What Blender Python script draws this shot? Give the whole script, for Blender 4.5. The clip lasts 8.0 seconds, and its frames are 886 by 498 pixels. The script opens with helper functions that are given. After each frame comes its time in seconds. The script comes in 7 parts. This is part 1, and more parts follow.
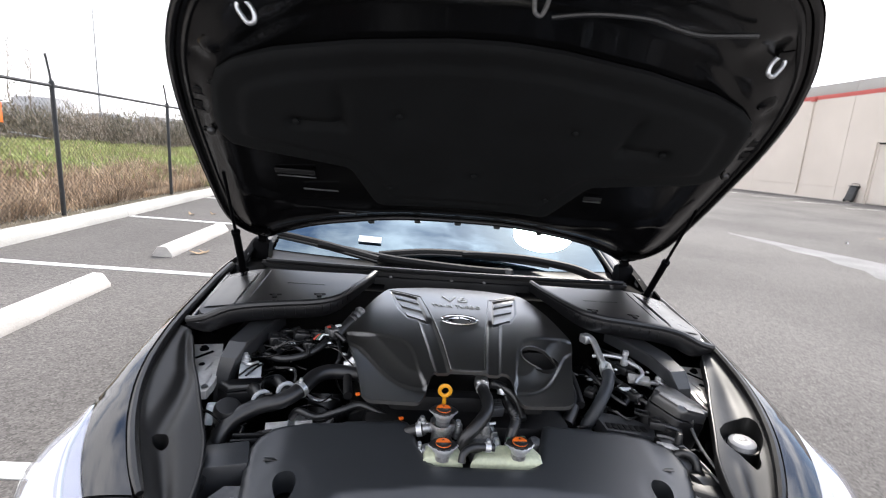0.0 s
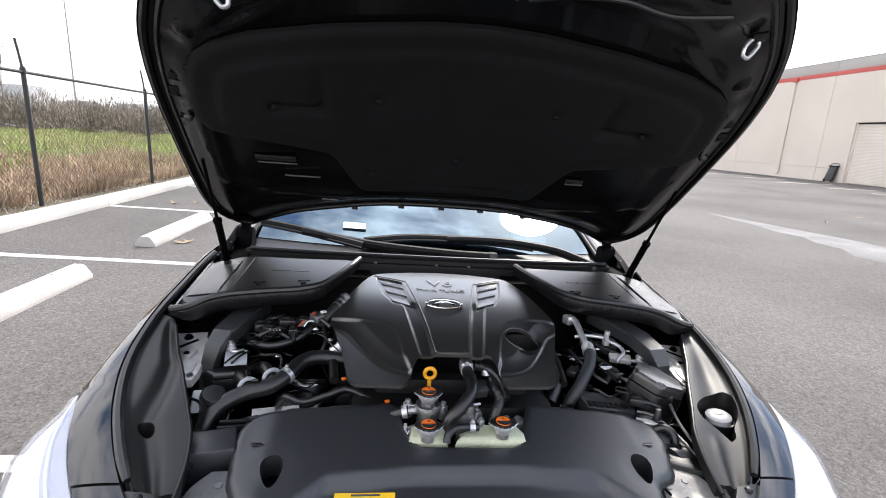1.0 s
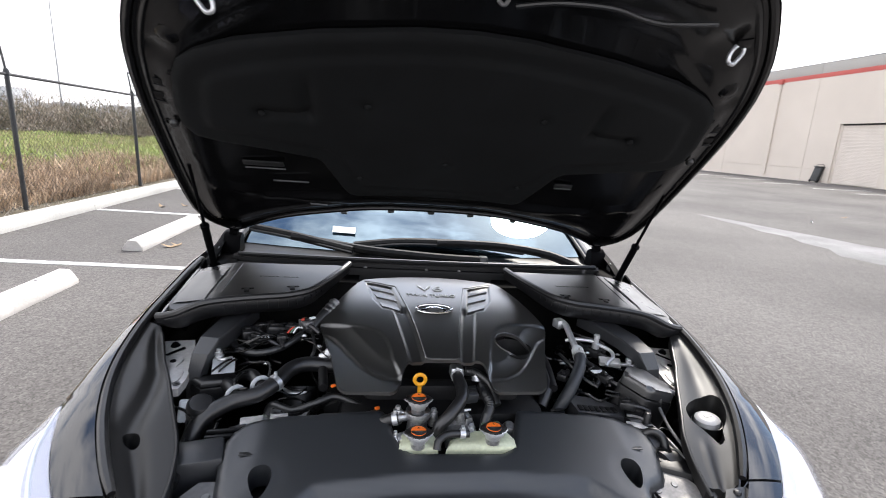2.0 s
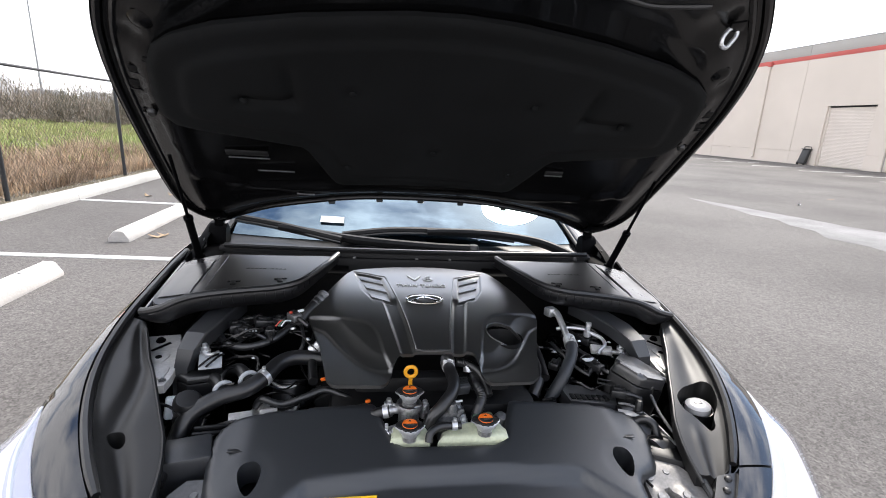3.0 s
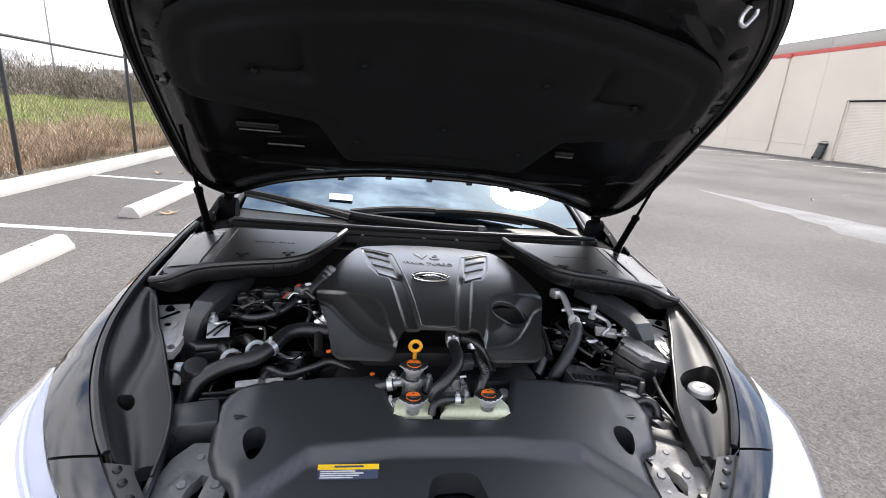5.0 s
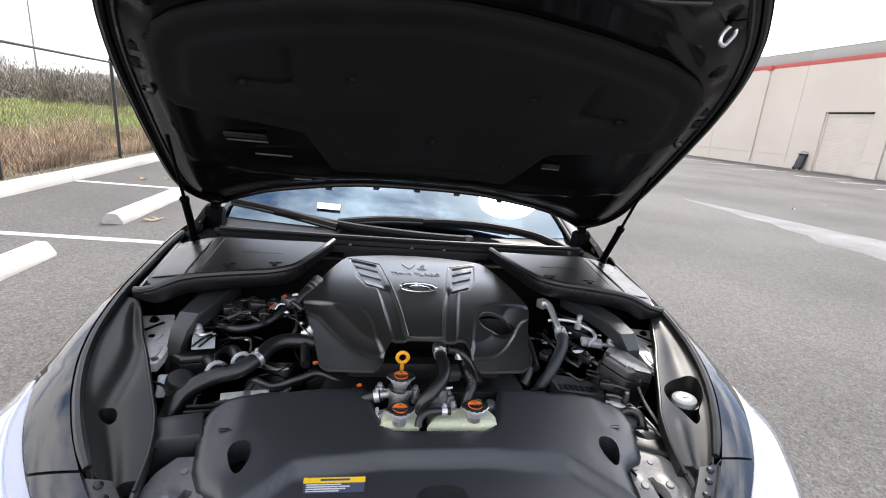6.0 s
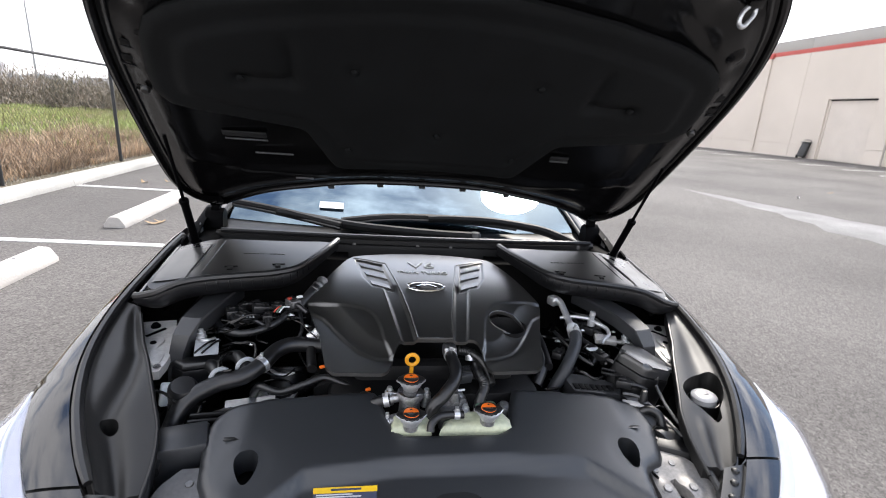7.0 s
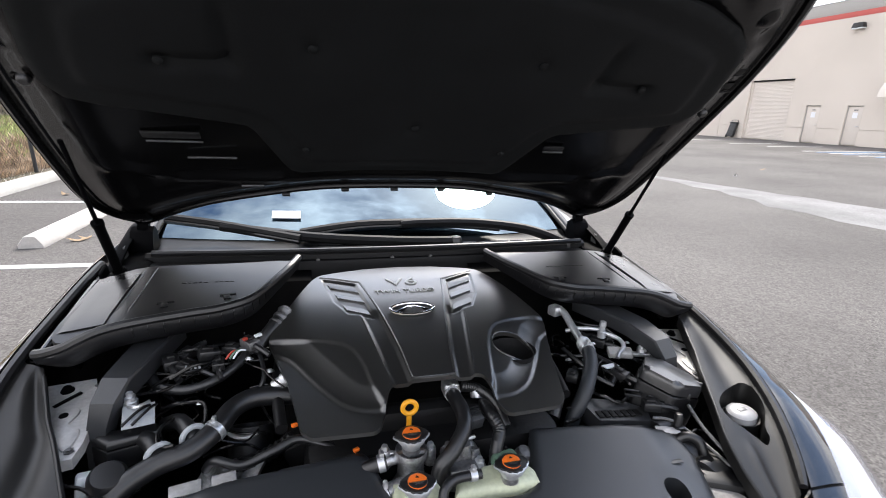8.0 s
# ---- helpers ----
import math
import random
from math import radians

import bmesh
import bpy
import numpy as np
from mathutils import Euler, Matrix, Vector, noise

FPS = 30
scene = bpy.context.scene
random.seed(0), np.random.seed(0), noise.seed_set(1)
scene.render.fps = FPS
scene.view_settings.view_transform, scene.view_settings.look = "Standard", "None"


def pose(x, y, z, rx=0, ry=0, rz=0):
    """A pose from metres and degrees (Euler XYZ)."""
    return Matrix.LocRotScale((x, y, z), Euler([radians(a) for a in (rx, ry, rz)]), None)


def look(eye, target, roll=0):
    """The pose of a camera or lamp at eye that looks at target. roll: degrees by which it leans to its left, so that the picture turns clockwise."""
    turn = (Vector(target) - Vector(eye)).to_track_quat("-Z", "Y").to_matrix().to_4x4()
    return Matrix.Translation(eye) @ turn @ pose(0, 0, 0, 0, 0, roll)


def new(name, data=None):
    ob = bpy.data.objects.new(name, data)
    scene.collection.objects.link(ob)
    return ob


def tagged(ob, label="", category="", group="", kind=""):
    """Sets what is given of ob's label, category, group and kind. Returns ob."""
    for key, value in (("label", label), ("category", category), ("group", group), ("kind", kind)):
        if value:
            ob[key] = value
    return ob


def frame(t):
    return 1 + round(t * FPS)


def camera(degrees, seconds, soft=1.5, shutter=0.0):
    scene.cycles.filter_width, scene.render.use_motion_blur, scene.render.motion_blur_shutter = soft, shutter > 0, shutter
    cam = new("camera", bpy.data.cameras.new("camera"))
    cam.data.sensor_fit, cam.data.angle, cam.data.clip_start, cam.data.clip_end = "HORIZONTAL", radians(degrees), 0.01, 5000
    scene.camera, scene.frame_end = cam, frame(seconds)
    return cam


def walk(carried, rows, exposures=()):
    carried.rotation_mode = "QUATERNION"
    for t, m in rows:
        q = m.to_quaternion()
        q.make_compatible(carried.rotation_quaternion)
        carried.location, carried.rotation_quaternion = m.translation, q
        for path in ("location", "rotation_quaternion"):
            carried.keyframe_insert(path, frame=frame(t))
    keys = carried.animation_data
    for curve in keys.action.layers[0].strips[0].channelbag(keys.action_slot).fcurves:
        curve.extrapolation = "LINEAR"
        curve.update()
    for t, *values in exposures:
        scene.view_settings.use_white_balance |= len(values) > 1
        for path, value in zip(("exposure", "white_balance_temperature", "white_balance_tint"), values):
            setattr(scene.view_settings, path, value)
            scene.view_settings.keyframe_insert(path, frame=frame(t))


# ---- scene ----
from mathutils import geometry

cam = camera(85.9, 8.0, soft=0.95, shutter=0.5)
# the car stands on the lot's cross fall: its own frame leans by this many degrees
LEAN_CAR = 1.4
CAR = pose(0, 0, 0, 0, LEAN_CAR, 0)
# seconds, eye, target, roll, in the car's frame
PATH = [
    (0, (-0.203, 0.32, 1.472), (-0.013, 2.272, 1.077), 5.1),
    (0.5, (-0.183, 0.334, 1.479), (0.052, 2.264, 1.012), 4.2),
    (1, (-0.191, 0.311, 1.473), (0.053, 2.244, 1.022), 4.5),
    (1.5, (-0.194, 0.306, 1.478), (0.049, 2.243, 1.043), 4.5),
    (2, (-0.186, 0.316, 1.482), (0.093, 2.246, 1.04), 4.4),
    (2.2, (-0.178, 0.339, 1.489), (0.14, 2.259, 1.028), 2.4),
    (3.3, (-0.179, 0.334, 1.486), (0.137, 2.245, 0.988), 4.3),
    (3.5, (-0.174, 0.323, 1.483), (0.128, 2.241, 1.003), 3.7),
    (4, (-0.168, 0.32, 1.481), (0.136, 2.231, 0.976), 4.7),
    (4.5, (-0.179, 0.322, 1.465), (0.077, 2.224, 0.902), 4.3),
    (4.7, (-0.179, 0.328, 1.463), (0.085, 2.231, 0.906), 4.7),
    (5.8, (-0.182, 0.33, 1.475), (0.158, 2.224, 0.928), 6.1),
    (6, (-0.179, 0.325, 1.477), (0.158, 2.226, 0.957), 5.9),
    (6.5, (-0.182, 0.319, 1.472), (0.16, 2.227, 0.976), 6.0),
    (7, (-0.186, 0.366, 1.468), (0.141, 2.266, 0.933), 4.6),
    (7.2, (-0.198, 0.413, 1.465), (0.168, 2.292, 0.887), 3.5),
    (7.5, (-0.211, 0.491, 1.462), (0.264, 2.362, 0.937), 1.9),
    (8, (-0.228, 0.599, 1.45), (0.292, 2.451, 0.901), 2.5),
]
walk(cam, [(t, CAR @ look(eye, target, roll)) for t, eye, target, roll in PATH], exposures=[(0, 1.28), (8, 1.28)])

# ---------------------------------------------------------------- light
world = bpy.data.worlds.new("sky")
scene.world = world
world.use_nodes = True
wn, wl = world.node_tree.nodes, world.node_tree.links
wn.clear()
w_out, w_bg = wn.new("ShaderNodeOutputWorld"), wn.new("ShaderNodeBackground")
w_sky, w_co, w_map = wn.new("ShaderNodeTexSky"), wn.new("ShaderNodeTexCoord"), wn.new("ShaderNodeMapping")
w_noise, w_ramp, w_mix = wn.new("ShaderNodeTexNoise"), wn.new("ShaderNodeValToRGB"), wn.new("ShaderNodeMix")
SUN_EL, SUN_AZ = 46.0, 32.0  # degrees; azimuth from the car's heading towards its right
w_sky.sky_type, w_sky.sun_disc = "NISHITA", False
w_sky.sun_elevation, w_sky.sun_rotation = radians(SUN_EL), radians(SUN_AZ)
w_map.inputs["Scale"].default_value = (1.0, 1.0, 2.2)
w_map.inputs["Location"].default_value = (0.45, 0.2, 0.0)
w_noise.inputs["Scale"].default_value, w_noise.inputs["Detail"].default_value, w_noise.inputs["Roughness"].default_value = 3.2, 8.0, 0.58
w_ramp.color_ramp.elements[0].position, w_ramp.color_ramp.elements[1].position = 0.42, 0.60
w_mix.data_type = "RGBA"
w_bg.inputs["Strength"].default_value = 0.138
# thin cloud scatters the sun's light forward, so it brightens towards the sun
sun_dir = Vector((math.sin(radians(SUN_AZ)) * math.cos(radians(SUN_EL)), math.cos(radians(SUN_AZ)) * math.cos(radians(SUN_EL)), math.sin(radians(SUN_EL))))
w_dot, w_pos, w_pow, w_mul = wn.new("ShaderNodeVectorMath"), wn.new("ShaderNodeMath"), wn.new("ShaderNodeMath"), wn.new("ShaderNodeMath")
w_cloud = wn.new("ShaderNodeVectorMath")
w_dot.operation, w_pos.operation, w_pow.operation, w_mul.operation, w_cloud.operation = "DOT_PRODUCT", "MAXIMUM", "POWER", "MULTIPLY_ADD", "SCALE"
w_dot.inputs[1].default_value = sun_dir
w_pos.inputs[1].default_value, w_pow.inputs[1].default_value = 0.0, 7.0
w_mul.inputs[1].default_value, w_mul.inputs[2].default_value = 13.0, 7.0
w_cloud.inputs[0].default_value = (1.0, 0.992, 1.03)
wl.new(w_co.outputs["Generated"], w_dot.inputs[0])
wl.new(w_dot.outputs["Value"], w_pos.inputs[0])
wl.new(w_pos.outputs["Value"], w_pow.inputs[0])
wl.new(w_pow.outputs["Value"], w_mul.inputs[0])
wl.new(w_mul.outputs["Value"], w_cloud.inputs["Scale"])
wl.new(w_cloud.outputs["Vector"], w_mix.inputs["B"])
wl.new(w_co.outputs["Generated"], w_map.inputs["Vector"])
wl.new(w_map.outputs["Vector"], w_noise.inputs["Vector"])
w_sep, w_low, w_add = wn.new("ShaderNodeSeparateXYZ"), wn.new("ShaderNodeMapRange"), wn.new("ShaderNodeMath")
w_low.inputs["From Min"].default_value, w_low.inputs["From Max"].default_value = 0.08, 0.60
w_low.inputs["To Min"].default_value, w_low.inputs["To Max"].default_value = 0.16, 0.0
w_add.operation = "ADD"
w_bank, w_sum = wn.new("ShaderNodeMath"), wn.new("ShaderNodeMath")
w_bank.operation, w_sum.operation = "MULTIPLY", "ADD"
w_bank.inputs[1].default_value = -0.09
wl.new(w_co.outputs["Generated"], w_sep.inputs["Vector"])
wl.new(w_sep.outputs["Z"], w_low.inputs["Value"])
wl.new(w_sep.outputs["X"], w_bank.inputs[0])
wl.new(w_bank.outputs["Value"], w_sum.inputs[0])
wl.new(w_noise.outputs["Fac"], w_sum.inputs[1])
wl.new(w_sum.outputs["Value"], w_add.inputs[0])
wl.new(w_low.outputs["Result"], w_add.inputs[1])
wl.new(w_add.outputs["Value"], w_ramp.inputs["Fac"])
wl.new(w_ramp.outputs["Color"], w_mix.inputs["Factor"])
wl.new(w_sky.outputs["Color"], w_mix.inputs["A"])
wl.new(w_mix.outputs["Result"], w_bg.inputs["Color"])
wl.new(w_bg.outputs["Background"], w_out.inputs["Surface"])
sun_data = bpy.data.lights.new("sun", "SUN")
sun_data.energy, sun_data.angle, sun_data.color = 2.0, radians(9), (1.0, 0.94, 0.86)
sun = new("sun", sun_data)
sun.matrix_world = look(sun_dir * 60, (0, 0, 0))


# ---------------------------------------------------------------- materials
def mat(name, colour, rough=0.5, metal=0.0, var=0.15, scale=6.0, fine=90.0, bump=0.15, rvar=0.12, coat=0.0, spec=0.5, tint=None, island=0.0):
    """A surface with stains at one scale and grain at another. tint: the colour of the stains."""
    m = bpy.data.materials.new(name)
    m.use_nodes = True
    n, l = m.node_tree.nodes, m.node_tree.links
    b = n["Principled BSDF"]
    co = n.new("ShaderNodeTexCoord")
    big, small = n.new("ShaderNodeTexNoise"), n.new("ShaderNodeTexNoise")
    big.inputs["Scale"].default_value, big.inputs["Detail"].default_value = scale, 6
    small.inputs["Scale"].default_value, small.inputs["Detail"].default_value = fine, 4
    mix, mix2 = n.new("ShaderNodeMix"), n.new("ShaderNodeMix")
    mix.data_type = mix2.data_type = "RGBA"
    c = Vector(colour)
    dark = Vector(tint) if tint else c * (1 - var)
    mix.inputs["A"].default_value, mix.inputs["B"].default_value = (*(c * (1 + var * 0.6)), 1), (*dark, 1)
    ramp = n.new("ShaderNodeMapRange")
    ramp.inputs["From Min"].default_value, ramp.inputs["From Max"].default_value = 0.35, 0.68
    l.new(co.outputs["Object"], big.inputs["Vector"])
    l.new(co.outputs["Object"], small.inputs["Vector"])
    l.new(big.outputs["Fac"], ramp.inputs["Value"])
    l.new(ramp.outputs["Result"], mix.inputs["Factor"])
    mix2.blend_type = "MULTIPLY"
    mix2.inputs["Factor"].default_value = 1.0
    r2 = n.new("ShaderNodeMapRange")
    r2.inputs["From Min"].default_value, r2.inputs["From Max"].default_value = 0.25, 0.75
    r2.inputs["To Min"].default_value, r2.inputs["To Max"].default_value = 1 - var, 1 + var * 0.6
    l.new(small.outputs["Fac"], r2.inputs["Value"])
    l.new(mix.outputs["Result"], mix2.inputs["A"])
    l.new(r2.outputs["Result"], mix2.inputs["B"])
    last = mix2.outputs["Result"]
    if island:
        geo, r4, mix3 = n.new("ShaderNodeNewGeometry"), n.new("ShaderNodeMapRange"), n.new("ShaderNodeMix")
        mix3.data_type, mix3.blend_type = "RGBA", "MULTIPLY"
        mix3.inputs["Factor"].default_value = 1.0
        r4.inputs["To Min"].default_value, r4.inputs["To Max"].default_value = 1 - island, 1 + island
        l.new(geo.outputs["Random Per Island"], r4.inputs["Value"])
        l.new(last, mix3.inputs["A"])
        l.new(r4.outputs["Result"], mix3.inputs["B"])
        last = mix3.outputs["Result"]
    l.new(last, b.inputs["Base Color"])
    r3 = n.new("ShaderNodeMapRange")
    r3.inputs["To Min"].default_value, r3.inputs["To Max"].default_value = max(0.02, rough - rvar), min(1, rough + rvar)
    l.new(big.outputs["Fac"], r3.inputs["Value"])
    l.new(r3.outputs["Result"], b.inputs["Roughness"])
    b.inputs["Metallic"].default_value, b.inputs["Coat Weight"].default_value = metal, coat
    b.inputs["Coat Roughness"].default_value = 0.04
    b.inputs["Specular IOR Level"].default_value = spec
    if bump:
        bp = n.new("ShaderNodeBump")
        bp.inputs["Strength"].default_value, bp.inputs["Distance"].default_value = bump, 0.35 / fine
        l.new(small.outputs["Fac"], bp.inputs["Height"])
        l.new(bp.outputs["Normal"], b.inputs["Normal"])
    return m


PAINT = mat("black_paint", (0.004, 0.004, 0.005), 0.3, 0, 0.1, 3, 400, 0.0, 0.03, coat=1.0, spec=0.08)
PAINT.node_tree.nodes["Principled BSDF"].inputs["Coat IOR"].default_value = 1.8
PAINT_IN = mat("black_primer_paint", (0.0034, 0.0034, 0.0038), 0.24, 0, 0.2, 5, 160, 0.02, 0.05, coat=0.15, spec=0.28)
PLASTIC = mat("black_plastic", (0.0115, 0.0118, 0.013), 0.37, 0, 0.25, 5, 700, 0.05, 0.07, spec=0.7)
COWL = mat("satin_cowl_plastic", (0.0135, 0.0132, 0.0128), 0.36, 0, 0.2, 5, 700, 0.05, 0.05, spec=0.75, coat=0.1)
COWL.node_tree.nodes["Principled BSDF"].inputs["Coat Roughness"].default_value = 0.3
TRIM = mat("satin_trim_plastic", (0.0125, 0.0122, 0.0120), 0.45, 0, 0.2, 5, 700, 0.06, 0.06, spec=0.55)
PLASTIC_DULL = mat("dull_black_plastic", (0.0065, 0.0065, 0.0075), 0.42, 0, 0.3, 8, 500, 0.08, 0.1)
COVER = mat("satin_engine_cover", (0.0102, 0.0100, 0.0092), 0.38, 0, 0.15, 7, 900, 0.05, 0.03, spec=1.0, coat=1.0)
COVER.node_tree.nodes["Principled BSDF"].inputs["Coat Roughness"].default_value = 0.27
RUBBER = mat("black_rubber", (0.008, 0.008, 0.0092), 0.38, 0, 0.3, 10, 300, 0.1, 0.1, spec=0.7)
PAD = mat("black_felt", (0.0052, 0.0060, 0.0068), 0.8, 0, 0.25, 6, 350, 0.3, 0.06, spec=0.28)
HINGE = mat("matt_black_steel", (0.0025, 0.0025, 0.003), 0.55, 0, 0.3, 9, 200, 0.05, 0.1, spec=0.03)
LEDGE = mat("satin_black_paint", (0.010, 0.010, 0.011), 0.3, 0, 0.3, 9, 200, 0.05, 0.12, spec=0.9)
FUSE = mat("semi_gloss_black_plastic", (0.030, 0.030, 0.032), 0.3, 0, 0.2, 9, 500, 0.04, 0.06, spec=1.0, coat=0.25)
HOSE_M = mat("dusty_blue_black_hose", (0.020, 0.023, 0.028), 0.5, 0, 0.25, 9, 300, 0.06, 0.1, spec=0.6)
# near-black: paints the shade of bay, wells, gaps and cabin; also wiper arms
VOID = mat("near_black_void", (0.004, 0.004, 0.0045), 0.55, 0, 0.4, 9, 120, 0.2, 0.1, spec=0.28)
STEEL = mat("brushed_aluminium", (0.66, 0.67, 0.69), 0.32, 0.72, 0.15, 12, 200, 0.05, 0.1)
CAST = mat("cast_aluminium", (0.50, 0.50, 0.51), 0.40, 0.9, 0.4, 25, 160, 0.4, 0.15)
ZINC = mat("zinc_plated_steel", (0.20, 0.20, 0.205), 0.45, 0.8, 0.3, 14, 150, 0.15, 0.12)
ZINC_DARK = mat("dark_zinc", (0.05, 0.05, 0.052), 0.4, 0.6, 0.3, 14, 150, 0.15, 0.12)
CHROME = mat("chrome", (0.80, 0.80, 0.81), 0.09, 1.0, 0.03, 8, 60, 0.0, 0.03)
ORANGE = mat("orange_plastic", (0.85, 0.17, 0.015), 0.45, 0, 0.12, 20, 200, 0.05)
RED_PL = mat("red_plastic", (0.45, 0.05, 0.03), 0.4, 0, 0.12, 20, 200, 0.05)
YELLOW = mat("yellow_plastic", (0.80, 0.36, 0.015), 0.4, 0, 0.1, 20, 200, 0.05)
TANK = mat("translucent_white_plastic", (0.52, 0.55, 0.40), 0.45, 0, 0.15, 9, 120, 0.08)
WHITE_PL = mat("white_plastic", (0.72, 0.76, 0.78), 0.4, 0, 0.08, 9, 120, 0.04)
CAP_M = mat("pale_grey_cap_plastic", (0.40, 0.40, 0.41), 0.35, 0, 0.08, 9, 120, 0.04)
GREEN_PL = mat("green_plastic", (0.10, 0.17, 0.12), 0.5, 0, 0.15, 9, 120, 0.05)
LETTER = mat("satin_grey_lettering", (0.36, 0.36, 0.34), 0.36, 0.2, 0.1, 9, 120, 0.0, spec=0.8)
LABEL_Y = mat("yellow_print", (0.80, 0.50, 0.02), 0.45, 0, 0.05, 9, 120, 0.0)
LABEL_B = mat("dark_blue_print", (0.05, 0.06, 0.10), 0.45, 0, 0.05, 9, 120, 0.0)
LABEL_W = mat("pale_print", (0.55, 0.56, 0.58), 0.5, 0, 0.05, 9, 120, 0.0)
BEZEL = mat("lavender_grey_plastic", (0.50, 0.50, 0.545), 0.35, 0, 0.06, 14, 60, 0.0, coat=0.4)
LAMP_IN = mat("silvered_reflector", (0.86, 0.86, 0.87), 0.5, 0.0, 0.08, 14, 60, 0.0, 0.08, coat=0.3)
ASPHALT = mat("worn_asphalt", (0.116, 0.108, 0.102), 0.9, 0, 0.22, 0.35, 30, 0.5, 0.05, spec=0.3)
CONCRETE = mat("pale_concrete", (0.46, 0.45, 0.42), 0.88, 0, 0.18, 1.2, 60, 0.35, 0.05)
GUTTER = mat("pale_worn_asphalt", (0.205, 0.201, 0.198), 0.88, 0, 0.28, 1.0, 40, 0.35, 0.05)
LINE = mat("white_road_paint", (0.62, 0.62, 0.60), 0.75, 0, 0.16, 3.5, 45, 0.3, 0.08)
LINE_BLUE = mat("blue_road_paint", (0.16, 0.32, 0.55), 0.75, 0, 0.25, 3.5, 45, 0.3, 0.08)
STOP_M = mat("white_painted_concrete", (0.50, 0.475, 0.445), 0.8, 0, 0.12, 3.0, 60, 0.4, 0.08)
WALL_M = mat("beige_wall_paint", (0.625, 0.565, 0.505), 0.85, 0, 0.05, 0.35, 22, 0.1, 0.04)
WALL_TOP = mat("grey_wall_paint", (0.40, 0.385, 0.365), 0.85, 0, 0.06, 0.35, 22, 0.1, 0.04)
WALL_RED = mat("red_wall_paint", (0.50, 0.115, 0.10), 0.8, 0, 0.08, 0.4, 22, 0.08, 0.04)
DOOR_M = mat("beige_door_paint", (0.64, 0.585, 0.53), 0.6, 0, 0.05, 0.8, 22, 0.05, 0.05)
FENCE_M = mat("black_vinyl_steel", (0.015, 0.016, 0.017), 0.5, 0, 0.2, 5, 100, 0.1)
GALV = mat("galvanised_steel", (0.34, 0.35, 0.36), 0.5, 0.7, 0.2, 3, 60, 0.1)
SOIL = mat("field_soil", (0.12, 0.095, 0.065), 0.95, 0, 0.35, 0.25, 12, 0.5, tint=(0.10, 0.088, 0.05))
GRASS = mat("green_grass", (0.33, 0.40, 0.13), 0.8, 0, 0.25, 0.45, 6, 0.0, tint=(0.36, 0.34, 0.16), island=0.35)
STRAW = mat("dry_weeds", (0.52, 0.40, 0.28), 0.9, 0, 0.3, 0.9, 8, 0.0, tint=(0.27, 0.185, 0.12), island=0.5)
BRUSH = mat("bare_brush", (0.27, 0.225, 0.18), 0.95, 0, 0.35, 0.4, 6, 0.0, tint=(0.115, 0.11, 0.07), island=0.45)
TWIG = mat("bleached_twigs", (0.50, 0.45, 0.39), 0.9, 0, 0.2, 2, 20, 0.0, island=0.4)
FAR = mat("far_town", (0.50, 0.50, 0.51), 0.9, 0, 0.12, 0.02, 0.4, 0.0)
LEAF = mat("dry_leaf", (0.33, 0.235, 0.14), 0.8, 0, 0.25, 20, 120, 0.2)
BIN_M = mat("black_bin_plastic", (0.02, 0.021, 0.023), 0.5, 0, 0.3, 5, 60, 0.1)
PAPER = mat("white_paper", (0.78, 0.79, 0.82), 0.6, 0, 0.04, 20, 120, 0.0)
RAD_PLASTIC = mat("satin_grained_plastic", (0.0160, 0.0178, 0.0208), 0.40, 0, 0.15, 7, 900, 0.08, 0.04, spec=0.9)
DUCT = mat("satin_duct_plastic", (0.028, 0.0295, 0.033), 0.40, 0, 0.2, 6, 400, 0.06, 0.06, spec=0.8)
PRESSED = mat("pressed_steel", (0.25, 0.24, 0.232), 0.46, 0.2, 0.25, 20, 150, 0.1, 0.1)
BARE = mat("bare_grey_sheet", (0.52, 0.51, 0.50), 0.36, 0.25, 0.15, 30, 150, 0.1, 0.1)
GREY_PAINT = mat("grey_primer", (0.10, 0.10, 0.103), 0.42, 0, 0.25, 9, 120, 0.05, 0.08)
CABLE = mat("taped_cable", (0.0045, 0.0045, 0.005), 0.26, 0, 0.3, 15, 200, 0.1, 0.08)
CLIP = mat("pale_grey_plastic", (0.34, 0.36, 0.38), 0.42, 0, 0.1, 9, 120, 0.04)
RIM = mat("alloy_rim", (0.25, 0.25, 0.26), 0.35, 1.0, 0.1, 8, 60, 0.0)

# stones of several tones in the asphalt
_an, _al = ASPHALT.node_tree.nodes, ASPHALT.node_tree.links
_ab = _an["Principled BSDF"]
_src = _ab.inputs["Base Color"].links[0].from_socket
_vo, _vr, _vm, _vc = _an.new("ShaderNodeTexVoronoi"), _an.new("ShaderNodeMapRange"), _an.new("ShaderNodeMix"), _an.new("ShaderNodeTexCoord")
_vo.inputs["Scale"].default_value = 105.0
_vr.inputs["To Min"].default_value, _vr.inputs["To Max"].default_value = 0.55, 1.5
_vm.data_type, _vm.blend_type = "RGBA", "MULTIPLY"
_vm.inputs["Factor"].default_value = 1.0
_al.new(_vc.outputs["Object"], _vo.inputs["Vector"])
_al.new(_vo.outputs["Color"], _vr.inputs["Value"])
_al.new(_src, _vm.inputs["A"])
_al.new(_vr.outputs["Result"], _vm.inputs["B"])
_al.new(_vm.outputs["Result"], _ab.inputs["Base Color"])

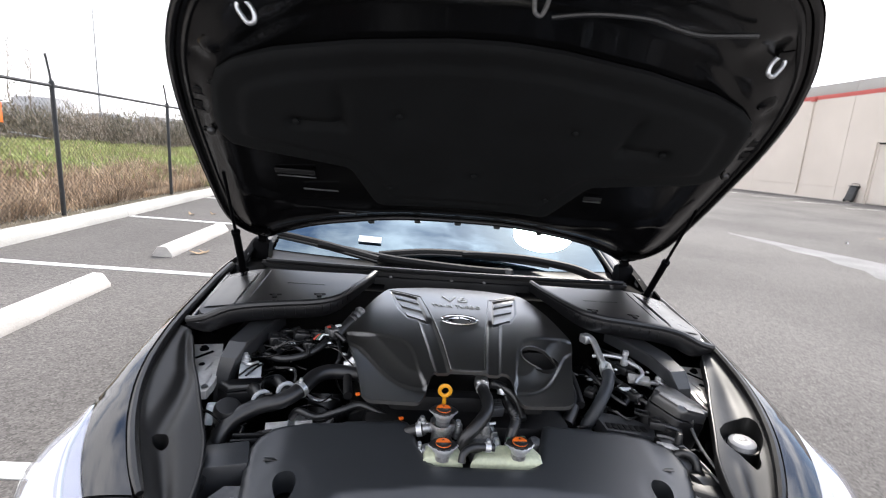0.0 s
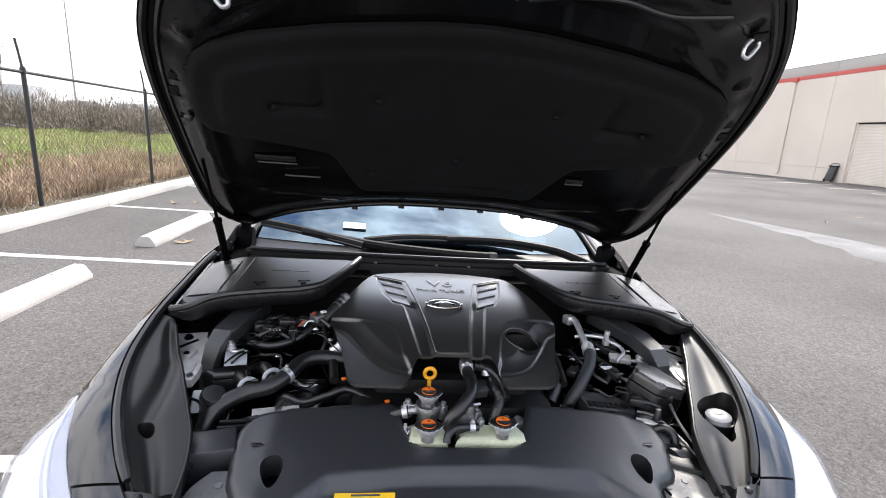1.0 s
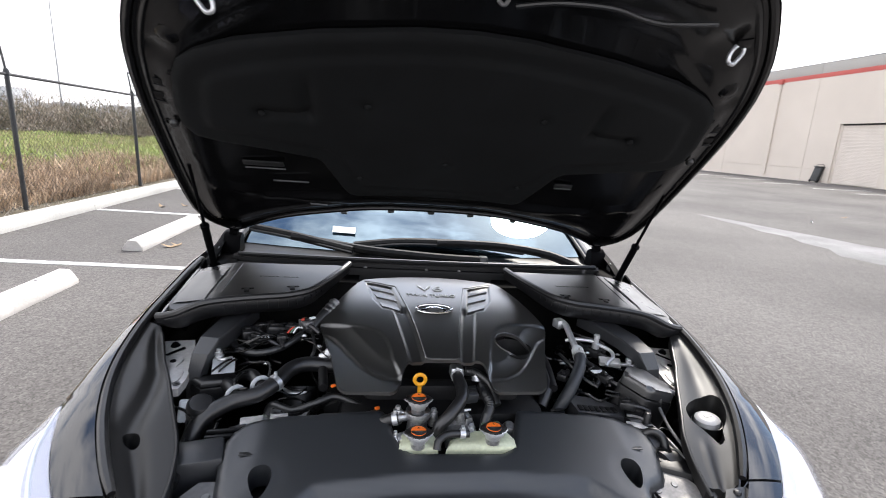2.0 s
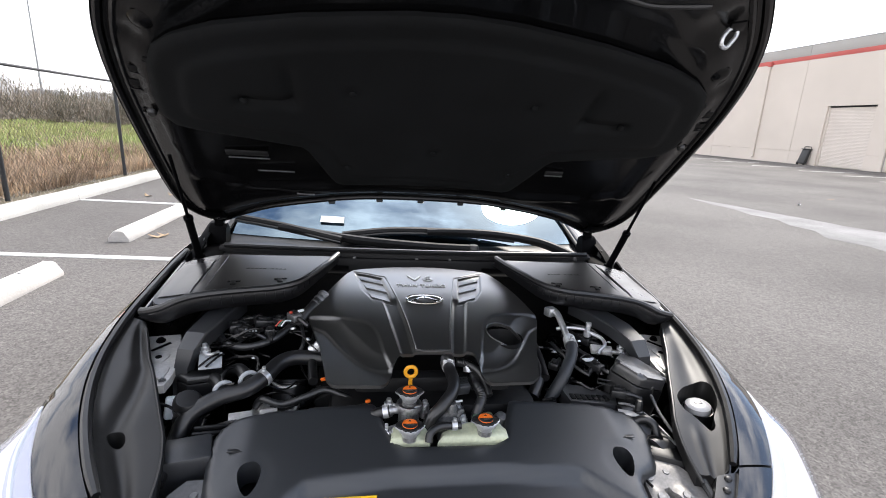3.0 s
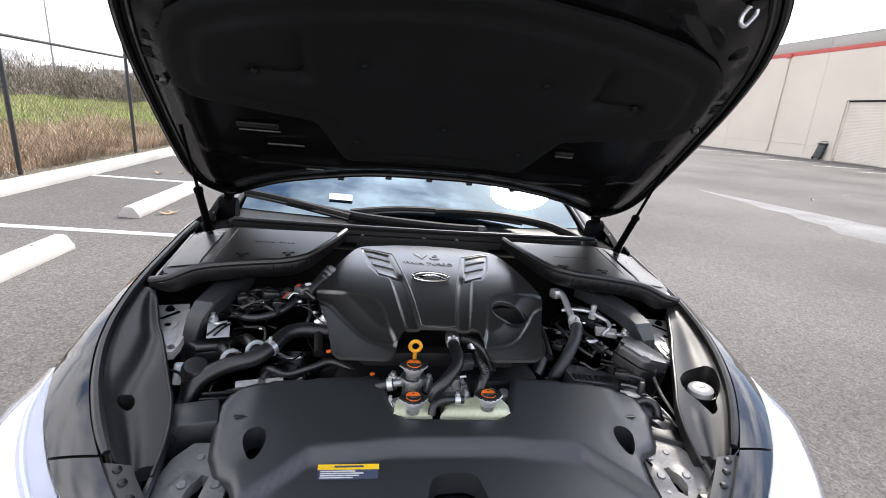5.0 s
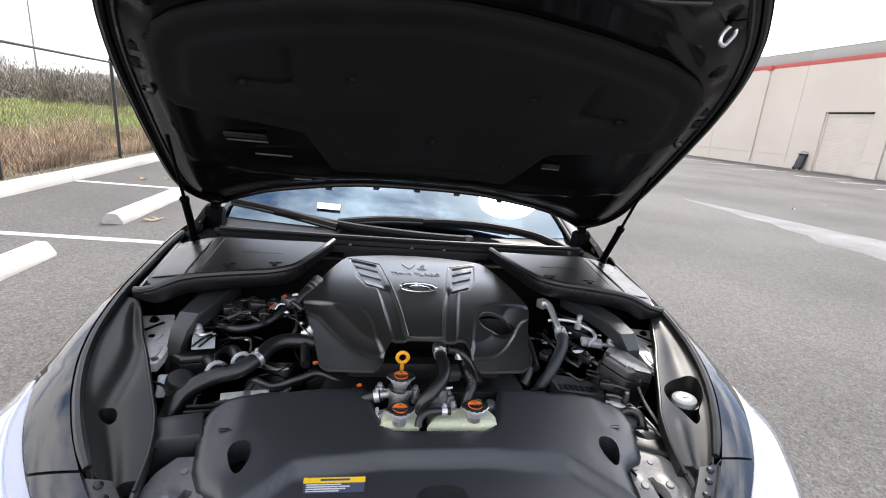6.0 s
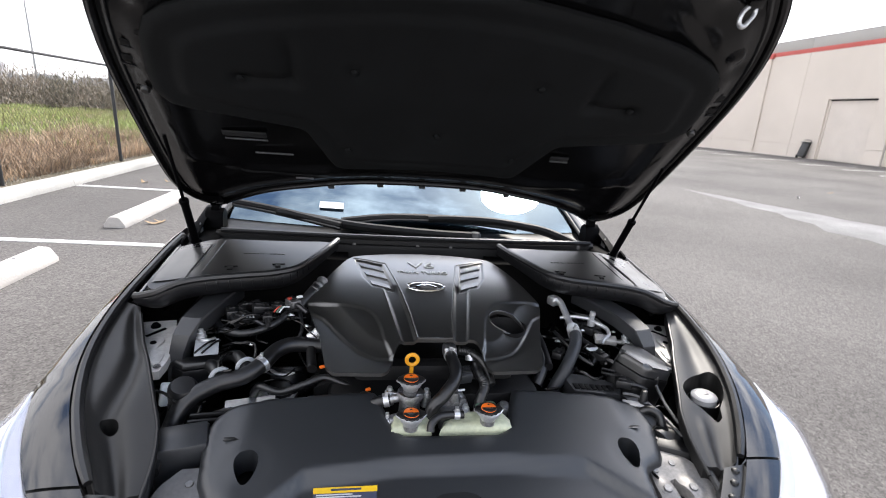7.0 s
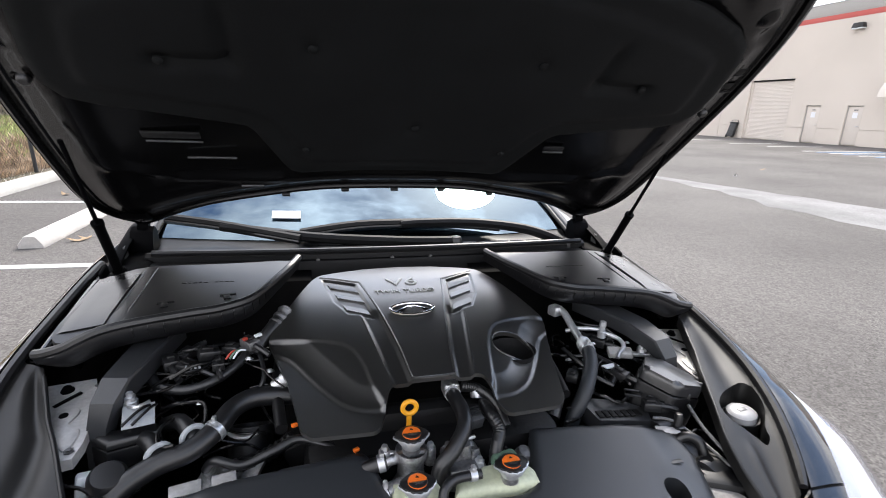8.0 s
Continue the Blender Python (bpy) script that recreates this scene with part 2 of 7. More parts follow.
def glazing(name, tint, gloss, f0, rough):
    """Clear pane: tinted see-through with a mirror gloss that grows at grazing angles, from f0 face on."""
    m = bpy.data.materials.new(name)
    m.use_nodes = True
    n, l = m.node_tree.nodes, m.node_tree.links
    n.clear()
    out, mix, lw = n.new("ShaderNodeOutputMaterial"), n.new("ShaderNodeMixShader"), n.new("ShaderNodeLayerWeight")
    see, shine = n.new("ShaderNodeBsdfTransparent"), n.new("ShaderNodeBsdfGlossy")
    po, mr = n.new("ShaderNodeMath"), n.new("ShaderNodeMapRange")
    po.operation = "POWER"
    po.inputs[1].default_value = 5.0
    lw.inputs["Blend"].default_value = 0.5
    mr.inputs["To Min"].default_value, mr.inputs["To Max"].default_value = f0, 1.0
    see.inputs["Color"].default_value, shine.inputs["Color"].default_value = (*tint, 1), (*gloss, 1)
    shine.inputs["Roughness"].default_value = rough
    l.new(lw.outputs["Facing"], po.inputs[0])
    l.new(po.outputs["Value"], mr.inputs["Value"])
    l.new(mr.outputs["Result"], mix.inputs["Fac"])
    l.new(see.outputs["BSDF"], mix.inputs[1])
    l.new(shine.outputs["BSDF"], mix.inputs[2])
    l.new(mix.outputs["Shader"], out.inputs["Surface"])
    return m


GLASS = glazing("windscreen_glass", (0.045, 0.062, 0.080), (0.66, 0.86, 1.0), 0.18, 0.0)
LENS = glazing("headlamp_lens", (0.96, 0.97, 1.0), (1.0, 1.0, 1.0), 0.04, 0.02)


# ---------------------------------------------------------------- shaping
def part(name, bm, material, parent=None, label="", smooth=38):
    """Links a bmesh as one mesh object under a thing or a part."""
    bmesh.ops.recalc_face_normals(bm, faces=bm.faces[:])
    me = bpy.data.meshes.new(name)
    for f in bm.faces:
        f.smooth = True
    bm.to_mesh(me)
    bm.free()
    me.set_sharp_from_angle(angle=radians(smooth))
    me.materials.append(material)
    ob = new(name, me)
    ob.parent = parent
    if label:
        ob["label"] = label
    return ob


def root(name, label, category, m=None, group="", kind=""):
    e = new(name)
    e.empty_display_size = 0.1
    if m is not None:
        e.matrix_world = m
    return tagged(e, label, category, group, kind)


def ss(a, b, x):
    t = min(1.0, max(0.0, (x - a) / (b - a)))
    return t * t * (3 - 2 * t)


def lerp_table(x, xs, ys):
    return float(np.interp(x, xs, ys))


def spline(pts, n=8, closed=False):
    """A smooth line through the points."""
    p = [Vector(q) for q in pts]
    out, m = [], len(p)
    for i in range(m if closed else m - 1):
        a, b, c, d = (p[(i + k - 1) % m] if closed else p[min(max(i + k - 1, 0), m - 1)] for k in range(4))
        for j in range(n):
            t = j / n
            out.append(0.5 * (2 * b + (c - a) * t + (2 * a - 5 * b + 4 * c - d) * t * t + (3 * b - a - 3 * c + d) * t ** 3))
    if not closed:
        out.append(p[-1])
    return out


def tube(pts, r, sides=10, n=6, bm=None, smooth_line=True, ring=None, closed=False):
    """A round bar or hose along a line. r: radius, or a function of the share of its length. ring: depth and count of ribs."""
    bm = bm or bmesh.new()
    line = spline(pts, n, closed) if smooth_line else [Vector(q) for q in pts]
    m = len(line)
    up, rings = Vector((0.13, 0.2, 0.97)), []
    for i, q in enumerate(line):
        if closed:
            d = (line[(i + 1) % m] - line[i - 1]).normalized()
        else:
            d = (line[min(i + 1, m - 1)] - line[max(i - 1, 0)]).normalized()
        s = up - d * up.dot(d)
        if s.length < 1e-4:
            s = Vector((1, 0, 0)) - d * d.x
        s.normalize()
        up = s
        o = d.cross(s)
        rad = r(i / (m - 1)) if callable(r) else r
        if ring:
            rad += ring[0] * (1 if int(i / (m - 1) * ring[1] * 2) % 2 else -1)
        rings.append([bm.verts.new(q + (s * math.cos(a) + o * math.sin(a)) * rad) for a in (2 * math.pi * k / sides for k in range(sides))])
    for i in range(m if closed else m - 1):
        a, b = rings[i], rings[(i + 1) % m]
        for k in range(sides):
            bm.faces.new((a[k], a[(k + 1) % sides], b[(k + 1) % sides], b[k]))
    if not closed:
        bm.faces.new(rings[0][::-1])
        bm.faces.new(rings[-1])
    return bm


def lathe(profile, m=None, sides=24, bm=None, squash=1.0):
    """A turned form: radius and height pairs round the z of the pose m."""
    bm = bm or bmesh.new()
    m = m or Matrix()
    rings = []
    for r, z in profile:
        if r < 1e-5:
            rings.append([bm.verts.new(m @ Vector((0, 0, z)))])
        else:
            rings.append([bm.verts.new(m @ Vector((r * math.cos(a), squash * r * math.sin(a), z))) for a in (2 * math.pi * k / sides for k in range(sides))])
    for a, b in zip(rings, rings[1:]):
        for k in range(sides):
            va = [a[k % len(a)], a[(k + 1) % len(a)]] if len(a) > 1 else [a[0]]
            vb = [b[(k + 1) % len(b)], b[k % len(b)]] if len(b) > 1 else [b[0]]
            if len(va) + len(vb) > 2:
                bm.faces.new(va + vb)
    return bm


def box(size, m=None, bevel=0.004, seg=2, bm=None, taper=1.0):
    """A box with rounded edges, standing on the pose's origin."""
    bm = bm or bmesh.new()
    m = m or Matrix()
    made = bmesh.ops.create_cube(bm, size=1)["verts"]
    for v in made:
        k = taper if v.co.z > 0 else 1.0
        v.co = Vector((v.co.x * size[0] * k, v.co.y * size[1] * k, (v.co.z + 0.5) * size[2]))
    if bevel:
        edges = list({e for v in made for e in v.link_edges})
        made = list({v for f in bmesh.ops.bevel(bm, geom=edges, offset=bevel, segments=seg, affect="EDGES", profile=0.5)["faces"] for v in f.verts} | {v for v in made if v.is_valid})
    for v in made:
        v.co = m @ v.co
    return bm


def prism(outline, depth, m=None, bevel=0.003, seg=2, bm=None):
    """A plate of the given outline, from z = 0 of the pose down by its depth, its upper rim rounded."""
    bm = bm or bmesh.new()
    m = m or Matrix()
    lo = [bm.verts.new((x, y, -depth)) for x, y in outline]
    hi = [bm.verts.new((x, y, 0)) for x, y in outline]
    top = bm.faces.new(hi)
    bm.faces.new(lo[::-1])
    k = len(outline)
    for i in range(k):
        bm.faces.new((lo[i], lo[(i + 1) % k], hi[(i + 1) % k], hi[i]))
    made = set(lo + hi)
    if bevel:
        res = bmesh.ops.bevel(bm, geom=list(top.edges), offset=bevel, segments=seg, affect="EDGES", profile=0.5)
        made |= {v for f in res["faces"] for v in f.verts}
    for v in made:
        if v.is_valid:
            v.co = m @ v.co
    return bm


_polys = {}


def poly_arrays(poly):
    """Corner and edge arrays of a closed line, kept for the next question about it."""
    if id(poly) not in _polys:
        a = np.array([q[:2] for q in poly], float)
        d = np.roll(a, -1, 0) - a
        _polys[id(poly)] = (poly, a[:, 0].copy(), a[:, 1].copy(), d[:, 0].copy(), d[:, 1].copy(), np.maximum((d * d).sum(1), 1e-12))
    return _polys[id(poly)][1:]


def inside(p, poly):
    ax, ay, dx, dy, _ = poly_arrays(poly)
    x, y = p[0], p[1]
    hit = (ay > y) != (ay + dy > y)
    return bool(np.count_nonzero(x < dx[hit] * (y - ay[hit]) / dy[hit] + ax[hit]) % 2)


def edge_gap(p, poly):
    """Distance from p to the closed line."""
    ax, ay, dx, dy, dd = poly_arrays(poly)
    rx, ry = p[0] - ax, p[1] - ay
    t = np.clip((rx * dx + ry * dy) / dd, 0, 1)
    rx, ry = rx - dx * t, ry - dy * t
    return math.sqrt((rx * rx + ry * ry).min())


def resample(poly, step):
    out = []
    for i in range(len(poly)):
        a, b = Vector(poly[i][:2]), Vector(poly[(i + 1) % len(poly)][:2])
        k = max(1, round((b - a).length / step))
        out += [a.lerp(b, j / k) for j in range(k)]
    return out


def panel(outline, fn, step=0.02, holes=(), drop=(0, 0, -0.01), hole_drop=None):
    """A moulded sheet: the outline's inside, lifted by fn(u, v), with its rims and its holes' rims turned by drop."""
    loops = [resample(outline, step)] + [resample(h, step * 0.6) for h in holes]
    pts, edges = [], []
    for lp in loops:
        k = len(pts)
        pts += lp
        edges += [(k + i, k + (i + 1) % len(lp)) for i in range(len(lp))]
    us, vs = [p[0] for p in outline], [p[1] for p in outline]
    for i in range(int((max(us) - min(us)) / step) + 1):
        for j in range(int((max(vs) - min(vs)) / step) + 1):
            p = Vector((min(us) + (i + (0.5 if j % 2 else 0)) * step, min(vs) + j * step))
            if inside(p, loops[0]) and edge_gap(p, loops[0]) > step * 0.45 and not any(inside(p, h) or edge_gap(p, h) < step * 0.4 for h in loops[1:]):
                pts.append(p)
    vo, _, fo, _, _, _ = geometry.delaunay_2d_cdt([Vector(p[:2]) for p in pts], edges, [], 1, 1e-6)
    bm = bmesh.new()
    vv = [bm.verts.new(fn(p.x, p.y)) for p in vo]
    for f in fo:
        c = sum((vo[i] for i in f), Vector((0, 0))) / len(f)
        if not any(inside(c, h) for h in loops[1:]):
            bm.faces.new([vv[i] for i in f])
    bmesh.ops.delete(bm, geom=[v for v in bm.verts if not v.link_faces], context="VERTS")
    rim = [e for e in bm.edges if len(e.link_faces) == 1]
    flat = {v: p for v, p in zip(vv, vo) if v.is_valid}
    of_hole = {v for v, p in flat.items() if any(edge_gap(p, h) < 1e-4 for h in loops[1:])}
    made = bmesh.ops.extrude_edge_only(bm, edges=rim)["geom"]
    hole_at = {v.co.copy().freeze() for v in of_hole}
    for v in made:
        if isinstance(v, bmesh.types.BMVert):
            v.co += Vector(hole_drop if hole_drop and v.co.copy().freeze() in hole_at else drop)
    return bm


def ellipse(cx, cy, rx, ry, n=20, turn=0.0):
    c, s = math.cos(radians(turn)), math.sin(radians(turn))
    return [(cx + rx * math.cos(a) * c - ry * math.sin(a) * s, cy + rx * math.cos(a) * s + ry * math.sin(a) * c) for a in (2 * math.pi * k / n for k in range(n))]


def grid(rows, bm=None):
    """A sheet through rows of points."""
    bm = bm or bmesh.new()
    v = [[bm.verts.new(p) for p in r] for r in rows]
    for a, b in zip(v, v[1:]):
        for i in range(len(a) - 1):
            bm.faces.new((a[i], a[i + 1], b[i + 1], b[i]))
    return bm


def thicken(bm, t):
    bmesh.ops.recalc_face_normals(bm, faces=bm.faces[:])
    bmesh.ops.solidify(bm, geom=bm.faces[:], thickness=t)
    return bm


# ---------------------------------------------------------------- the lot
def lot(x):
    """Height of the asphalt: it falls across the stalls and under the car, and is level beyond."""
    return -0.0244 * min(x, 0.9) + 0.004 * math.sin(0.21 * x)


xs = [-4.70, -4.2, -3.6, -3.0, -2.4, -1.8, -1.2, -0.6, 0, 0.5, 0.9, 1.4, 2, 3, 4.5, 6, 8, 10, 13, 16, 20, 24, 28.05]
ys = [-14, -9, -5, -2, 0, 2, 4, 6, 8, 10, 12, 15, 19, 24, 30, 40, 55, 75, 100]
tagged(part("road", grid([[(x, y, lot(x)) for x in xs] for y in ys]), ASPHALT), "worn grey asphalt of the parking lot", "asphalt", kind="structure")
gx = [-4.97, -6, -8, -11, -15, -20, -30, -50, -80, -140, -400, -1500]
gy = [-800, -200, -60, -14, 0, 6, 12, 20, 30, 45, 70, 120, 250, 700, 2500]


def field(x, y):
    d = max(0.0, -x - 5)
    return 0.20 + 0.008 * min(d, 60) + 0.03 * math.sin(0.7 * x + 0.3 * y) * min(1, d / 3) * (1 if d < 60 else 0)


tagged(part("ground", grid([[(x, y, field(x, y)) for x in gx] for y in gy]), SOIL), "open field of soil and weeds behind the fence", "field", kind="structure")
tagged(part("ground", grid([[(x, y, -0.5) for x in (-1400, -4.8, 28, 1500)] for y in (-1500, -20, 101, 2500)]), SOIL), "flat land reaching the horizon beyond the lot", "ground", kind="structure")


def kerb_piece(y0, y1):
    sec = [(-4.64, -0.1), (-4.64, 0.115), (-4.655, 0.20), (-4.69, 0.235), (-4.74, 0.246), (-4.88, 0.246), (-4.93, 0.235), (-4.96, 0.20), (-4.96, -0.1)]
    k = 5
    bm = grid([[(x + 0.003 * math.sin(9 * y + i), y, z + 0.002 * math.sin(5 * y)) for i, (x, z) in enumerate(sec)] for y in (y0 + 0.004 + (y1 - y0 - 0.008) * j / k for j in range(k + 1))])
    for y in (y0 + 0.004, y1 - 0.004):
        vs_ = [v for v in bm.verts if abs(v.co.y - y) < 1e-5]
        bm.faces.new(vs_)
    return tagged(part("kerb", bm, CONCRETE), "pale rounded concrete kerb along the fence", "kerb", "kerb pieces along the fence", "structure")


for i in range(-5, 12):
    kerb_piece(8.5 + 3.05 * (i - 1), 8.5 + 3.05 * i)


def road_line(name, x0, y0, x1, y1, w, material, label):
    a, b = Vector((x0, y0)), Vector((x1, y1))
    n = (b - a).normalized().orthogonal() * w / 2
    k = 12
    rows = []
    for s in (-1, 1):
        rows.append([(*(a.lerp(b, i / k) + n * s * (1 + 0.05 * math.sin(7.3 * i + s))), 0) for i in range(k + 1)])
    rows = [[(x, y, lot(x) + 0.006) for x, y, _ in r] for r in rows]
    bm = grid(rows)
    for e in bmesh.ops.extrude_edge_only(bm, edges=[e for e in bm.edges if e.is_boundary])["geom"]:
        if isinstance(e, bmesh.types.BMVert):
            e.co.z -= 0.008
    return tagged(part(name, bm, material), label, "road marking", "stall lines", "structure")


for k in range(-3, 6):
    y = 2.24 + 3.1 * k
    road_line("stall_line", -4.62, y + 0.09, 0.2 if k < -1 else -1.25, y - 0.02, 0.105, LINE, "white painted stall line on asphalt")


def wheel_stop(y):
    e = root("wheel_stop", "white painted concrete wheel stop on the asphalt", "wheel stop", pose(-2.925, y, lot(-2.925), 0, 1.4, 0), "wheel stops in the stalls")
    sec = [(-0.115, 0), (-0.115, 0.03), (-0.055, 0.115), (-0.035, 0.125), (0.035, 0.125), (0.055, 0.115), (0.115, 0.03), (0.115, 0)]
    rows = [[(x * (0.93 if abs(v) > 0.905 else 1), v, z * (0.95 if abs(v) > 0.905 else 1)) for x, z in sec] for v in (-0.915, -0.9, -0.5, 0, 0.5, 0.9, 0.915)]
    bm = grid(rows)
    for v in (-0.915, 0.915):
        bm.faces.new([q for q in bm.verts if abs(q.co.y - v) < 1e-5])
    part("block", bm, STOP_M, e)
    for v in (-0.55, 0.55):
        part("anchor_pin", lathe([(0, 0.129), (0.012, 0.128), (0.014, 0.12), (0.014, 0.05)], pose(0, v, 0), 10), ZINC, e, "rusty steel anchor pin")
    return e


for k in range(-2, 4):
    wheel_stop(3.90 + 0.985 + 3.02 * (k - 0) - 1.0)

# pale worn patch in the asphalt and far markings
rows = []
for i in range(30):
    y = 11.2 - 0.55 * i
    l = lerp_table(y, [4.0, 5.1, 6.7, 8.0, 11.2], [7.3, 7.3, 7.25, 7.6, 7.75]) + 0.10 * math.sin(2.9 * i) * min(1, i / 4)
    r = lerp_table(y, [4.0, 6.2, 7.8, 11.2], [9.3, 9.05, 8.7, 7.78]) + 0.05 * math.sin(3.7 * i + 1) * min(1, i / 4)
    rows.append([(l + (r - l) * k / 6, y + 0.06 * math.sin(4.1 * k + i), lot(8) + 0.003 + 0.002 * math.sin(math.pi * k / 6)) for k in range(7)])
tagged(part("worn_patch", grid(rows), GUTTER), "pale worn patch in the asphalt", "worn patch", kind="structure")
for y in (32.0, 29.0, 25.6, 22.4, 20.0):
    road_line("stall_line", 22.0, y, 25.2, y - 0.3, 0.1, LINE, "white painted stall line by the warehouse")
for k in range(6):
    road_line("hatch_line", 21.0, 17.4 - 0.6 * k, 25.0, 16.9 - 0.6 * k, 0.14, LINE if k % 2 == 0 else LINE_BLUE, "painted access hatching by the warehouse")

# ---------------------------------------------------------------- warehouse
WX = 28.1
wall = root("warehouse", "beige tilt-up concrete warehouse with a red stripe", "building", pose(WX, 0, 0))
doors = [(27.5, 24.42, 3.66, "roll"), (23.38, 22.5, 2.1, "door"), (21.05, 20.2, 2.08, "door"), (12.0, 8.9, 3.66, "roll")]
joints = [60, 52.5, 44.9, 37.3, 29.6, 18.2, 12.6, 6.8, -0.8, -8.4, -16]


def wall_panel(y0, y1):
    """One tilt-up panel, its doorways left open, with a joint line low down."""
    cuts = [d for d in doors if y0 < (d[0] + d[1]) / 2 < y1]
    eds = sorted({y0 + 0.012, y1 - 0.012, *[d[0] for d in cuts], *[d[1] for d in cuts]})
    for a, b in zip(eds, eds[1:]):
        c = [d for d in cuts if d[1] - 1e-3 < (a + b) / 2 < d[0] + 1e-3]
        if c:
            part("lintel_panel", box((0.22, b - a, 6.86 - c[0][2]), pose(0.11, (a + b) / 2, c[0][2]), 0), WALL_M, wall)
        else:
            part("dado_panel", box((0.22, b - a, 1.22), pose(0.11, (a + b) / 2, -0.4), 0), WALL_M, wall)
            part("wall_panel", box((0.22, b - a, 6.86 - 0.835), pose(0.11, (a + b) / 2, 0.835), 0), WALL_M, wall)


for y1, y0 in zip(joints, joints[1:]):
    wall_panel(y0, y1)
part("wall_back", box((0.1, 78, 7.2), pose(0.3, 22, -0.4), 0), WALL_M, wall)
part("red_stripe", box((0.235, 76, 0.27), pose(0.112, 22, 6.6), 0.004), WALL_RED, wall, "faded red painted stripe")
for y1, y0 in zip(joints, joints[1:]):
    part("parapet", box((0.225, y1 - y0 - 0.02, 0.62), pose(0.112, (y0 + y1) / 2, 6.875), 0.006), WALL_TOP, wall, "grey painted parapet")
part("roof", box((30, 78, 0.1), pose(15.2, 22, 6.9), 0), GUTTER, wall)
part("coping", box((0.26, 78, 0.05), pose(0.11, 22, 7.495), 0.008), GALV, wall, "thin metal coping")


def roll_door(y0, y1, h):
    d = part("roller_door", box((0.03, y0 - y1 + 0.1, h), pose(0.19, (y0 + y1) / 2, 0), 0), DOOR_M, wall, "pale ribbed steel roller door, shut")
    n = 44
    for i in range(n):
        z = h * (i + 0.5) / n
        b = tube([(0.172, y1 + 0.03, z), (0.172, y0 - 0.03, z)], h / n * 0.52, 8, 1, smooth_line=False)
        for v in b.verts:
            v.co.x = 0.172 + (v.co.x - 0.172) * 0.35
        part("slat", b, DOOR_M, d)
    # solid near-black bar, the shadow over the curtain put into colour
    part("head", box((0.06, y0 - y1, 0.10), pose(0.14, (y0 + y1) / 2, h - 0.10), 0.004), VOID, d, "near-black bar painted as the shadow above the curtain")
    for y in (y0 - 0.05, y1 + 0.05):
        part("guide_rail", box((0.07, 0.09, h - 0.02), pose(0.13, y, 0), 0.004), DOOR_M, d)


def plain_door(y0, y1, h):
    d = part("door", box((0.05, y0 - y1 - 0.06, h - 0.05), pose(0.12, (y0 + y1) / 2, 0.01), 0.004), DOOR_M, wall, "plain beige steel door, shut")
    part("frame", box((0.08, y0 - y1, 0.05), pose(0.10, (y0 + y1) / 2, h - 0.05), 0.004), WALL_TOP, d)
    for y in (y0 - 0.02, y1 + 0.02):
        part("frame", box((0.08, 0.04, h - 0.06), pose(0.10, y, 0), 0.004), WALL_TOP, d)
    part("notice", box((0.004, 0.26, 0.30), pose(0.09, (y0 + y1) / 2, 1.42), 0), PAPER, d, "white notice")
    part("handle", tube([(0.09, y1 + 0.12, 1.0), (0.03, y1 + 0.12, 1.0), (0.03, y1 + 0.24, 1.0)], 0.012, 8, 3), STEEL, d, "steel lever handle")
    part("number_plate", box((0.004, 0.22, 0.05), pose(0.09, (y0 + y1) / 2, 1.82), 0), ZINC, d)


for y0, y1, h, what in doors:
    (roll_door if what == "roll" else plain_door)(y0, y1, h)
part("downpipe", tube([(-0.06, 32.66, 6.55), (-0.06, 32.66, 0.25), (-0.16, 32.68, 0.18)], 0.055, 10, 1, smooth_line=False), WALL_M, wall, "beige painted downpipe")
part("scupper_box", box((0.18, 0.3, 0.3), pose(-0.08, 32.66, 6.5), 0.01, taper=1.2), WALL_RED, wall, "red painted drain box")
lampw = part("wall_light", box((0.3, 0.62, 0.26), pose(-0.15, 21.35, 6.0), 0.03, taper=0.8), PLASTIC_DULL, wall, "dark wall-pack light")
part("diffuser", box((0.26, 0.56, 0.05), pose(-0.16, 21.35, 5.95), 0.01), WHITE_PL, lampw, "pale lens")
aw = grid([[(-1.1 * math.sin(a), y, 2.45 + 0.95 * math.cos(a)) for a in (0, 0.4, 0.8, 1.2, 1.57)] for y in (19.0, 18.4, 17.8, 17.2)])
part("awning", thicken(aw, 0.02), DOOR_M, wall, "pale beige rounded door awning")

# black cart leaning by the roller door
cart = root("hand_cart", "black plastic hand cart leaning on the wall", "hand cart", pose(27.75, 28.15, -0.02, 0, 14, 0))
part("body", box((0.22, 0.55, 0.95), pose(0, 0, 0.08), 0.03, taper=0.92), BIN_M, cart)
part("handle", tube([(0.02, -0.2, 0.98), (0.0, -0.24, 1.18), (0.0, 0.24, 1.18), (0.02, 0.2, 0.98)], 0.018, 8, 4), BIN_M, cart)
for y in (-0.24, 0.24):
    part("wheel", lathe([(0, -0.03), (0.08, -0.03), (0.1, -0.015), (0.1, 0.015), (0.08, 0.03), (0, 0.03)], pose(-0.06, y, 0.1, 90), 16), RUBBER, cart)
part("lid", box((0.3, 0.6, 0.05), pose(-0.02, 0, 1.0, 0, -6), 0.015), BIN_M, cart)

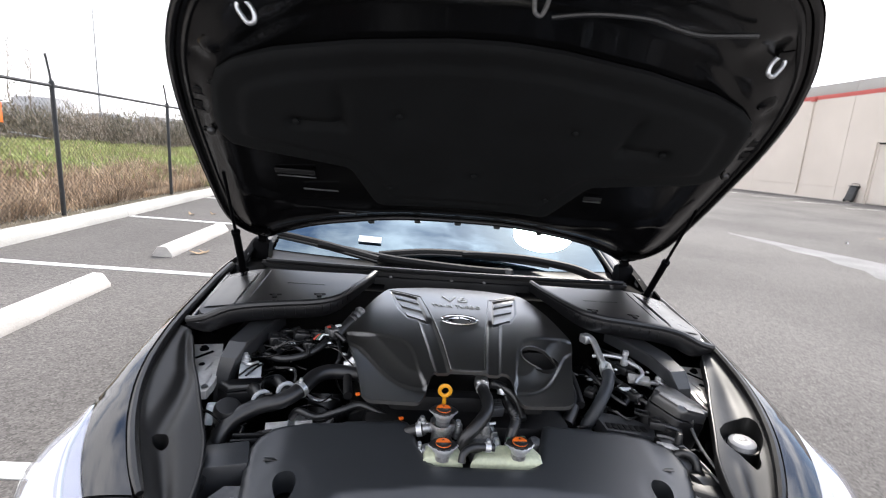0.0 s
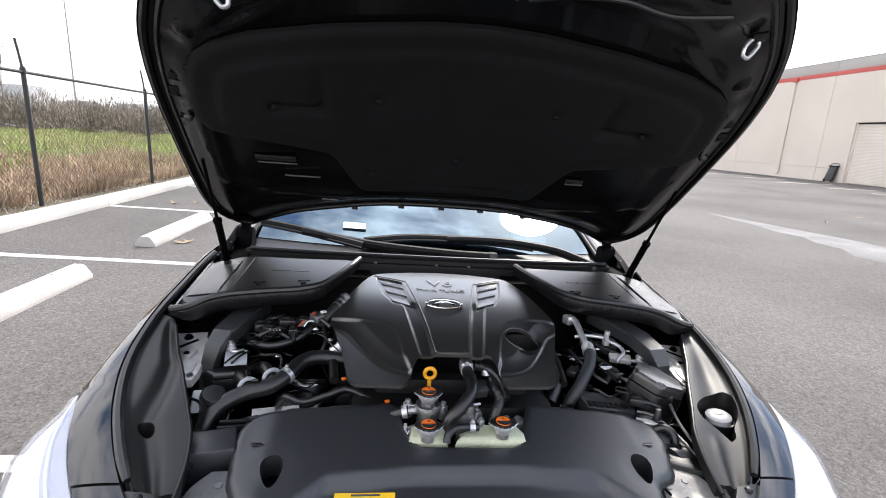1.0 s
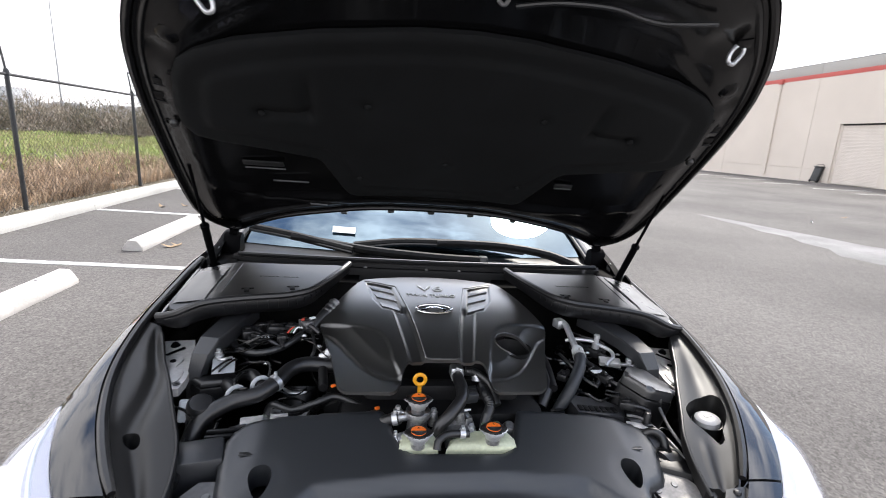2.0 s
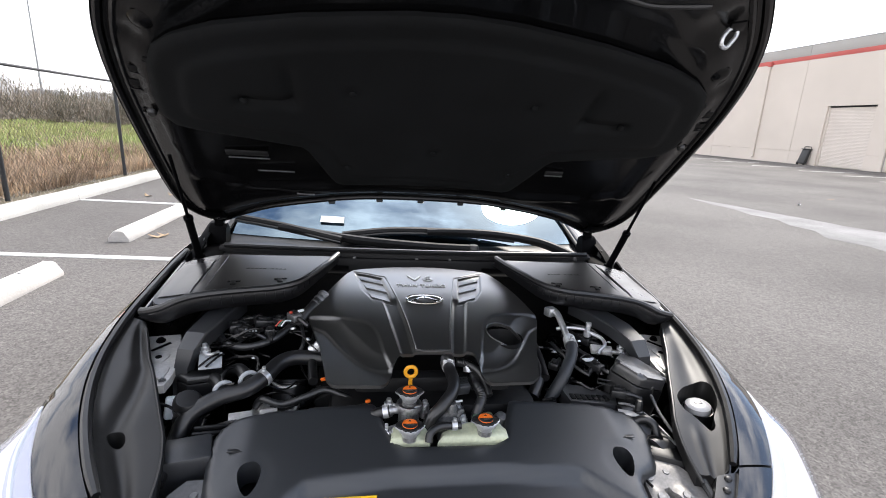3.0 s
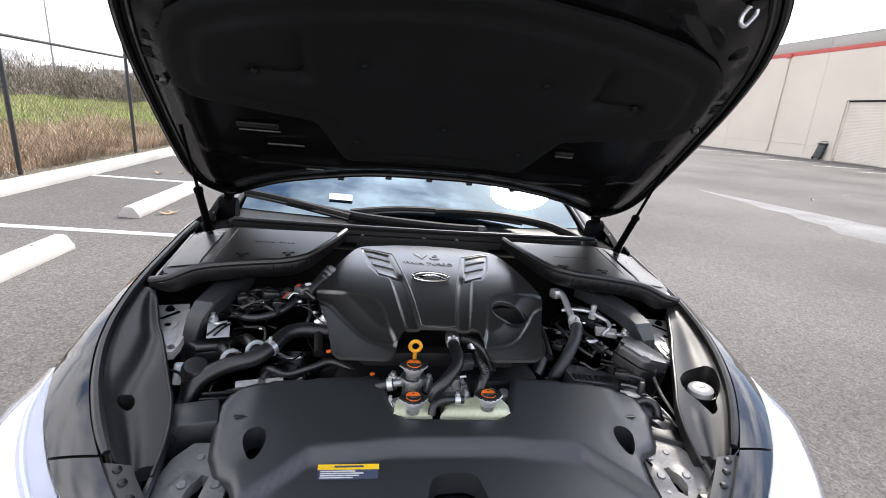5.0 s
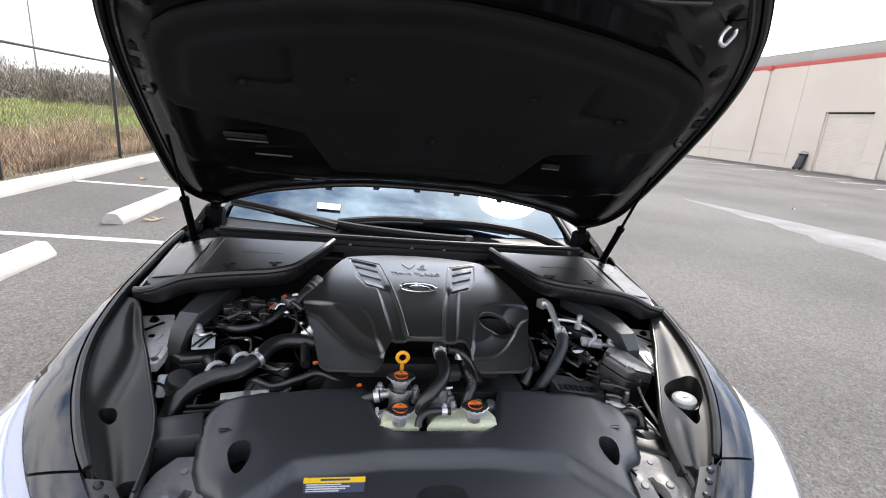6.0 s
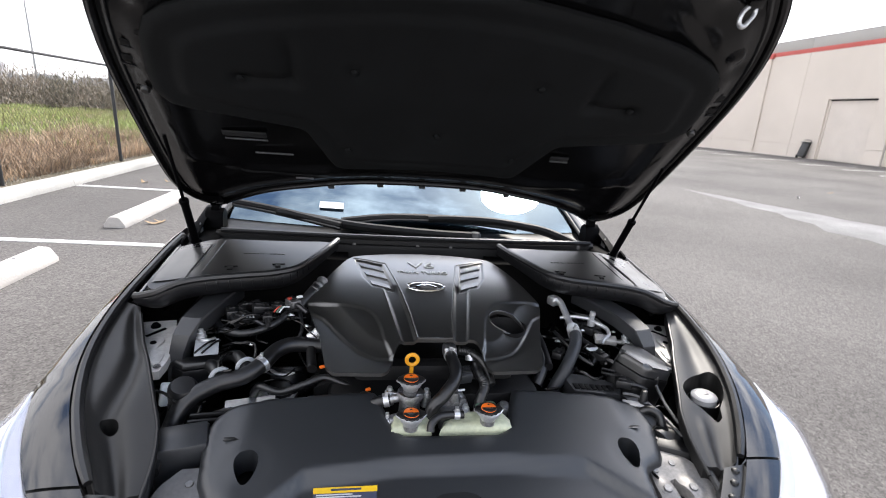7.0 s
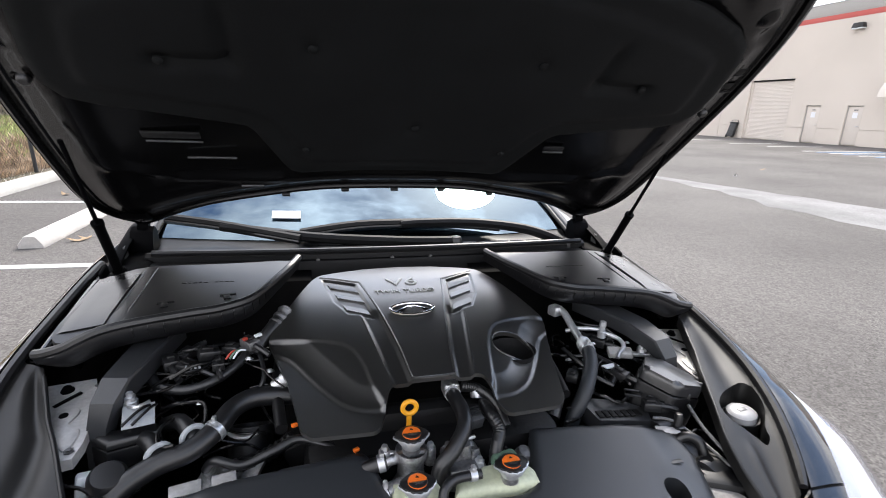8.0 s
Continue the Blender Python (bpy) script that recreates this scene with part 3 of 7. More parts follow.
# litter and leaves on the asphalt
SCRAP_X, SCRAP_Y = 10.13, 10.37
for x, y, s in ((SCRAP_X, SCRAP_Y, 0.06), (-2.62, 6.25, 0.085), (-2.58, 6.33, 0.06), (-3.9, 9.1, 0.08), (-3.6, 9.3, 0.06), (12.1, 11.4, 0.07)):
    bm = bmesh.new()
    rim = [(s * math.cos(a) * (1 + 0.25 * math.cos(3 * a)), 0.5 * s * math.sin(a)) for a in (2 * math.pi * k / 12 for k in range(12))]
    c = bm.verts.new((0, 0, 0.012))
    rv = [bm.verts.new((px, py, 0.004 + 0.03 * (px / s) ** 2)) for px, py in rim]
    for i in range(12):
        bm.faces.new((c, rv[i], rv[(i + 1) % 12]))
    scrap = x == SCRAP_X
    lf = part("paper_scrap" if scrap else "leaf", bm, PAPER if scrap else LEAF)
    lf.matrix_world = pose(x, y, lot(x) + 0.002, 0, 0, 57 * x)
    if scrap:
        tagged(lf, "small white scrap of paper on the asphalt", "litter")
    else:
        tagged(lf, "dry curled brown leaf on the asphalt", "leaf", "fallen leaves")

# ---------------------------------------------------------------- fence
FX, FZ, RAIL, PITCH = -5.04, 0.23, 2.03, 3.262
fence = root("fence", "black chain-link fence with barbed wire along the kerb", "fence", pose(FX, 0, 0))
post_y = [7.6 + PITCH * k for k in range(-4, 14)]
for y in post_y:
    p = part("post", lathe([(0, 0), (0.030, 0), (0.030, 1.84), (0.025, 1.86), (0, 1.87)], pose(0, y, FZ), 12), FENCE_M, fence)
    part("barb_arm", tube([(0, y, RAIL), (-0.02, y, RAIL + 0.2), (-0.05, y, RAIL + 0.42)], 0.016, 8, 3), FENCE_M, p)
    part("cap", lathe([(0, 0.06), (0.026, 0.05), (0.037, 0.02), (0.037, -0.04), (0.030, -0.04)], pose(0, y, RAIL + 0.02), 12), FENCE_M, p)
for y0, y1 in zip(post_y, post_y[1:]):
    part("top_rail", tube([(0, y0, RAIL), (0, y1, RAIL)], 0.021, 8, 1, smooth_line=False), FENCE_M, fence)


def wire(bm, a, b, r):
    d = (b - a).normalized()
    s = d.cross(Vector((1, 0, 0))).normalized()
    o = Vector((1, 0, 0))
    ra, rb = ([bm.verts.new(q + (s * math.cos(k) + o * math.sin(k)) * r) for k in (0, 2.094, 4.189)] for q in (a, b))
    for k in range(3):
        bm.faces.new((ra[k], ra[(k + 1) % 3], rb[(k + 1) % 3], rb[k]))


for y0, y1 in zip(post_y, post_y[1:]):
    bm = bmesh.new()
    h, w, step = RAIL - FZ - 0.03, y1 - y0, 0.075 if y0 < 18 else 0.16
    k = -h
    while k < w:
        for sgn in (1, -1):
            a, b = max(k, 0), min(k + h, w)
            if b - a > 0.01:
                pa, pb = (a, a - k), (b, b - k)
                if sgn < 0:
                    pa, pb = (pa[0], h - pa[1]), (pb[0], h - pb[1])
                wire(bm, Vector((0.012 * sgn, y0 + pa[0], FZ + 0.02 + pa[1])), Vector((0.012 * sgn, y0 + pb[0], FZ + 0.02 + pb[1])), 0.0017)
        k += step
    tagged(part("chain_link_mesh", bm, FENCE_M, fence), kind="stuff")
for dx, dz in ((-0.02, 0.16), (-0.035, 0.29), (-0.05, 0.41)):
    bm = bmesh.new()
    for y0, y1 in zip(post_y, post_y[1:]):
        wire(bm, Vector((dx, y0, RAIL + dz)), Vector((dx, y1, RAIL + dz - 0.01)), 0.0025)
        for j in range(24):
            y = y0 + (y1 - y0) * (j + 0.5) / 24
            wire(bm, Vector((dx - 0.02, y - 0.012, RAIL + dz - 0.02)), Vector((dx + 0.02, y + 0.012, RAIL + dz + 0.02)), 0.002)
    part("barbed_wire", bm, GALV, fence)

# ---------------------------------------------------------------- field growth
rng = random.Random(4)


def blades(name, n, area, height, width, material, label, lean=0.35, clump=0.0):
    """Many thin bent blades over a stretch of the field: area gives x and y spans, or a function that picks a place."""
    verts, faces = [], []
    for _ in range(n):
        x, y = area()
        lump = math.sin(1.9 * x + 0.7 * y) + math.sin(2.7 * y - 1.3 * x) + math.sin(0.9 * y + 3.1 * x)
        h = height * rng.uniform(0.45, 1.25) * max(0.25, 1 + clump * lump / 2)
        a, t = rng.uniform(0, 6.283), rng.uniform(0, lean)
        wx, wy = math.cos(a) * width * rng.uniform(0.6, 1.4), math.sin(a) * width
        b = rng.uniform(0, 6.283)
        lx, ly = math.cos(b) * t * h, math.sin(b) * t * h
        z = field(x, y) - 0.02
        i = len(verts)
        verts += [(x - wx, y - wy, z), (x + wx, y + wy, z), (x + lx * 0.4 + wx * 0.7, y + ly * 0.4 + wy * 0.7, z + h * 0.6), (x + lx * 0.4 - wx * 0.7, y + ly * 0.4 - wy * 0.7, z + h * 0.6), (x + lx, y + ly, z + h)]
        faces += [(i, i + 1, i + 2, i + 3), (i + 3, i + 2, i + 4)]
    me = bpy.data.meshes.new(name)
    me.from_pydata(verts, [], faces)
    me.materials.append(material)
    return tagged(new(name, me), label, name.replace("_", " "), kind="stuff")


def strip(x0, x1, y0, y1, power=1.0):
    return lambda: (x0 + (x1 - x0) * rng.random() ** power, y0 + (y1 - y0) * rng.random())


def wedge(d0, d1, a0, a1):
    """Places between two distances and two bearings (degrees left of the heading) from the lot's edge."""
    def pick():
        d, a = math.sqrt(rng.uniform(d0 * d0, d1 * d1)), radians(rng.uniform(a0, a1))
        return min(-5.3, -d * math.sin(a)), d * math.cos(a)
    return pick


blades("dry_weeds", 16000, strip(-5.28, -8.6, 3, 24, 1.3), 0.27, 0.010, STRAW, "dry brown weeds and straw by the fence", 0.9, 0.55)
blades("dry_weeds", 9000, wedge(10, 19, 20, 50), 0.30, 0.014, STRAW, "dry brown weeds and straw in the field", 0.8, 0.6)
blades("dry_weeds", 2500, wedge(22, 50, 16, 52), 0.30, 0.02, STRAW, "dry tufts among the grass", 0.8)
blades("green_grass", 30000, wedge(14, 50, 16, 52), 0.24, 0.028, GRASS, "green grass of the open field", 0.7, 0.5)
blades("dead_twigs", 900, strip(-5.0, -5.35, 3, 22), 0.09, 0.006, TWIG, "pale dead twigs along the fence foot", 2.5)


def bush(name, x, y, w, h, n, label):
    """A leafless thicket: bent stems and many short twigs."""
    verts, faces = [], []
    z0 = field(x, y) - 0.05
    for _ in range(n):
        a, r = rng.uniform(0, 6.283), w * math.sqrt(rng.random())
        bx, by = x + r * math.cos(a), y + r * math.sin(a)
        top = h * (1 - 0.45 * (r / w) ** 2) * rng.uniform(0.6, 1.12)
        zc = z0 + top * rng.random() ** 0.7
        l, b, e = rng.uniform(0.15, 0.6), rng.uniform(0, 6.283), rng.uniform(0.3, 1.5)
        d = Vector((math.cos(b) * math.cos(e), math.sin(b) * math.cos(e), math.sin(e))) * l
        s = Vector((-math.sin(b), math.cos(b), 0)) * rng.uniform(0.012, 0.035)
        i = len(verts)
        p = Vector((bx, by, zc))
        verts += [tuple(p - s), tuple(p + s), tuple(p + d * 0.6 + s), tuple(p + d)]
        faces += [(i, i + 1, i + 2), (i, i + 2, i + 3)]
    me = bpy.data.meshes.new(name)
    me.from_pydata(verts, [], faces)
    me.materials.append(BRUSH)
    return tagged(new(name, me), label, "thicket", kind="stuff")


for k in range(26):
    a = radians(16 + 42 * k / 25)
    d = 50 + 5 * math.sin(2.1 * k)
    bush("thicket", -d * math.sin(a) - 2, d * math.cos(a), 2.6, 3.0 + 0.35 * math.sin(3.7 * k), 2200, "grey-brown leafless thicket behind the field")
# pale fallen pipe in the grass
POLE_A, POLE_B = (-30.3, 40.0, 0.95), (-27.0, 39.6, 0.60)
part_pipe = part("fallen_pole", tube([POLE_A, POLE_B], 0.07, 10, 1, smooth_line=False), WHITE_PL)
tagged(part_pipe, "white pole fallen into the brush of the field", "pole")

def bare_tree(x, y, h, seed):
    """A slim leafless tree: trunk, forked limbs and thin twigs."""
    g = random.Random(seed)
    e = root("bare_tree", "slim leafless tree rising behind the thicket", "tree", pose(x, y, field(x, y) - 0.1), "bare trees behind the field")
    trunk = [Vector((0.15 * math.sin(1.3 * k + seed), 0.12 * math.cos(k), h * k / 6)) for k in range(7)]
    part("trunk", tube(trunk, lambda t: 0.085 - 0.07 * t, 7, 3), BRUSH, e)
    twigs = bmesh.new()
    for i in range(16):
        p = trunk[2].lerp(trunk[6], g.random())
        a, l = g.uniform(0, 6.283), g.uniform(0.6, 1.7) * (1.15 - p.z / h * 0.6)
        tip = p + Vector((math.cos(a) * 0.5, math.sin(a) * 0.5, 0.9)) * l
        limb = [p, p.lerp(tip, 0.5) + Vector((0, 0, -0.08 * l)), tip]
        part("limb", tube(limb, lambda t: 0.030 - 0.022 * t, 5, 3), BRUSH, e)
        for _ in range(9):
            q = p.lerp(tip, g.uniform(0.3, 1.0))
            b = g.uniform(0, 6.283)
            tube([q, q + Vector((math.cos(b) * 0.4, math.sin(b) * 0.4, g.uniform(0.3, 0.7))) * g.uniform(0.4, 0.9)], 0.008, 4, 1, bm=twigs, smooth_line=False)
    tagged(part("twigs", twigs, BRUSH, e), kind="stuff")


for x, y, h, k in ((-38.6, 52.0, 8.9, 1), (-37.4, 53.0, 8.3, 2), (-40.4, 50.6, 8.0, 3)):
    bare_tree(x, y, h, k)

# orange notice tied to the fence
sign = tagged(part("fence_sign", box((0.006, 0.30, 0.24), pose(FX + 0.03, 6.52, 1.49), 0.002), ORANGE), "small orange notice tied to the fence", "sign")
for dy in (-0.12, 0.12):
    part("cable_tie", tube([(FX + 0.034, 6.52 + dy, 1.71), (FX + 0.02, 6.52 + dy, 1.72), (FX - 0.016, 6.52 + dy, 1.715)], 0.003, 6, 2), PLASTIC, sign)

# far light masts and a low skyline
for x, y, h in ((-41, 70, 17.0), (-62, 78, 11), (-68, 84, 11.5)):
    e = root("light_mast", "slim grey steel light mast far behind the field", "light mast", pose(x, y, 0.4))
    part("mast", lathe([(0.13, 0), (0.07, h)], None, 10), GALV, e)
    part("arm", tube([(0, 0, h), (-0.6, 0, h + 0.5), (-1.6, 0, h + 0.6)], 0.05, 6, 3), GALV, e)
    part("lamp_head", box((0.7, 0.3, 0.12), pose(-1.8, 0, h + 0.54), 0.03), GALV, e)
for k in range(16):
    a = radians(18 + 36 * k / 15 + 0.7 * math.sin(5 * k))
    d = 330 + 40 * math.sin(3.3 * k)
    h = 7.6 + 1.8 * abs(math.sin(2.3 * k + 0.4)) + (4.5 if k in (7, 8) else 0)
    e = root("far_building", "pale building far off on the skyline", "building", pose(-d * math.sin(a), d * math.cos(a), 0, 0, 0, 25 * k), "skyline buildings")
    part("wall", box((14 + 5 * math.sin(k), 14, h), None, 0.1), FAR, e)
    part("roof", box((13 + 5 * math.sin(k), 12, 0.8), pose(0, 0, h), 0.1), FAR, e)
# ---------------------------------------------------------------- the car: body
car = root("car", "black coupe parked on the asphalt with its bonnet open", "car", CAR)


def even_table(x, xs, ys):
    """As lerp_table, with its corners smoothed out."""
    return sum(lerp_table(x + d, xs, ys) for d in (-0.06, -0.04, -0.02, 0, 0.02, 0.04, 0.06)) / 7


def crest(y):
    """Height of the wing's inner edge along the car."""
    return even_table(y, [0.5, 0.7, 0.85, 1.0, 1.25, 1.6, 2.0, 2.4, 3.2], [0.55, 0.64, 0.71, 0.78, 0.88, 0.97, 1.03, 1.05, 1.02])


GAP_Y = [0.86, 0.95, 1.05, 1.11, 1.22, 1.31, 1.40, 1.5, 1.63, 1.9, 2.15, 3.2]
GAP_X = [0.42, 0.50, 0.592, 0.643, 0.711, 0.748, 0.775, 0.786, 0.788, 0.788, 0.778, 0.77]
OUT_Y = [0.80, 0.95, 1.05, 1.15, 1.26, 1.4, 1.6, 2.0, 2.6, 3.2]
OUT_X = [0.625, 0.766, 0.836, 0.876, 0.893, 0.897, 0.896, 0.900, 0.905, 0.905]


def gap(y):
    return even_table(y, GAP_Y, GAP_X)


def wing(y, f):
    """A point of the wing at y: f from 0 at the bonnet gap to 1 at the flank, then down to 2 at the sill."""
    g, o, z = gap(y), even_table(y, OUT_Y, OUT_X), crest(y)
    k = ss(1.42, 1.68, y)
    if f <= 1:
        return Vector((g + (o - g) * (1 - (1 - f) ** 1.5), y, z - (0.20 + 0.02 * k) * f ** even_table(y, [1.05, 1.20, 1.34, 1.50, 1.68], [2.8, 2.5, 2.0, 1.6, 1.3])))
    low = max(z - 0.20 - 0.02 * k - (f - 1) * (z - 0.38), 0.20)
    return Vector((o - 0.03 * (f - 1) ** 2, y, low))


LAMP_Y = [0.86, 0.95, 1.04, 1.11, 1.18, 1.24, 1.31, 1.37]
LAMP_X = [0.49, 0.575, 0.668, 0.729, 0.768, 0.800, 0.818, 0.850]


def lamp_f(y):
    """Share across the wing at which the headlamp begins."""
    g, o = gap(y), even_table(y, OUT_Y, OUT_X)
    s = min(1.0, max(0.0, (even_table(y, LAMP_Y, LAMP_X) - g) / (o - g)))
    return 1 - (1 - s) ** (1 / 1.5)


def both(make):
    """Builds a part on one side and again mirrored."""
    for sgn in (1, -1):
        make(sgn)


# the body's middle lies a little beside the engine's
BODY_X = -0.008


def flip(bm, sgn):
    for v in bm.verts:
        v.co.x = v.co.x * sgn + BODY_X
    return bm


WHEEL_Y, WHEEL_R = 1.52, 0.335


def fender(sgn):
    ysamp = [1.108 + 0.0275 * i for i in range(40)]
    rows = []
    for y in ysamp:
        end = lamp_f(y) - 0.01 if y < 1.33 else 1.0
        r = [wing(y, 0) + Vector((-0.012, 0, -0.03)), wing(y, 0) + Vector((-0.002, 0, -0.006))] + [wing(y, end * k / 9 + 0.002) for k in range(10)]
        rows.append(r)
    part("fender", flip(grid(rows), sgn), PAINT, car, "gloss black front wing")
    rows = []
    for y in [1.30 + 0.03 * i for i in range(31)]:
        r = []
        for k in range(9):
            p = wing(y, 1.0 + k / 8)
            dy = y - WHEEL_Y
            if abs(dy) < 0.39:
                p.z = max(p.z, 0.335 + math.sqrt(0.39 ** 2 - dy * dy))
            r.append(p)
        rows.append(r)
    part("wing_flank", flip(grid(rows), sgn), PAINT, car)


both(fender)


def headlamp(sgn):
    lamp = root("headlamp", "clear headlamp with a silvered reflector", "")
    lamp.parent = car
    ysamp = [0.90 + 0.0171 * i for i in range(26)]

    def sheet(inset):
        rows = []
        for y in ysamp:
            f0 = lamp_f(y) + 0.012
            tail = max(0.0, min(1.0, (1.332 - y) / 0.2))
            f1 = f0 + (1.30 - f0) * (0.12 + 0.88 * tail ** 0.7)
            r = []
            for k in range(11):
                p = wing(y, f0 + (f1 - f0) * k / 10)
                p += Vector((0.030, -0.008, 0.018)) * math.sin(math.pi * k / 10) * (0.2 + 0.8 * ss(1.332, 1.20, y))
                r.append(p + Vector((-0.5, 0.2, -0.8)) * inset)
            rows.append(r)
        return rows
    ln = part("lens", flip(thicken(grid(sheet(0)), 0.003), sgn), LENS, lamp, "clear lens")
    ln.visible_shadow = False
    part("reflector", flip(grid(sheet(0.014)), sgn), LAMP_IN, lamp, "bright silvered reflector")
    rows = sheet(0.006)
    part("daytime_light_strip", flip(tube([r[1] for r in rows], 0.005, 8, 1), sgn), WHITE_PL, lamp, "white light guide")
    part("bezel", flip(grid([[r[0], r[0].lerp(r[1], 0.6), r[0].lerp(r[1], 1.3)] for r in sheet(0.004)]), sgn), BEZEL, lamp, "pale lavender-grey inner bezel")
    part("lamp_edge", flip(tube([r[10] + Vector((0.001, 0, 0)) for r in rows], 0.004, 6, 1), sgn), PLASTIC, lamp)


both(headlamp)

# nose: bumper cover, grille, undertray
PLAN_IN = [(0.43, 0.872), (0.33, 0.862), (0.2, 0.857), (0, 0.855)]


def nose_half():
    rows = []
    for i in range(13):
        t = i / 12
        a = spline([(x, y, 0) for x, y in PLAN_IN], 6)[round(t * 18)]
        b = spline([(0.56, 0.80, 0), (0.45, 0.74, 0), (0.22, 0.69, 0), (0, 0.68, 0)], 6)[round(t * 18)]
        c = spline([(0.70, 0.76, 0), (0.50, 0.66, 0), (0.25, 0.62, 0), (0, 0.61, 0)], 6)[round(t * 18)]
        za = crest(a.y) - 0.004
        r = [(a.x - 0.01, a.y + 0.004, za - 0.03), (a.x, a.y, za), (a.x * 0.7 + b.x * 0.3, a.y * 0.7 + b.y * 0.3, za - 0.004), (b.x, b.y, za - 0.06), (b.x * 0.4 + c.x * 0.6, b.y * 0.4 + c.y * 0.6, za - 0.16), (c.x, c.y, 0.48), (c.x, c.y + 0.01, 0.34), (c.x * 0.97, c.y + 0.05, 0.22)]
        rows.append([Vector(q) for q in r])
    return rows


def bumper(sgn):
    b = part("bumper_cover", flip(grid(nose_half()), sgn), PAINT, car, "gloss black bumper cover")
    ysamp = [0.87 + 0.0233 * i for i in range(11)]
    rows = [[wing(y, 0) + Vector((-0.012, 0, -0.03)), wing(y, 0) + Vector((-0.002, 0, -0.006))] + [wing(y, (lamp_f(y) - 0.01) * k / 9 + 0.002) for k in range(10)] for y in ysamp]
    part("bumper_corner", flip(grid(rows), sgn), PAINT, b)
    # near-black sheet added under the split to give its shade by colour
    part("gap_shade", flip(grid([[wing(y, max(0.0, lamp_f(y) - 0.01) * k / 9 + 0.002) - Vector((0, 0, 0.007)) for k in range(10)] for y in (1.096, 1.106, 1.116)]), sgn), VOID, b, "near-black sheet painted as the shade between bumper and wing")
    part("bumper_side", flip(grid([[wing(y, 1.30 + 0.7 * k / 6) for k in range(7)] for y in [0.80 + 0.05 * i for i in range(11)]]), sgn), PAINT, b)


both(bumper)
part("grille", box((0.86, 0.04, 0.24), pose(0, 0.645, 0.34), 0.06, 3), PLASTIC_DULL, car, "black mesh grille")
part("floor_pan", box((1.62, 3.6, 0.06), pose(0, 2.75, 0.20), 0.02), VOID, car)

# flank, cabin and tail behind the open bonnet
cab = []
for y, zr, xr, zb in ((2.10, 1.05, 0.70, 1.05), (2.5, 1.20, 0.66, 1.04), (2.95, 1.355, 0.56, 1.03), (3.4, 1.385, 0.53, 1.02), (3.9, 1.34, 0.54, 1.02), (4.4, 1.19, 0.58, 1.02), (4.8, 1.06, 0.66, 1.02), (5.2, 1.02, 0.70, 1.0), (5.33, 0.86, 0.72, 0.86)):
    cab.append((y, zr, xr, zb))


def roof_side(sgn):
    rows = [[Vector((xr * 0.98, y, zr - 0.02)), Vector((xr + (0.82 - xr) * 0.5, y, (zr + zb) / 2)), Vector((lerp_table(y, [2.1, 2.5, 2.9], [0.765, 0.80, 0.83]), y, zb - 0.018)), Vector((0.903, y, zb - lerp_table(y, [2.1, 2.5, 2.9], [0.215, 0.17, 0.13]))), Vector((0.915, y, 0.62)), Vector((0.89, y, 0.3)), Vector((0.84, y, 0.21))] for y, zr, xr, zb in cab]
    rows = [rows[0]] + rows[1:]
    part("side_panel", flip(grid(rows), sgn), PAINT, car)


both(roof_side)
rt = [[(x * xr * 0.98, y, zr - 0.02 + 0.02 * (1 - x * x)) for x in (-1, -0.6, -0.2, 0.2, 0.6, 1)] for y, zr, xr, zb in cab if y > 2.9]
part("roof_panel", grid(rt), PAINT, car)
part("tail_panel", grid([[(x, 5.33 + 0.02 * (1 - x * x), z) for x in (-0.72, -0.3, 0.3, 0.72)] for z in (0.86, 0.6, 0.3)]), PAINT, car)
for y in (WHEEL_Y, 4.37):
    for sgn in (1, -1):
        w = part("wheel", lathe([(0.0, 0.02), (0.07, 0.02), (0.2, -0.02), (0.235, 0.02), (0.235, -0.2), (0, -0.2)], pose(0.89 * sgn, y, 0.335, 0, 90 * sgn, 0), 28), RIM, car, "grey alloy wheel")
        part("tyre", lathe([(0.235, 0.0), (0.28, 0.02), (0.325, 0.005), (0.335, -0.03), (0.335, -0.18), (0.325, -0.21), (0.235, -0.22)], pose(0.89 * sgn, y, 0.335, 0, 90 * sgn, 0), 36), RUBBER, w, "black tyre")

# ---------------------------------------------------------------- bonnet and its stays
HA, HY, HZ = radians(38.0), 2.05, 1.19


def hood(u, v, w=0.0):
    """A point of the open bonnet: across, from its rear edge forward, and below its skin's plane."""
    w += 0.030 * (u / 0.75) ** 2 + 0.07 * max(0.0, (v - 0.75) / 0.4) ** 2
    return Vector((u, HY - v * math.cos(HA) - w * math.sin(HA), HZ + v * math.sin(HA) - w * math.cos(HA)))


half = [(0, 0.083), (0.2, 0.078), (0.36, 0.048), (0.50, 0.012), (0.60, -0.035), (0.675, -0.078), (0.72, -0.06), (0.765, 0.0), (0.786, 0.09), (0.782, 0.25), (0.766, 0.45), (0.750, 0.60), (0.730, 0.71), (0.705, 0.795), (0.655, 0.895), (0.574, 1.0), (0.50, 1.07), (0.38, 1.135), (0.2, 1.18), (0, 1.195)]
HOOD_LINE = half + [(-u, v) for u, v in half[-2:0:-1]]
hood_line = [tuple(p[:2]) for p in spline([(*p, 0) for p in HOOD_LINE], 3, True)]
bonnet = root("bonnet", "raised black bonnet, its underside lined with felt", "")
bonnet.parent = car
down = tuple(hood(0, 0.3, 0.022) - hood(0, 0.3, 0))
part("skin", panel(hood_line, lambda u, v: hood(u, v, -0.012), 0.06, drop=down), PAINT, bonnet, "gloss black outer skin")


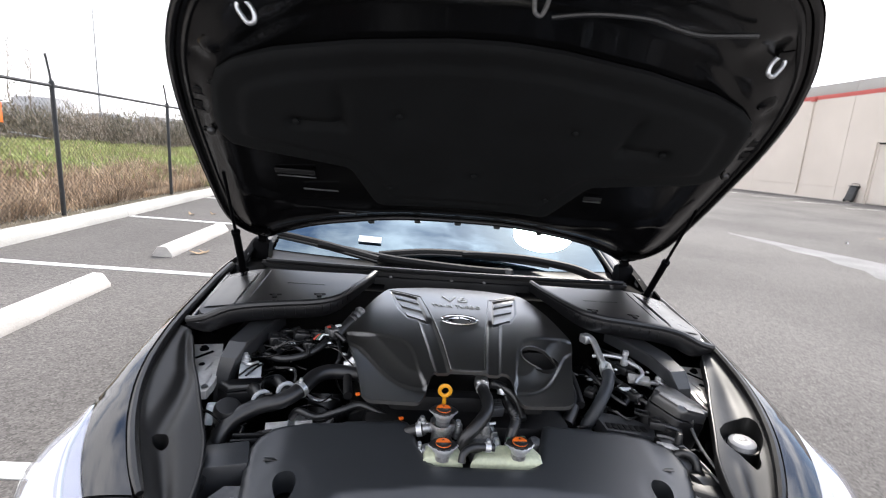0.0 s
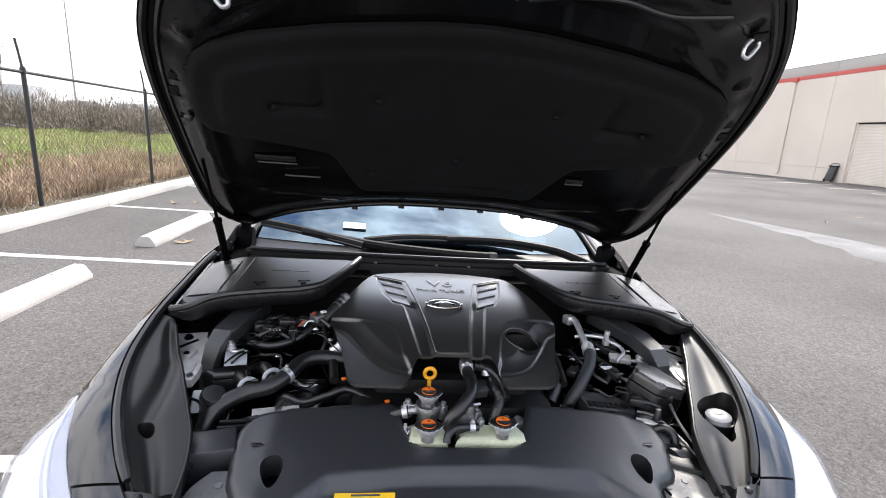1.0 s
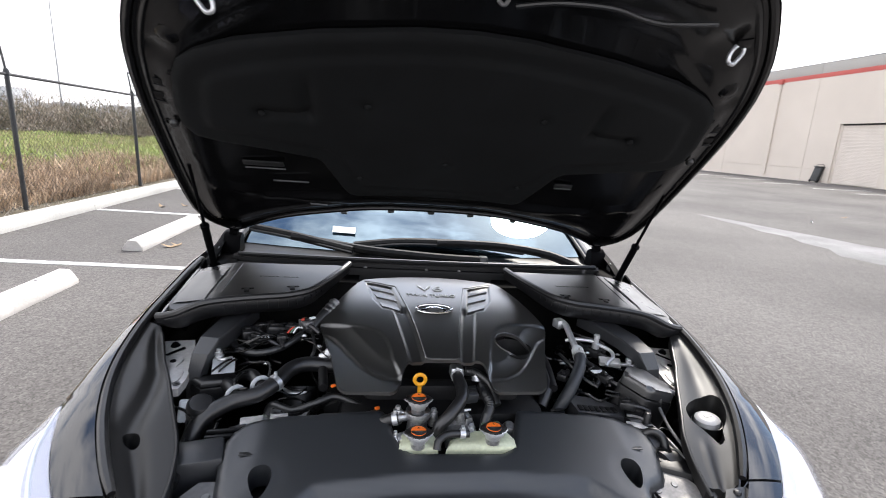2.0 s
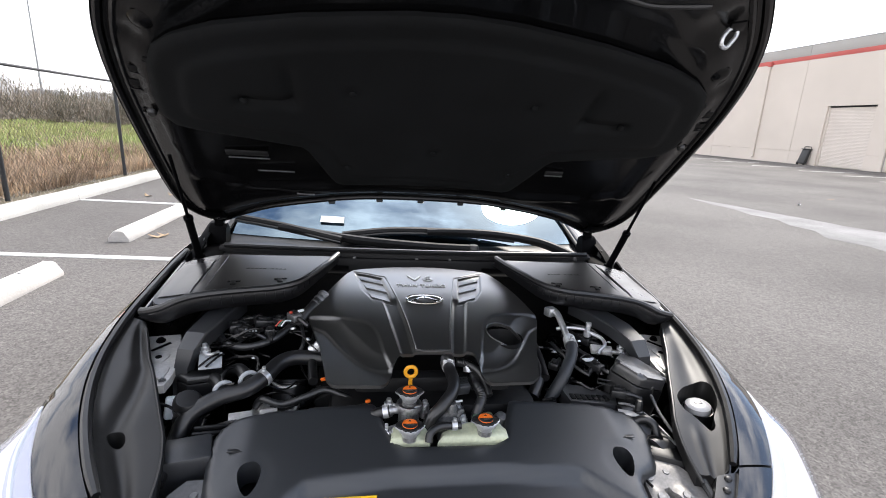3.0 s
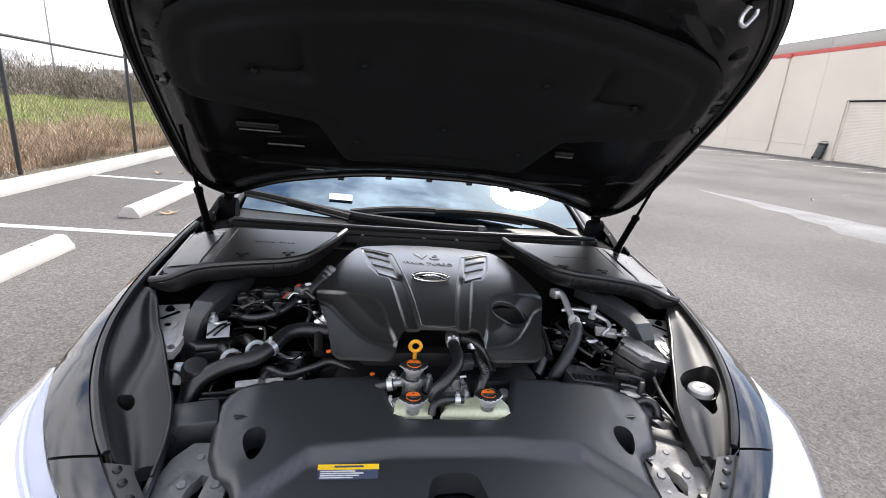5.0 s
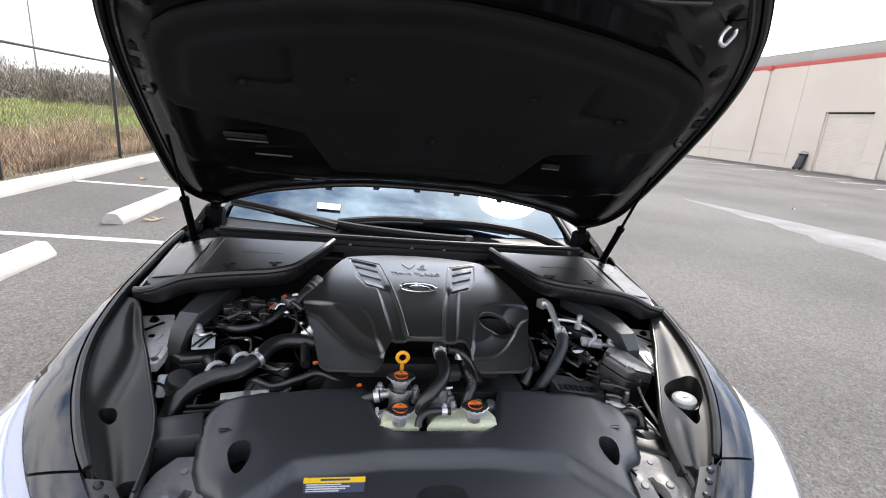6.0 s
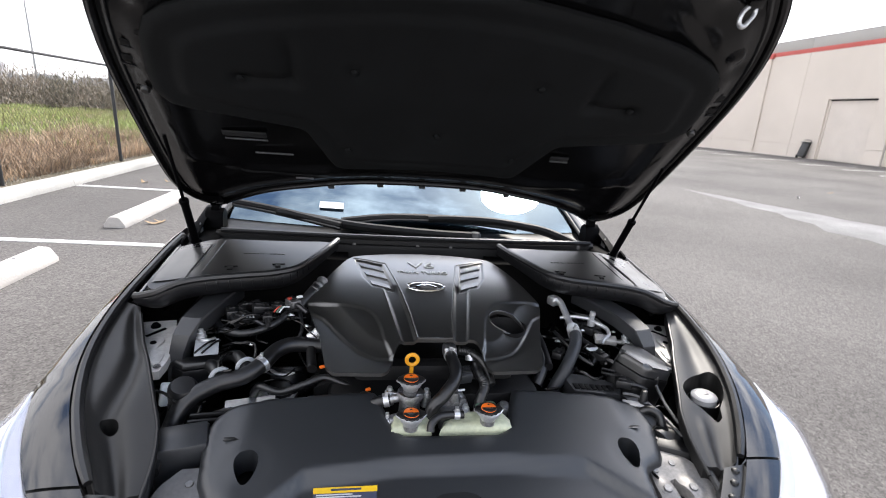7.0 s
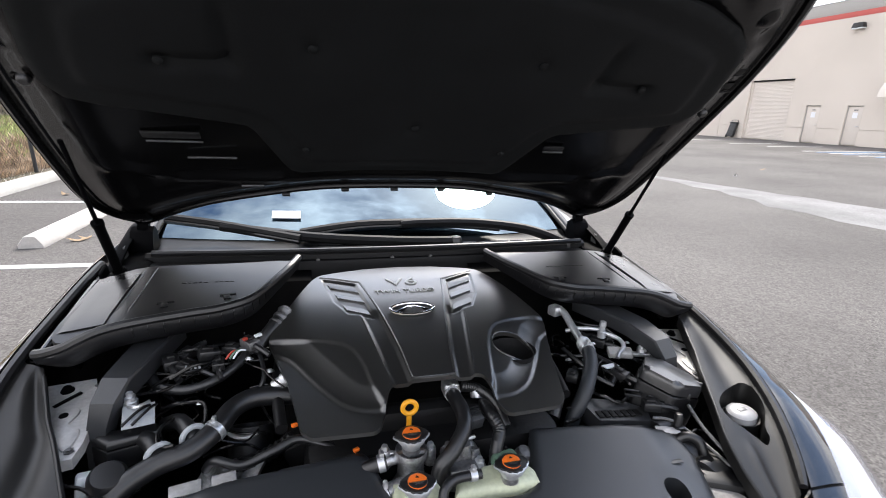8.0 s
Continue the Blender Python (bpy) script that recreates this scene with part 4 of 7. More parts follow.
def shrink(line, k):
    """The line drawn in by k."""
    out, m = [], len(line)
    for i in range(m):
        a, b = Vector(line[i - 1]), Vector(line[(i + 1) % m])
        d = (b - a).normalized()
        out.append((line[i][0] - d.y * k, line[i][1] + d.x * k))
    return out


def border_rows(profile):
    """Stepped hems that follow the bonnet's rim: inset and depth pairs."""
    return [[hood(u, v, w) for u, v in shrink(hood_line, d)] for d, w in profile]


rim_rows = border_rows([(0.002, 0.002), (0.004, 0.013), (0.010, 0.016), (0.017, 0.014), (0.020, 0.007), (0.027, 0.006), (0.030, 0.012), (0.036, 0.015), (0.042, 0.013)])
rim_bm = grid([r + r[:1] for r in rim_rows])
bmesh.ops.remove_doubles(rim_bm, verts=rim_bm.verts[:], dist=1e-5)
part("rim_flange", rim_bm, PAINT_IN, bonnet, "black folded rim flange", smooth=30)
inner_line = shrink(hood_line, 0.041)


def frame_w(u, v):
    """Relief of the bonnet's inner frame: a broad border, a channel, and ribs pressed across the corners."""
    a = abs(u)
    d = edge_gap((u, v), hood_line)
    w = 0.013 + 0.015 * ss(0.042, 0.088, d) - 0.010 * ss(0.105, 0.150, d)
    # two ribs side by side across the front corners
    s = (a - 0.49) * 0.52 + (v - 0.825) * 0.854
    f = ss(0.38, 0.45, a) * ss(0.61, 0.54, a)
    w += (0.010 * math.exp(-((s - 0.004) / 0.013) ** 2) + 0.008 * math.exp(-((s - 0.040) / 0.013) ** 2)) * f
    # dished seat round the catch loops
    q = ((a - 0.53) / 0.055) ** 2 + ((v - 0.925) / 0.05) ** 2
    w -= 0.010 * math.exp(-q * q)
    # dents along the side border
    for cu, cv, r, k in ((0.690, 0.62, 0.016, -0.004), (0.645, 0.76, 0.022, -0.006)):
        q = ((a - cu) ** 2 + (v - cv) ** 2) / (r * r)
        w += k * math.exp(-q * q)
    # a long groove along the front border
    w += 0.006 * math.exp(-((v - 0.985 + 0.12 * (u / 0.6) ** 2) / 0.012) ** 2) * ss(0.46, 0.40, a)
    # a shallow rib behind the felt and the slanting rib of the rear corner
    w += 0.008 * math.exp(-((v - 0.175) / 0.012) ** 4) * ss(0.56, 0.52, a) * ss(0.28, 0.32, a)
    s = (v - 0.22) - 0.55 * (a - 0.62)
    w += 0.008 * math.exp(-(s / 0.016) ** 4) * ss(0.56, 0.60, a) * ss(0.69, 0.66, a)
    return w


part("inner_frame", panel(inner_line, lambda u, v: hood(u, v, frame_w(u, v)), 0.013, drop=tuple(-0.4 * Vector(down))), PAINT_IN, bonnet, "gloss black inner frame with pressed ribs", smooth=50)
pad_half = [(0, 0.224), (0.20, 0.217), (0.255, 0.213), (0.277, 0.222), (0.292, 0.25), (0.345, 0.388), (0.36, 0.406), (0.471, 0.436), (0.60, 0.470), (0.648, 0.492), (0.668, 0.535), (0.664, 0.60), (0.640, 0.70), (0.617, 0.742), (0.575, 0.772), (0.488, 0.803), (0.32, 0.838), (0.115, 0.866), (0, 0.872)]
pad_line = pad_half + [(-u, v) for u, v in pad_half[-2:0:-1]]


def pad_w(u, v):
    d = edge_gap((u, v), pad_line)
    a = abs(u)
    w = 0.034 + 0.008 * ss(0.0, 0.012, d) + 0.007 * ss(0.056, 0.072, d)
    for cu, cv in ((0.0, 0.42), (0.24, 0.33), (0.22, 0.64), (0.47, 0.60)):
        q = ((a - cu) ** 2 + (v - cv) ** 2) / 0.02 ** 2
        w -= 0.007 * math.exp(-q)
    w -= 0.011 * math.exp(-((a - 0.36) / 0.014) ** 2) * ss(0.56, 0.60, v) * ss(0.74, 0.68, v)
    w -= 0.011 * math.exp(-((v - 0.60) / 0.014) ** 2) * ss(0.34, 0.37, a) * ss(0.50, 0.46, a)
    w += 0.004 * math.exp(-((v - 0.262) / 0.012) ** 2) * ss(0.26, 0.2, a)
    return w


pad = part("insulation_pad", panel(pad_line, lambda u, v: hood(u, v, pad_w(u, v)), 0.011, drop=tuple(-0.6 * Vector(down))), PAD, bonnet, "matt black felt lining")
for cu, cv in ((0.0, 0.42), (0.24, 0.33), (-0.24, 0.33), (0.22, 0.64), (-0.22, 0.64), (0.47, 0.60), (-0.47, 0.60)):
    m = Matrix.Translation(hood(cu, cv, 0.0465)) @ pose(0, 0, 0, 180 - 38, 0, 0)
    part("clip", lathe([(0, 0.003), (0.007, 0.002), (0.009, 0), (0.009, -0.004)], m, 14), PAD, pad)


def hood_plate(name, u, v, w, su, sv, sw, material, parent, label="", turn=0.0):
    m = Matrix.Translation(hood(u, v, w)) @ pose(0, 0, 0, 180 - 38, 0, 0) @ pose(0, 0, 0, 0, 0, turn)
    return part(name, box((su, sv, sw), m, min(su, sv, sw) * 0.3), material, parent, label)


# slots in the frame's rear corners, with bright folded lips
for u, v, su, sv in ((-0.512, 0.364, 0.112, 0.020), (0.389, 0.340, 0.058, 0.014)):
    hood_plate("slot_clip", u, v, 0.024, su, sv, 0.005, ZINC_DARK, bonnet, "dark grey metal slot")
for u, v, su, sv in ((-0.508, 0.348, 0.110, 0.004), (-0.447, 0.281, 0.104, 0.005), (-0.377, 0.146, 0.054, 0.006), (0.389, 0.331, 0.058, 0.005)):
    hood_plate("slot_lip", u, v, 0.030, su, sv, 0.004, ZINC, bonnet, "bright folded slot lip")
for sgn in (1, -1):
    ku, kv = (0.538, 0.916) if sgn > 0 else (0.513, 0.902)
    c, long, short = hood(ku * sgn, kv, 0.036), Vector((0.60 * sgn, 0.10, 0.79)), Vector((0.79 * sgn, 0.10, -0.60))
    ring_pts = [c + (long * a + short * b) * 0.62 for a, b in ((-0.038, 0.004), (-0.030, 0.016), (-0.004, 0.019), (0.022, 0.018), (0.036, 0.006), (0.034, -0.008), (0.010, -0.018), (-0.018, -0.017), (-0.036, -0.006))]
    st = part("striker", tube(ring_pts, 0.0046, 10, 4, closed=True), STEEL, bonnet, "bright steel catch loop")
    hood_plate("base_plate", (ku + 0.010) * sgn, kv + 0.016, 0.018, 0.030, 0.024, 0.006, PAINT_IN, st, turn=20 * sgn)
    part("bump_stop", lathe([(0, 0.010), (0.007, 0.010), (0.010, 0.007), (0.011, 0)], Matrix.Translation(hood(0.688 * sgn, 0.535, 0.028)) @ pose(0, 0, 0, 142), 14), RUBBER, bonnet, "black rubber stop")
part("latch_hook", tube([hood(0.012, 0.990, 0.028), hood(0.016, 0.974, 0.044), hood(0.028, 0.970, 0.048), hood(0.034, 0.985, 0.040), hood(0.036, 1.00, 0.030)], 0.0045, 8, 5), ZINC, bonnet, "small steel safety hook")
part("washer_hose", tube([hood(u, v, 0.045) for u, v in ((0.05, 0.966), (0.125, 0.986), (0.224, 0.991), (0.293, 0.976), (0.346, 0.972), (0.438, 0.990))], 0.005, 8, 6), RUBBER, bonnet, "thin black washer hose")
for u, v in ((-0.14, 0.094), (0.14, 0.094), (-0.30, 0.074), (0.30, 0.074), (0.0, 0.096)):
    hood_plate("rear_buffer", u, v, 0.014, 0.022, 0.012, 0.012, RUBBER, bonnet)


for sgn in (1, -1):
    for u, v, su, sv in ((0.676, 0.663, 0.030, 0.016), (0.690, 0.611, 0.038, 0.020), (0.640, 0.700, 0.014, 0.010)):
        # no hole is cut: a near-black plate paints the opening's shade
        hood_plate("opening_shade", u * sgn, v, frame_w(u, v) - 0.0004, su, sv, 0.002, VOID, bonnet, "near-black plate painted as the shade of a frame opening", turn=14 * sgn)
        hood_plate("opening_lip", (u + 0.004) * sgn, v - sv * 0.62, frame_w(u, v - sv * 0.62) - 0.0004, su * 0.95, 0.003, 0.003, PAINT_IN, bonnet, turn=14 * sgn)
    part("pressed_boss", lathe([(0, 0.009), (0.010, 0.008), (0.018, 0.003), (0.023, -0.002)], Matrix.Translation(hood(0.613 * sgn, 0.80, frame_w(0.613, 0.80))) @ pose(0, 0, 0, 142), 18), PAINT_IN, bonnet, "round pressed boss")
    part("ring", tube([hood((0.704 + 0.010 * math.cos(a)) * sgn, 0.524 + 0.007 * math.sin(a), frame_w(0.704, 0.524) + 0.001) for a in (2 * math.pi * k / 14 for k in range(14))], 0.0018, 6, 1, closed=True), PAINT_IN, bonnet)


def stay(sgn):
    e = root("gas_strut", "black gas strut holding the bonnet", "")
    e.parent = car
    a, b = Vector((0.716 * sgn, 1.936, 1.018)), hood(0.70 * sgn, 0.38, 0.045)
    mid = a.lerp(b, 0.44)
    part("cylinder", tube([a, mid], 0.0115, 12, 1, smooth_line=False), HINGE, e)
    part("rod", tube([mid, b], 0.005, 10, 1, smooth_line=False), HINGE, e, "thin black piston rod")
    part("collar", tube([mid - (b - a) * 0.012, mid + (b - a) * 0.012], 0.0135, 12, 1, smooth_line=False), HINGE, e)
    part("ball_joint", lathe([(0, 0.02), (0.014, 0.014), (0.018, 0), (0.014, -0.014), (0, -0.02)], Matrix.Translation(a), 14), HINGE, e)
    part("bracket", box((0.040, 0.062, 0.030), pose(0.727 * sgn, 1.905, 0.990, 6, 0, 6 * sgn), 0.009, 3), HINGE, e)
    part("bracket_ear", box((0.010, 0.044, 0.034), pose(0.742 * sgn, 1.918, 1.008, 20), 0.004), HINGE, e)
    part("bolt", lathe([(0, 0.010), (0.007, 0.010), (0.008, 0.003), (0.012, 0.002), (0.012, -0.003)], pose(0.724 * sgn, 1.888, 1.006), 6), PAINT_IN, e)


both(stay)


def hinge(sgn):
    """A black pressed hinge: a housing at the cowl's corner, a tapered neck up to the bonnet, and a curved plate along the wing."""
    m1 = hood(0.69 * sgn, -0.02, 0.022)
    line = spline([(0.704 * sgn, 2.125, 1.05), (0.703 * sgn, 2.112, 1.095), (0.698 * sgn, 2.104, 1.118), m1, hood(0.69 * sgn, 0.02, 0.026)], 5)
    rows = []
    for i, p in enumerate(line):
        s = i / (len(line) - 1)
        w, t = 0.014 + 0.016 * ss(0.35, 0.7, s), 0.012
        rows.append([p + Vector((a * w, b * t, 0)) for a, b in ((1, 1), (1, -1), (-1, -1), (-1, 1), (1, 1))])
    e = part("bonnet_hinge", grid(rows), HINGE, car, "black bonnet hinge arm")
    # housing, wider at the foot, with a stepped inner face
    part("hinge_housing", prism([(2.085, 0.955), (2.078, 1.02), (2.082, 1.060), (2.092, 1.088), (2.112, 1.100), (2.135, 1.085), (2.145, 1.02), (2.145, 0.955)], 0.062, Matrix(((0, 0, sgn, 0.737 * sgn), (1, 0, 0, 0), (0, 1, 0, 0), (0, 0, 0, 1))), 0.008), HINGE, e)
    part("hinge_foot", box((0.085, 0.20, 0.040), pose(0.700 * sgn, 1.995, 0.985, 4), 0.012), HINGE, e)
    # curved plate along the wing, falling towards the strut's foot
    top = [(2.19, 1.092), (2.15, 1.088), (2.10, 1.074), (2.05, 1.060), (2.0, 1.042), (1.96, 1.024), (1.925, 1.006)]
    rows = [[Vector(((0.748 + dx) * sgn, y, z + dz)) for dx, dz in ((-0.022, 0.0), (-0.006, 0.003), (0.004, 0.0), (0.006, -0.03), (0.006, -0.11), (-0.004, -0.11), (-0.006, -0.012), (-0.022, -0.008), (-0.022, 0.0))] for _, y, z in spline([(0, *q) for q in top], 3)]
    part("wing_plate", grid(rows), HINGE, e, "black pressed plate along the wing's rear corner")
    part("clip", box((0.004, 0.030, 0.040), pose(0.734 * sgn, 2.045, 1.020), 0.003), GREY_PAINT, e, "dull grey clip plate")
    part("bolt", lathe([(0, 0.010), (0.009, 0.010), (0.010, 0)], Matrix.Translation(m1 - Vector((0.005 * sgn, 0, 0))) @ pose(0, 0, 0, 0, -90 * sgn, 0), 6), PAINT_IN, e)


both(hinge)

# ---------------------------------------------------------------- windscreen and cowl
def glass_pt(x, s):
    return Vector((x, 2.085 + 0.86 * s + 0.10 * (x / 0.7) ** 2 * (1 - 0.4 * s) * 1.0, 1.048 + 0.335 * (s ** 0.93 if s > 0 else s)))


rows = [[glass_pt((0.69 - 0.11 * s) * (i / 6 - 1), s) for i in range(13)] for s in (k / 8 for k in range(9))]
shield = part("windscreen", thicken(grid(rows), 0.005), GLASS, car, "tinted windscreen")
shield.visible_shadow = False
part("sticker", thicken(grid([[glass_pt(x, s) + Vector((0, -0.004, 0.006)) for x in (-0.36, -0.315, -0.27)] for s in (0.115, 0.16)]), 0.001), PAPER, shield, "small white paper sticker")
part("wiper_blackout", grid([[glass_pt((0.69 - 0.11 * s) * (i / 6 - 1), s) + Vector((0, 0.012, -0.006)) for i in range(13)] for s in (-0.02, 0.01, 0.035)]), PLASTIC_DULL, shield, "black edge band")
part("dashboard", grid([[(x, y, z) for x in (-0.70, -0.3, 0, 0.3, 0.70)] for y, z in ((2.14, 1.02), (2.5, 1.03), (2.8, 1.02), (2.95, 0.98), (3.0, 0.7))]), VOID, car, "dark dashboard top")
part("mirror_pod", box((0.24, 0.05, 0.07), pose(0.0, 2.86, 1.29), 0.02), PLASTIC_DULL, car)
for sgn in (1, -1):
    part("head_restraint", box((0.26, 0.1, 0.2), pose(0.36 * sgn, 3.55, 1.05), 0.04, 3), PLASTIC_DULL, car, "dark seat head restraint")
    part("seat_back", box((0.48, 0.14, 0.6), pose(0.36 * sgn, 3.58, 0.45), 0.05, 3), PLASTIC_DULL, car)
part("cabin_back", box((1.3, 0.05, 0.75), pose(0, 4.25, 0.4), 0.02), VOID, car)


def pillar(sgn):
    part("windscreen_pillar", flip(tube([glass_pt(0.705 - 0.115 * s, s) + Vector((0.006, 0, 0.0)) for s in (-0.03, 0.2, 0.5, 0.8, 1.0)], 0.022, 10, 4), sgn), PAINT, car)
    part("pillar_trim", flip(tube([glass_pt(0.692 - 0.11 * s, s) + Vector((0, -0.004, 0.008)) for s in (-0.03, 0.2, 0.5)], 0.007, 8, 4), sgn), PLASTIC_DULL, car, "black trim at the windscreen's foot")


both(pillar)
cow = []
for i in range(25):
    x = -0.68 + 1.36 * i / 24
    b = 0.09 * (x / 0.7) ** 2
    sag = 0.006 * math.sin(x * 9)
    cow.append([Vector(p) for p in ((x, 1.985 + b * 0.35, 0.99), (x, 1.985 + b * 0.35, 1.034), (x, 1.992 + b * 0.4, 1.042), (x, 2.012 + b * 0.5, 1.036), (x, 2.04 + b * 0.7, 1.024 + sag), (x, 2.075 + b * 0.9, 1.032 + sag), (x, 2.10 + b, 1.047), (x, 2.11 + b, 1.03))])
cowl = part("cowl_panel", grid(cow), PLASTIC_DULL, car, "black moulded cowl panel")
part("cowl_seal", tube([(x, 1.984 + 0.09 * (x / 0.7) ** 2 * 0.35, 1.046) for x in (-0.66, -0.5, -0.3, 0, 0.3, 0.5, 0.66)], 0.0085, 8, 4), RUBBER, cowl, "black rubber bulb seal")
for x in (-0.22, 0.0, 0.12, 0.34):
    part("clip", lathe([(0, 0.004), (0.006, 0.003), (0.007, 0)], pose(x, 1.983, 1.018, 90), 10), ZINC, cowl)
for i in range(9):
    part("louvre", box((0.05, 0.012, 0.006), pose(0.10 + 0.058 * i, 2.062, 1.033, 12), 0.002), PLASTIC, cowl)


def wiper(name, arm, blade):
    w = root(name, "black windscreen wiper", "")
    w.parent = car
    part("arm", tube(arm, lambda s: 0.019 - 0.006 * s, 8, 8), VOID, w)
    part("blade", tube(blade, 0.015, 6, 8), RUBBER, w)
    part("pivot_cap", lathe([(0, 0.02), (0.016, 0.018), (0.022, 0.006), (0.023, -0.02)], pose(*arm[0]), 16), PLASTIC, w)
    part("spoiler", tube([Vector(p) + Vector((0, -0.008, 0.008)) for p in blade], 0.011, 6, 8), VOID, w)


wiper("wiper", [(0.615, 2.03, 1.030), (0.56, 2.062, 1.052), (0.47, 2.098, 1.074), (0.30, 2.115, 1.092), (0.13, 2.12, 1.094), (0.05, 2.12, 1.090)], [(-0.27, 2.105, 1.068), (-0.1, 2.13, 1.085), (0.08, 2.135, 1.088), (0.25, 2.13, 1.084), (0.40, 2.115, 1.074)])
wiper("wiper", [(0.22, 2.045, 1.045), (0.05, 2.055, 1.048), (-0.2, 2.07, 1.062), (-0.38, 2.10, 1.080), (-0.50, 2.12, 1.092)], [(-0.27, 2.065, 1.060), (-0.40, 2.105, 1.078), (-0.52, 2.14, 1.094), (-0.66, 2.175, 1.108)])
# ---------------------------------------------------------------- engine bay: tub, side trims, cowl covers
# tub walls and floor carry the bay's shade in their colour
tub = root("engine_bay_tub", "engine bay walls, the bay's shade in their near-black colour", "")
tub.parent = car
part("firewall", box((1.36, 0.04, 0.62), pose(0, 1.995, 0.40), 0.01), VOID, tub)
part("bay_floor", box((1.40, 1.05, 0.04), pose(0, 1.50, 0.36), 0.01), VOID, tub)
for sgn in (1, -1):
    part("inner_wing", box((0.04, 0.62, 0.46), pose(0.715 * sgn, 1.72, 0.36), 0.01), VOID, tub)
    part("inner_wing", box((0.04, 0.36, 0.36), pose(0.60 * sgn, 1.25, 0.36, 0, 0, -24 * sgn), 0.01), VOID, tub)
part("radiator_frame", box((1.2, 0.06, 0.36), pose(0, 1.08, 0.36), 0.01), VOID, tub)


def side_trim(sgn):
    """The plastic trim between the wing's edge and the bay, dished, with a hole in it."""
    ysamp = [1.09 + 0.012 * i for i in range(42)]
    IN_Y, IN_X = [1.06, 1.11, 1.155, 1.22, 1.33, 1.40, 1.45, 1.57, 1.60], [0.545, 0.543, 0.544, 0.556, 0.610, 0.644, 0.672, 0.726, 0.738]

    def fn(a, y):
        g, i = gap(y) - 0.021, lerp_table(y, IN_Y, IN_X)
        x = g + (i - g) * a
        z = crest(y) - 0.008 - 0.006 * ss(0.0, 0.12, a) - 0.006 * a
        if sgn < 0:
            # a valley that crosses from the bay's side to the hole, and a flat lower floor
            c = lerp_table(y, [1.10, 1.25, 1.35, 1.43, 1.58], [0.42, 0.30, 0.62, 0.80, 0.66])
            z -= 0.014 * math.exp(-((a - c) / 0.17) ** 2) * ss(1.60, 1.50, y)
            z -= 0.007 * ss(0.22, 0.55, a) * ss(1.30, 1.18, y)
        else:
            # a shallow dish that widens towards the filler
            z -= 0.010 * math.exp(-((a - 0.45) / 0.28) ** 2) * ss(1.58, 1.40, y)
            z += 0.006 * math.exp(-((a - 0.62) / 0.10) ** 2) * ss(1.24, 1.18, y)
        return Vector((x * sgn + BODY_X, y, z))
    keyhole = [tuple(p[:2]) for p in spline([(a * 0.15, y, 0) for a, y in ((0.88, 1.306), (0.62, 1.338), (0.28, 1.350), (0.09, 1.332), (0.06, 1.290), (0.10, 1.262), (0.20, 1.238), (0.20, 1.214), (0.30, 1.205), (0.40, 1.222), (0.56, 1.244), (0.80, 1.268))], 3, True)]
    keyhole = [(max(0.05, u / 0.15), y) for u, y in keyhole]
    hole = ellipse(0.34, 1.237, 0.13, 0.018, 20) if sgn < 0 else keyhole
    out = [(0, 1.106), (0.5, 1.104), (1, 1.110), (1, 1.2), (1, 1.32), (1, 1.45), (1, 1.585), (0.5, 1.592), (0, 1.595), (0, 1.3)]
    # the sheet is laid out in shares across and metres along, scaled so that cells stay square
    k = 0.15
    sheet = panel([(a * k, y) for a, y in out], lambda u, v: fn(u / k, v), 0.008, holes=[[(a * k, y) for a, y in hole]], drop=(0, 0, -0.03), hole_drop=(0, 0, -0.05))
    trim = part("side_trim", sheet, TRIM, car, "satin black plastic trim panel")
    # rounded lip along the wing and the bay side
    part("edge_seal", tube([(sgn * (gap(y) - 0.014) + BODY_X, y, crest(y) - 0.004) for y in ysamp[2::3] + [1.65, 1.7, 1.8, 1.9, 2.0]], lambda s: 0.0105 * min(1.0, 0.7 + 6 * s), 8, 3), RUBBER, car, "black rubber edge seal")
    part("inner_lip", tube([fn(1, y) + Vector((0, 0, 0.001)) for y in ysamp[::3]], 0.0040, 8, 3), PLASTIC_DULL, trim)
    # near-black bowl added under the hole to paint its inner shade
    part("hole_shade", lathe([(0.0, -0.075), (0.07, -0.075), (0.085, -0.03)] if sgn > 0 else [(0.0, -0.06), (0.05, -0.06), (0.062, -0.02)], Matrix.Translation(fn(0.33, 1.28 if sgn > 0 else 1.237) + Vector((0, 0, -0.018))), 20), VOID, trim)
    if sgn > 0:
        c = Vector((0.664, 1.298, fn(0.45, 1.283).z - 0.011))
        m = Matrix.Translation(c) @ pose(0, 0, 0, 2, -6, 0)
        cap = part("washer_cap", lathe([(0, 0.004), (0.016, 0.0036), (0.025, 0.002), (0.030, -0.002), (0.031, -0.02)], m, 28), CAP_M, trim, "pale washer-fluid cap")
        part("cap_symbol", box((0.018, 0.010, 0.0016), m @ pose(0, 0, 0.0035), 0.0005), ZINC, cap)
        part("cap_neck", lathe([(0.034, -0.012), (0.037, -0.012), (0.037, -0.05)], m, 24), PLASTIC_DULL, cap)
    # bumper flange with its studs
    fl = part("bumper_flange", grid([[Vector((sgn * (gap(y) - d) + BODY_X, y, crest(y) - 0.006 - dz)) for d, dz in ((-0.002, 0.004), (0.008, 0), (0.03, 0.002), (0.05, 0.006), (0.056, 0.03))] for y in (0.96, 1.0, 1.04, 1.07, 1.098)]), PLASTIC, car, "black bumper flange")
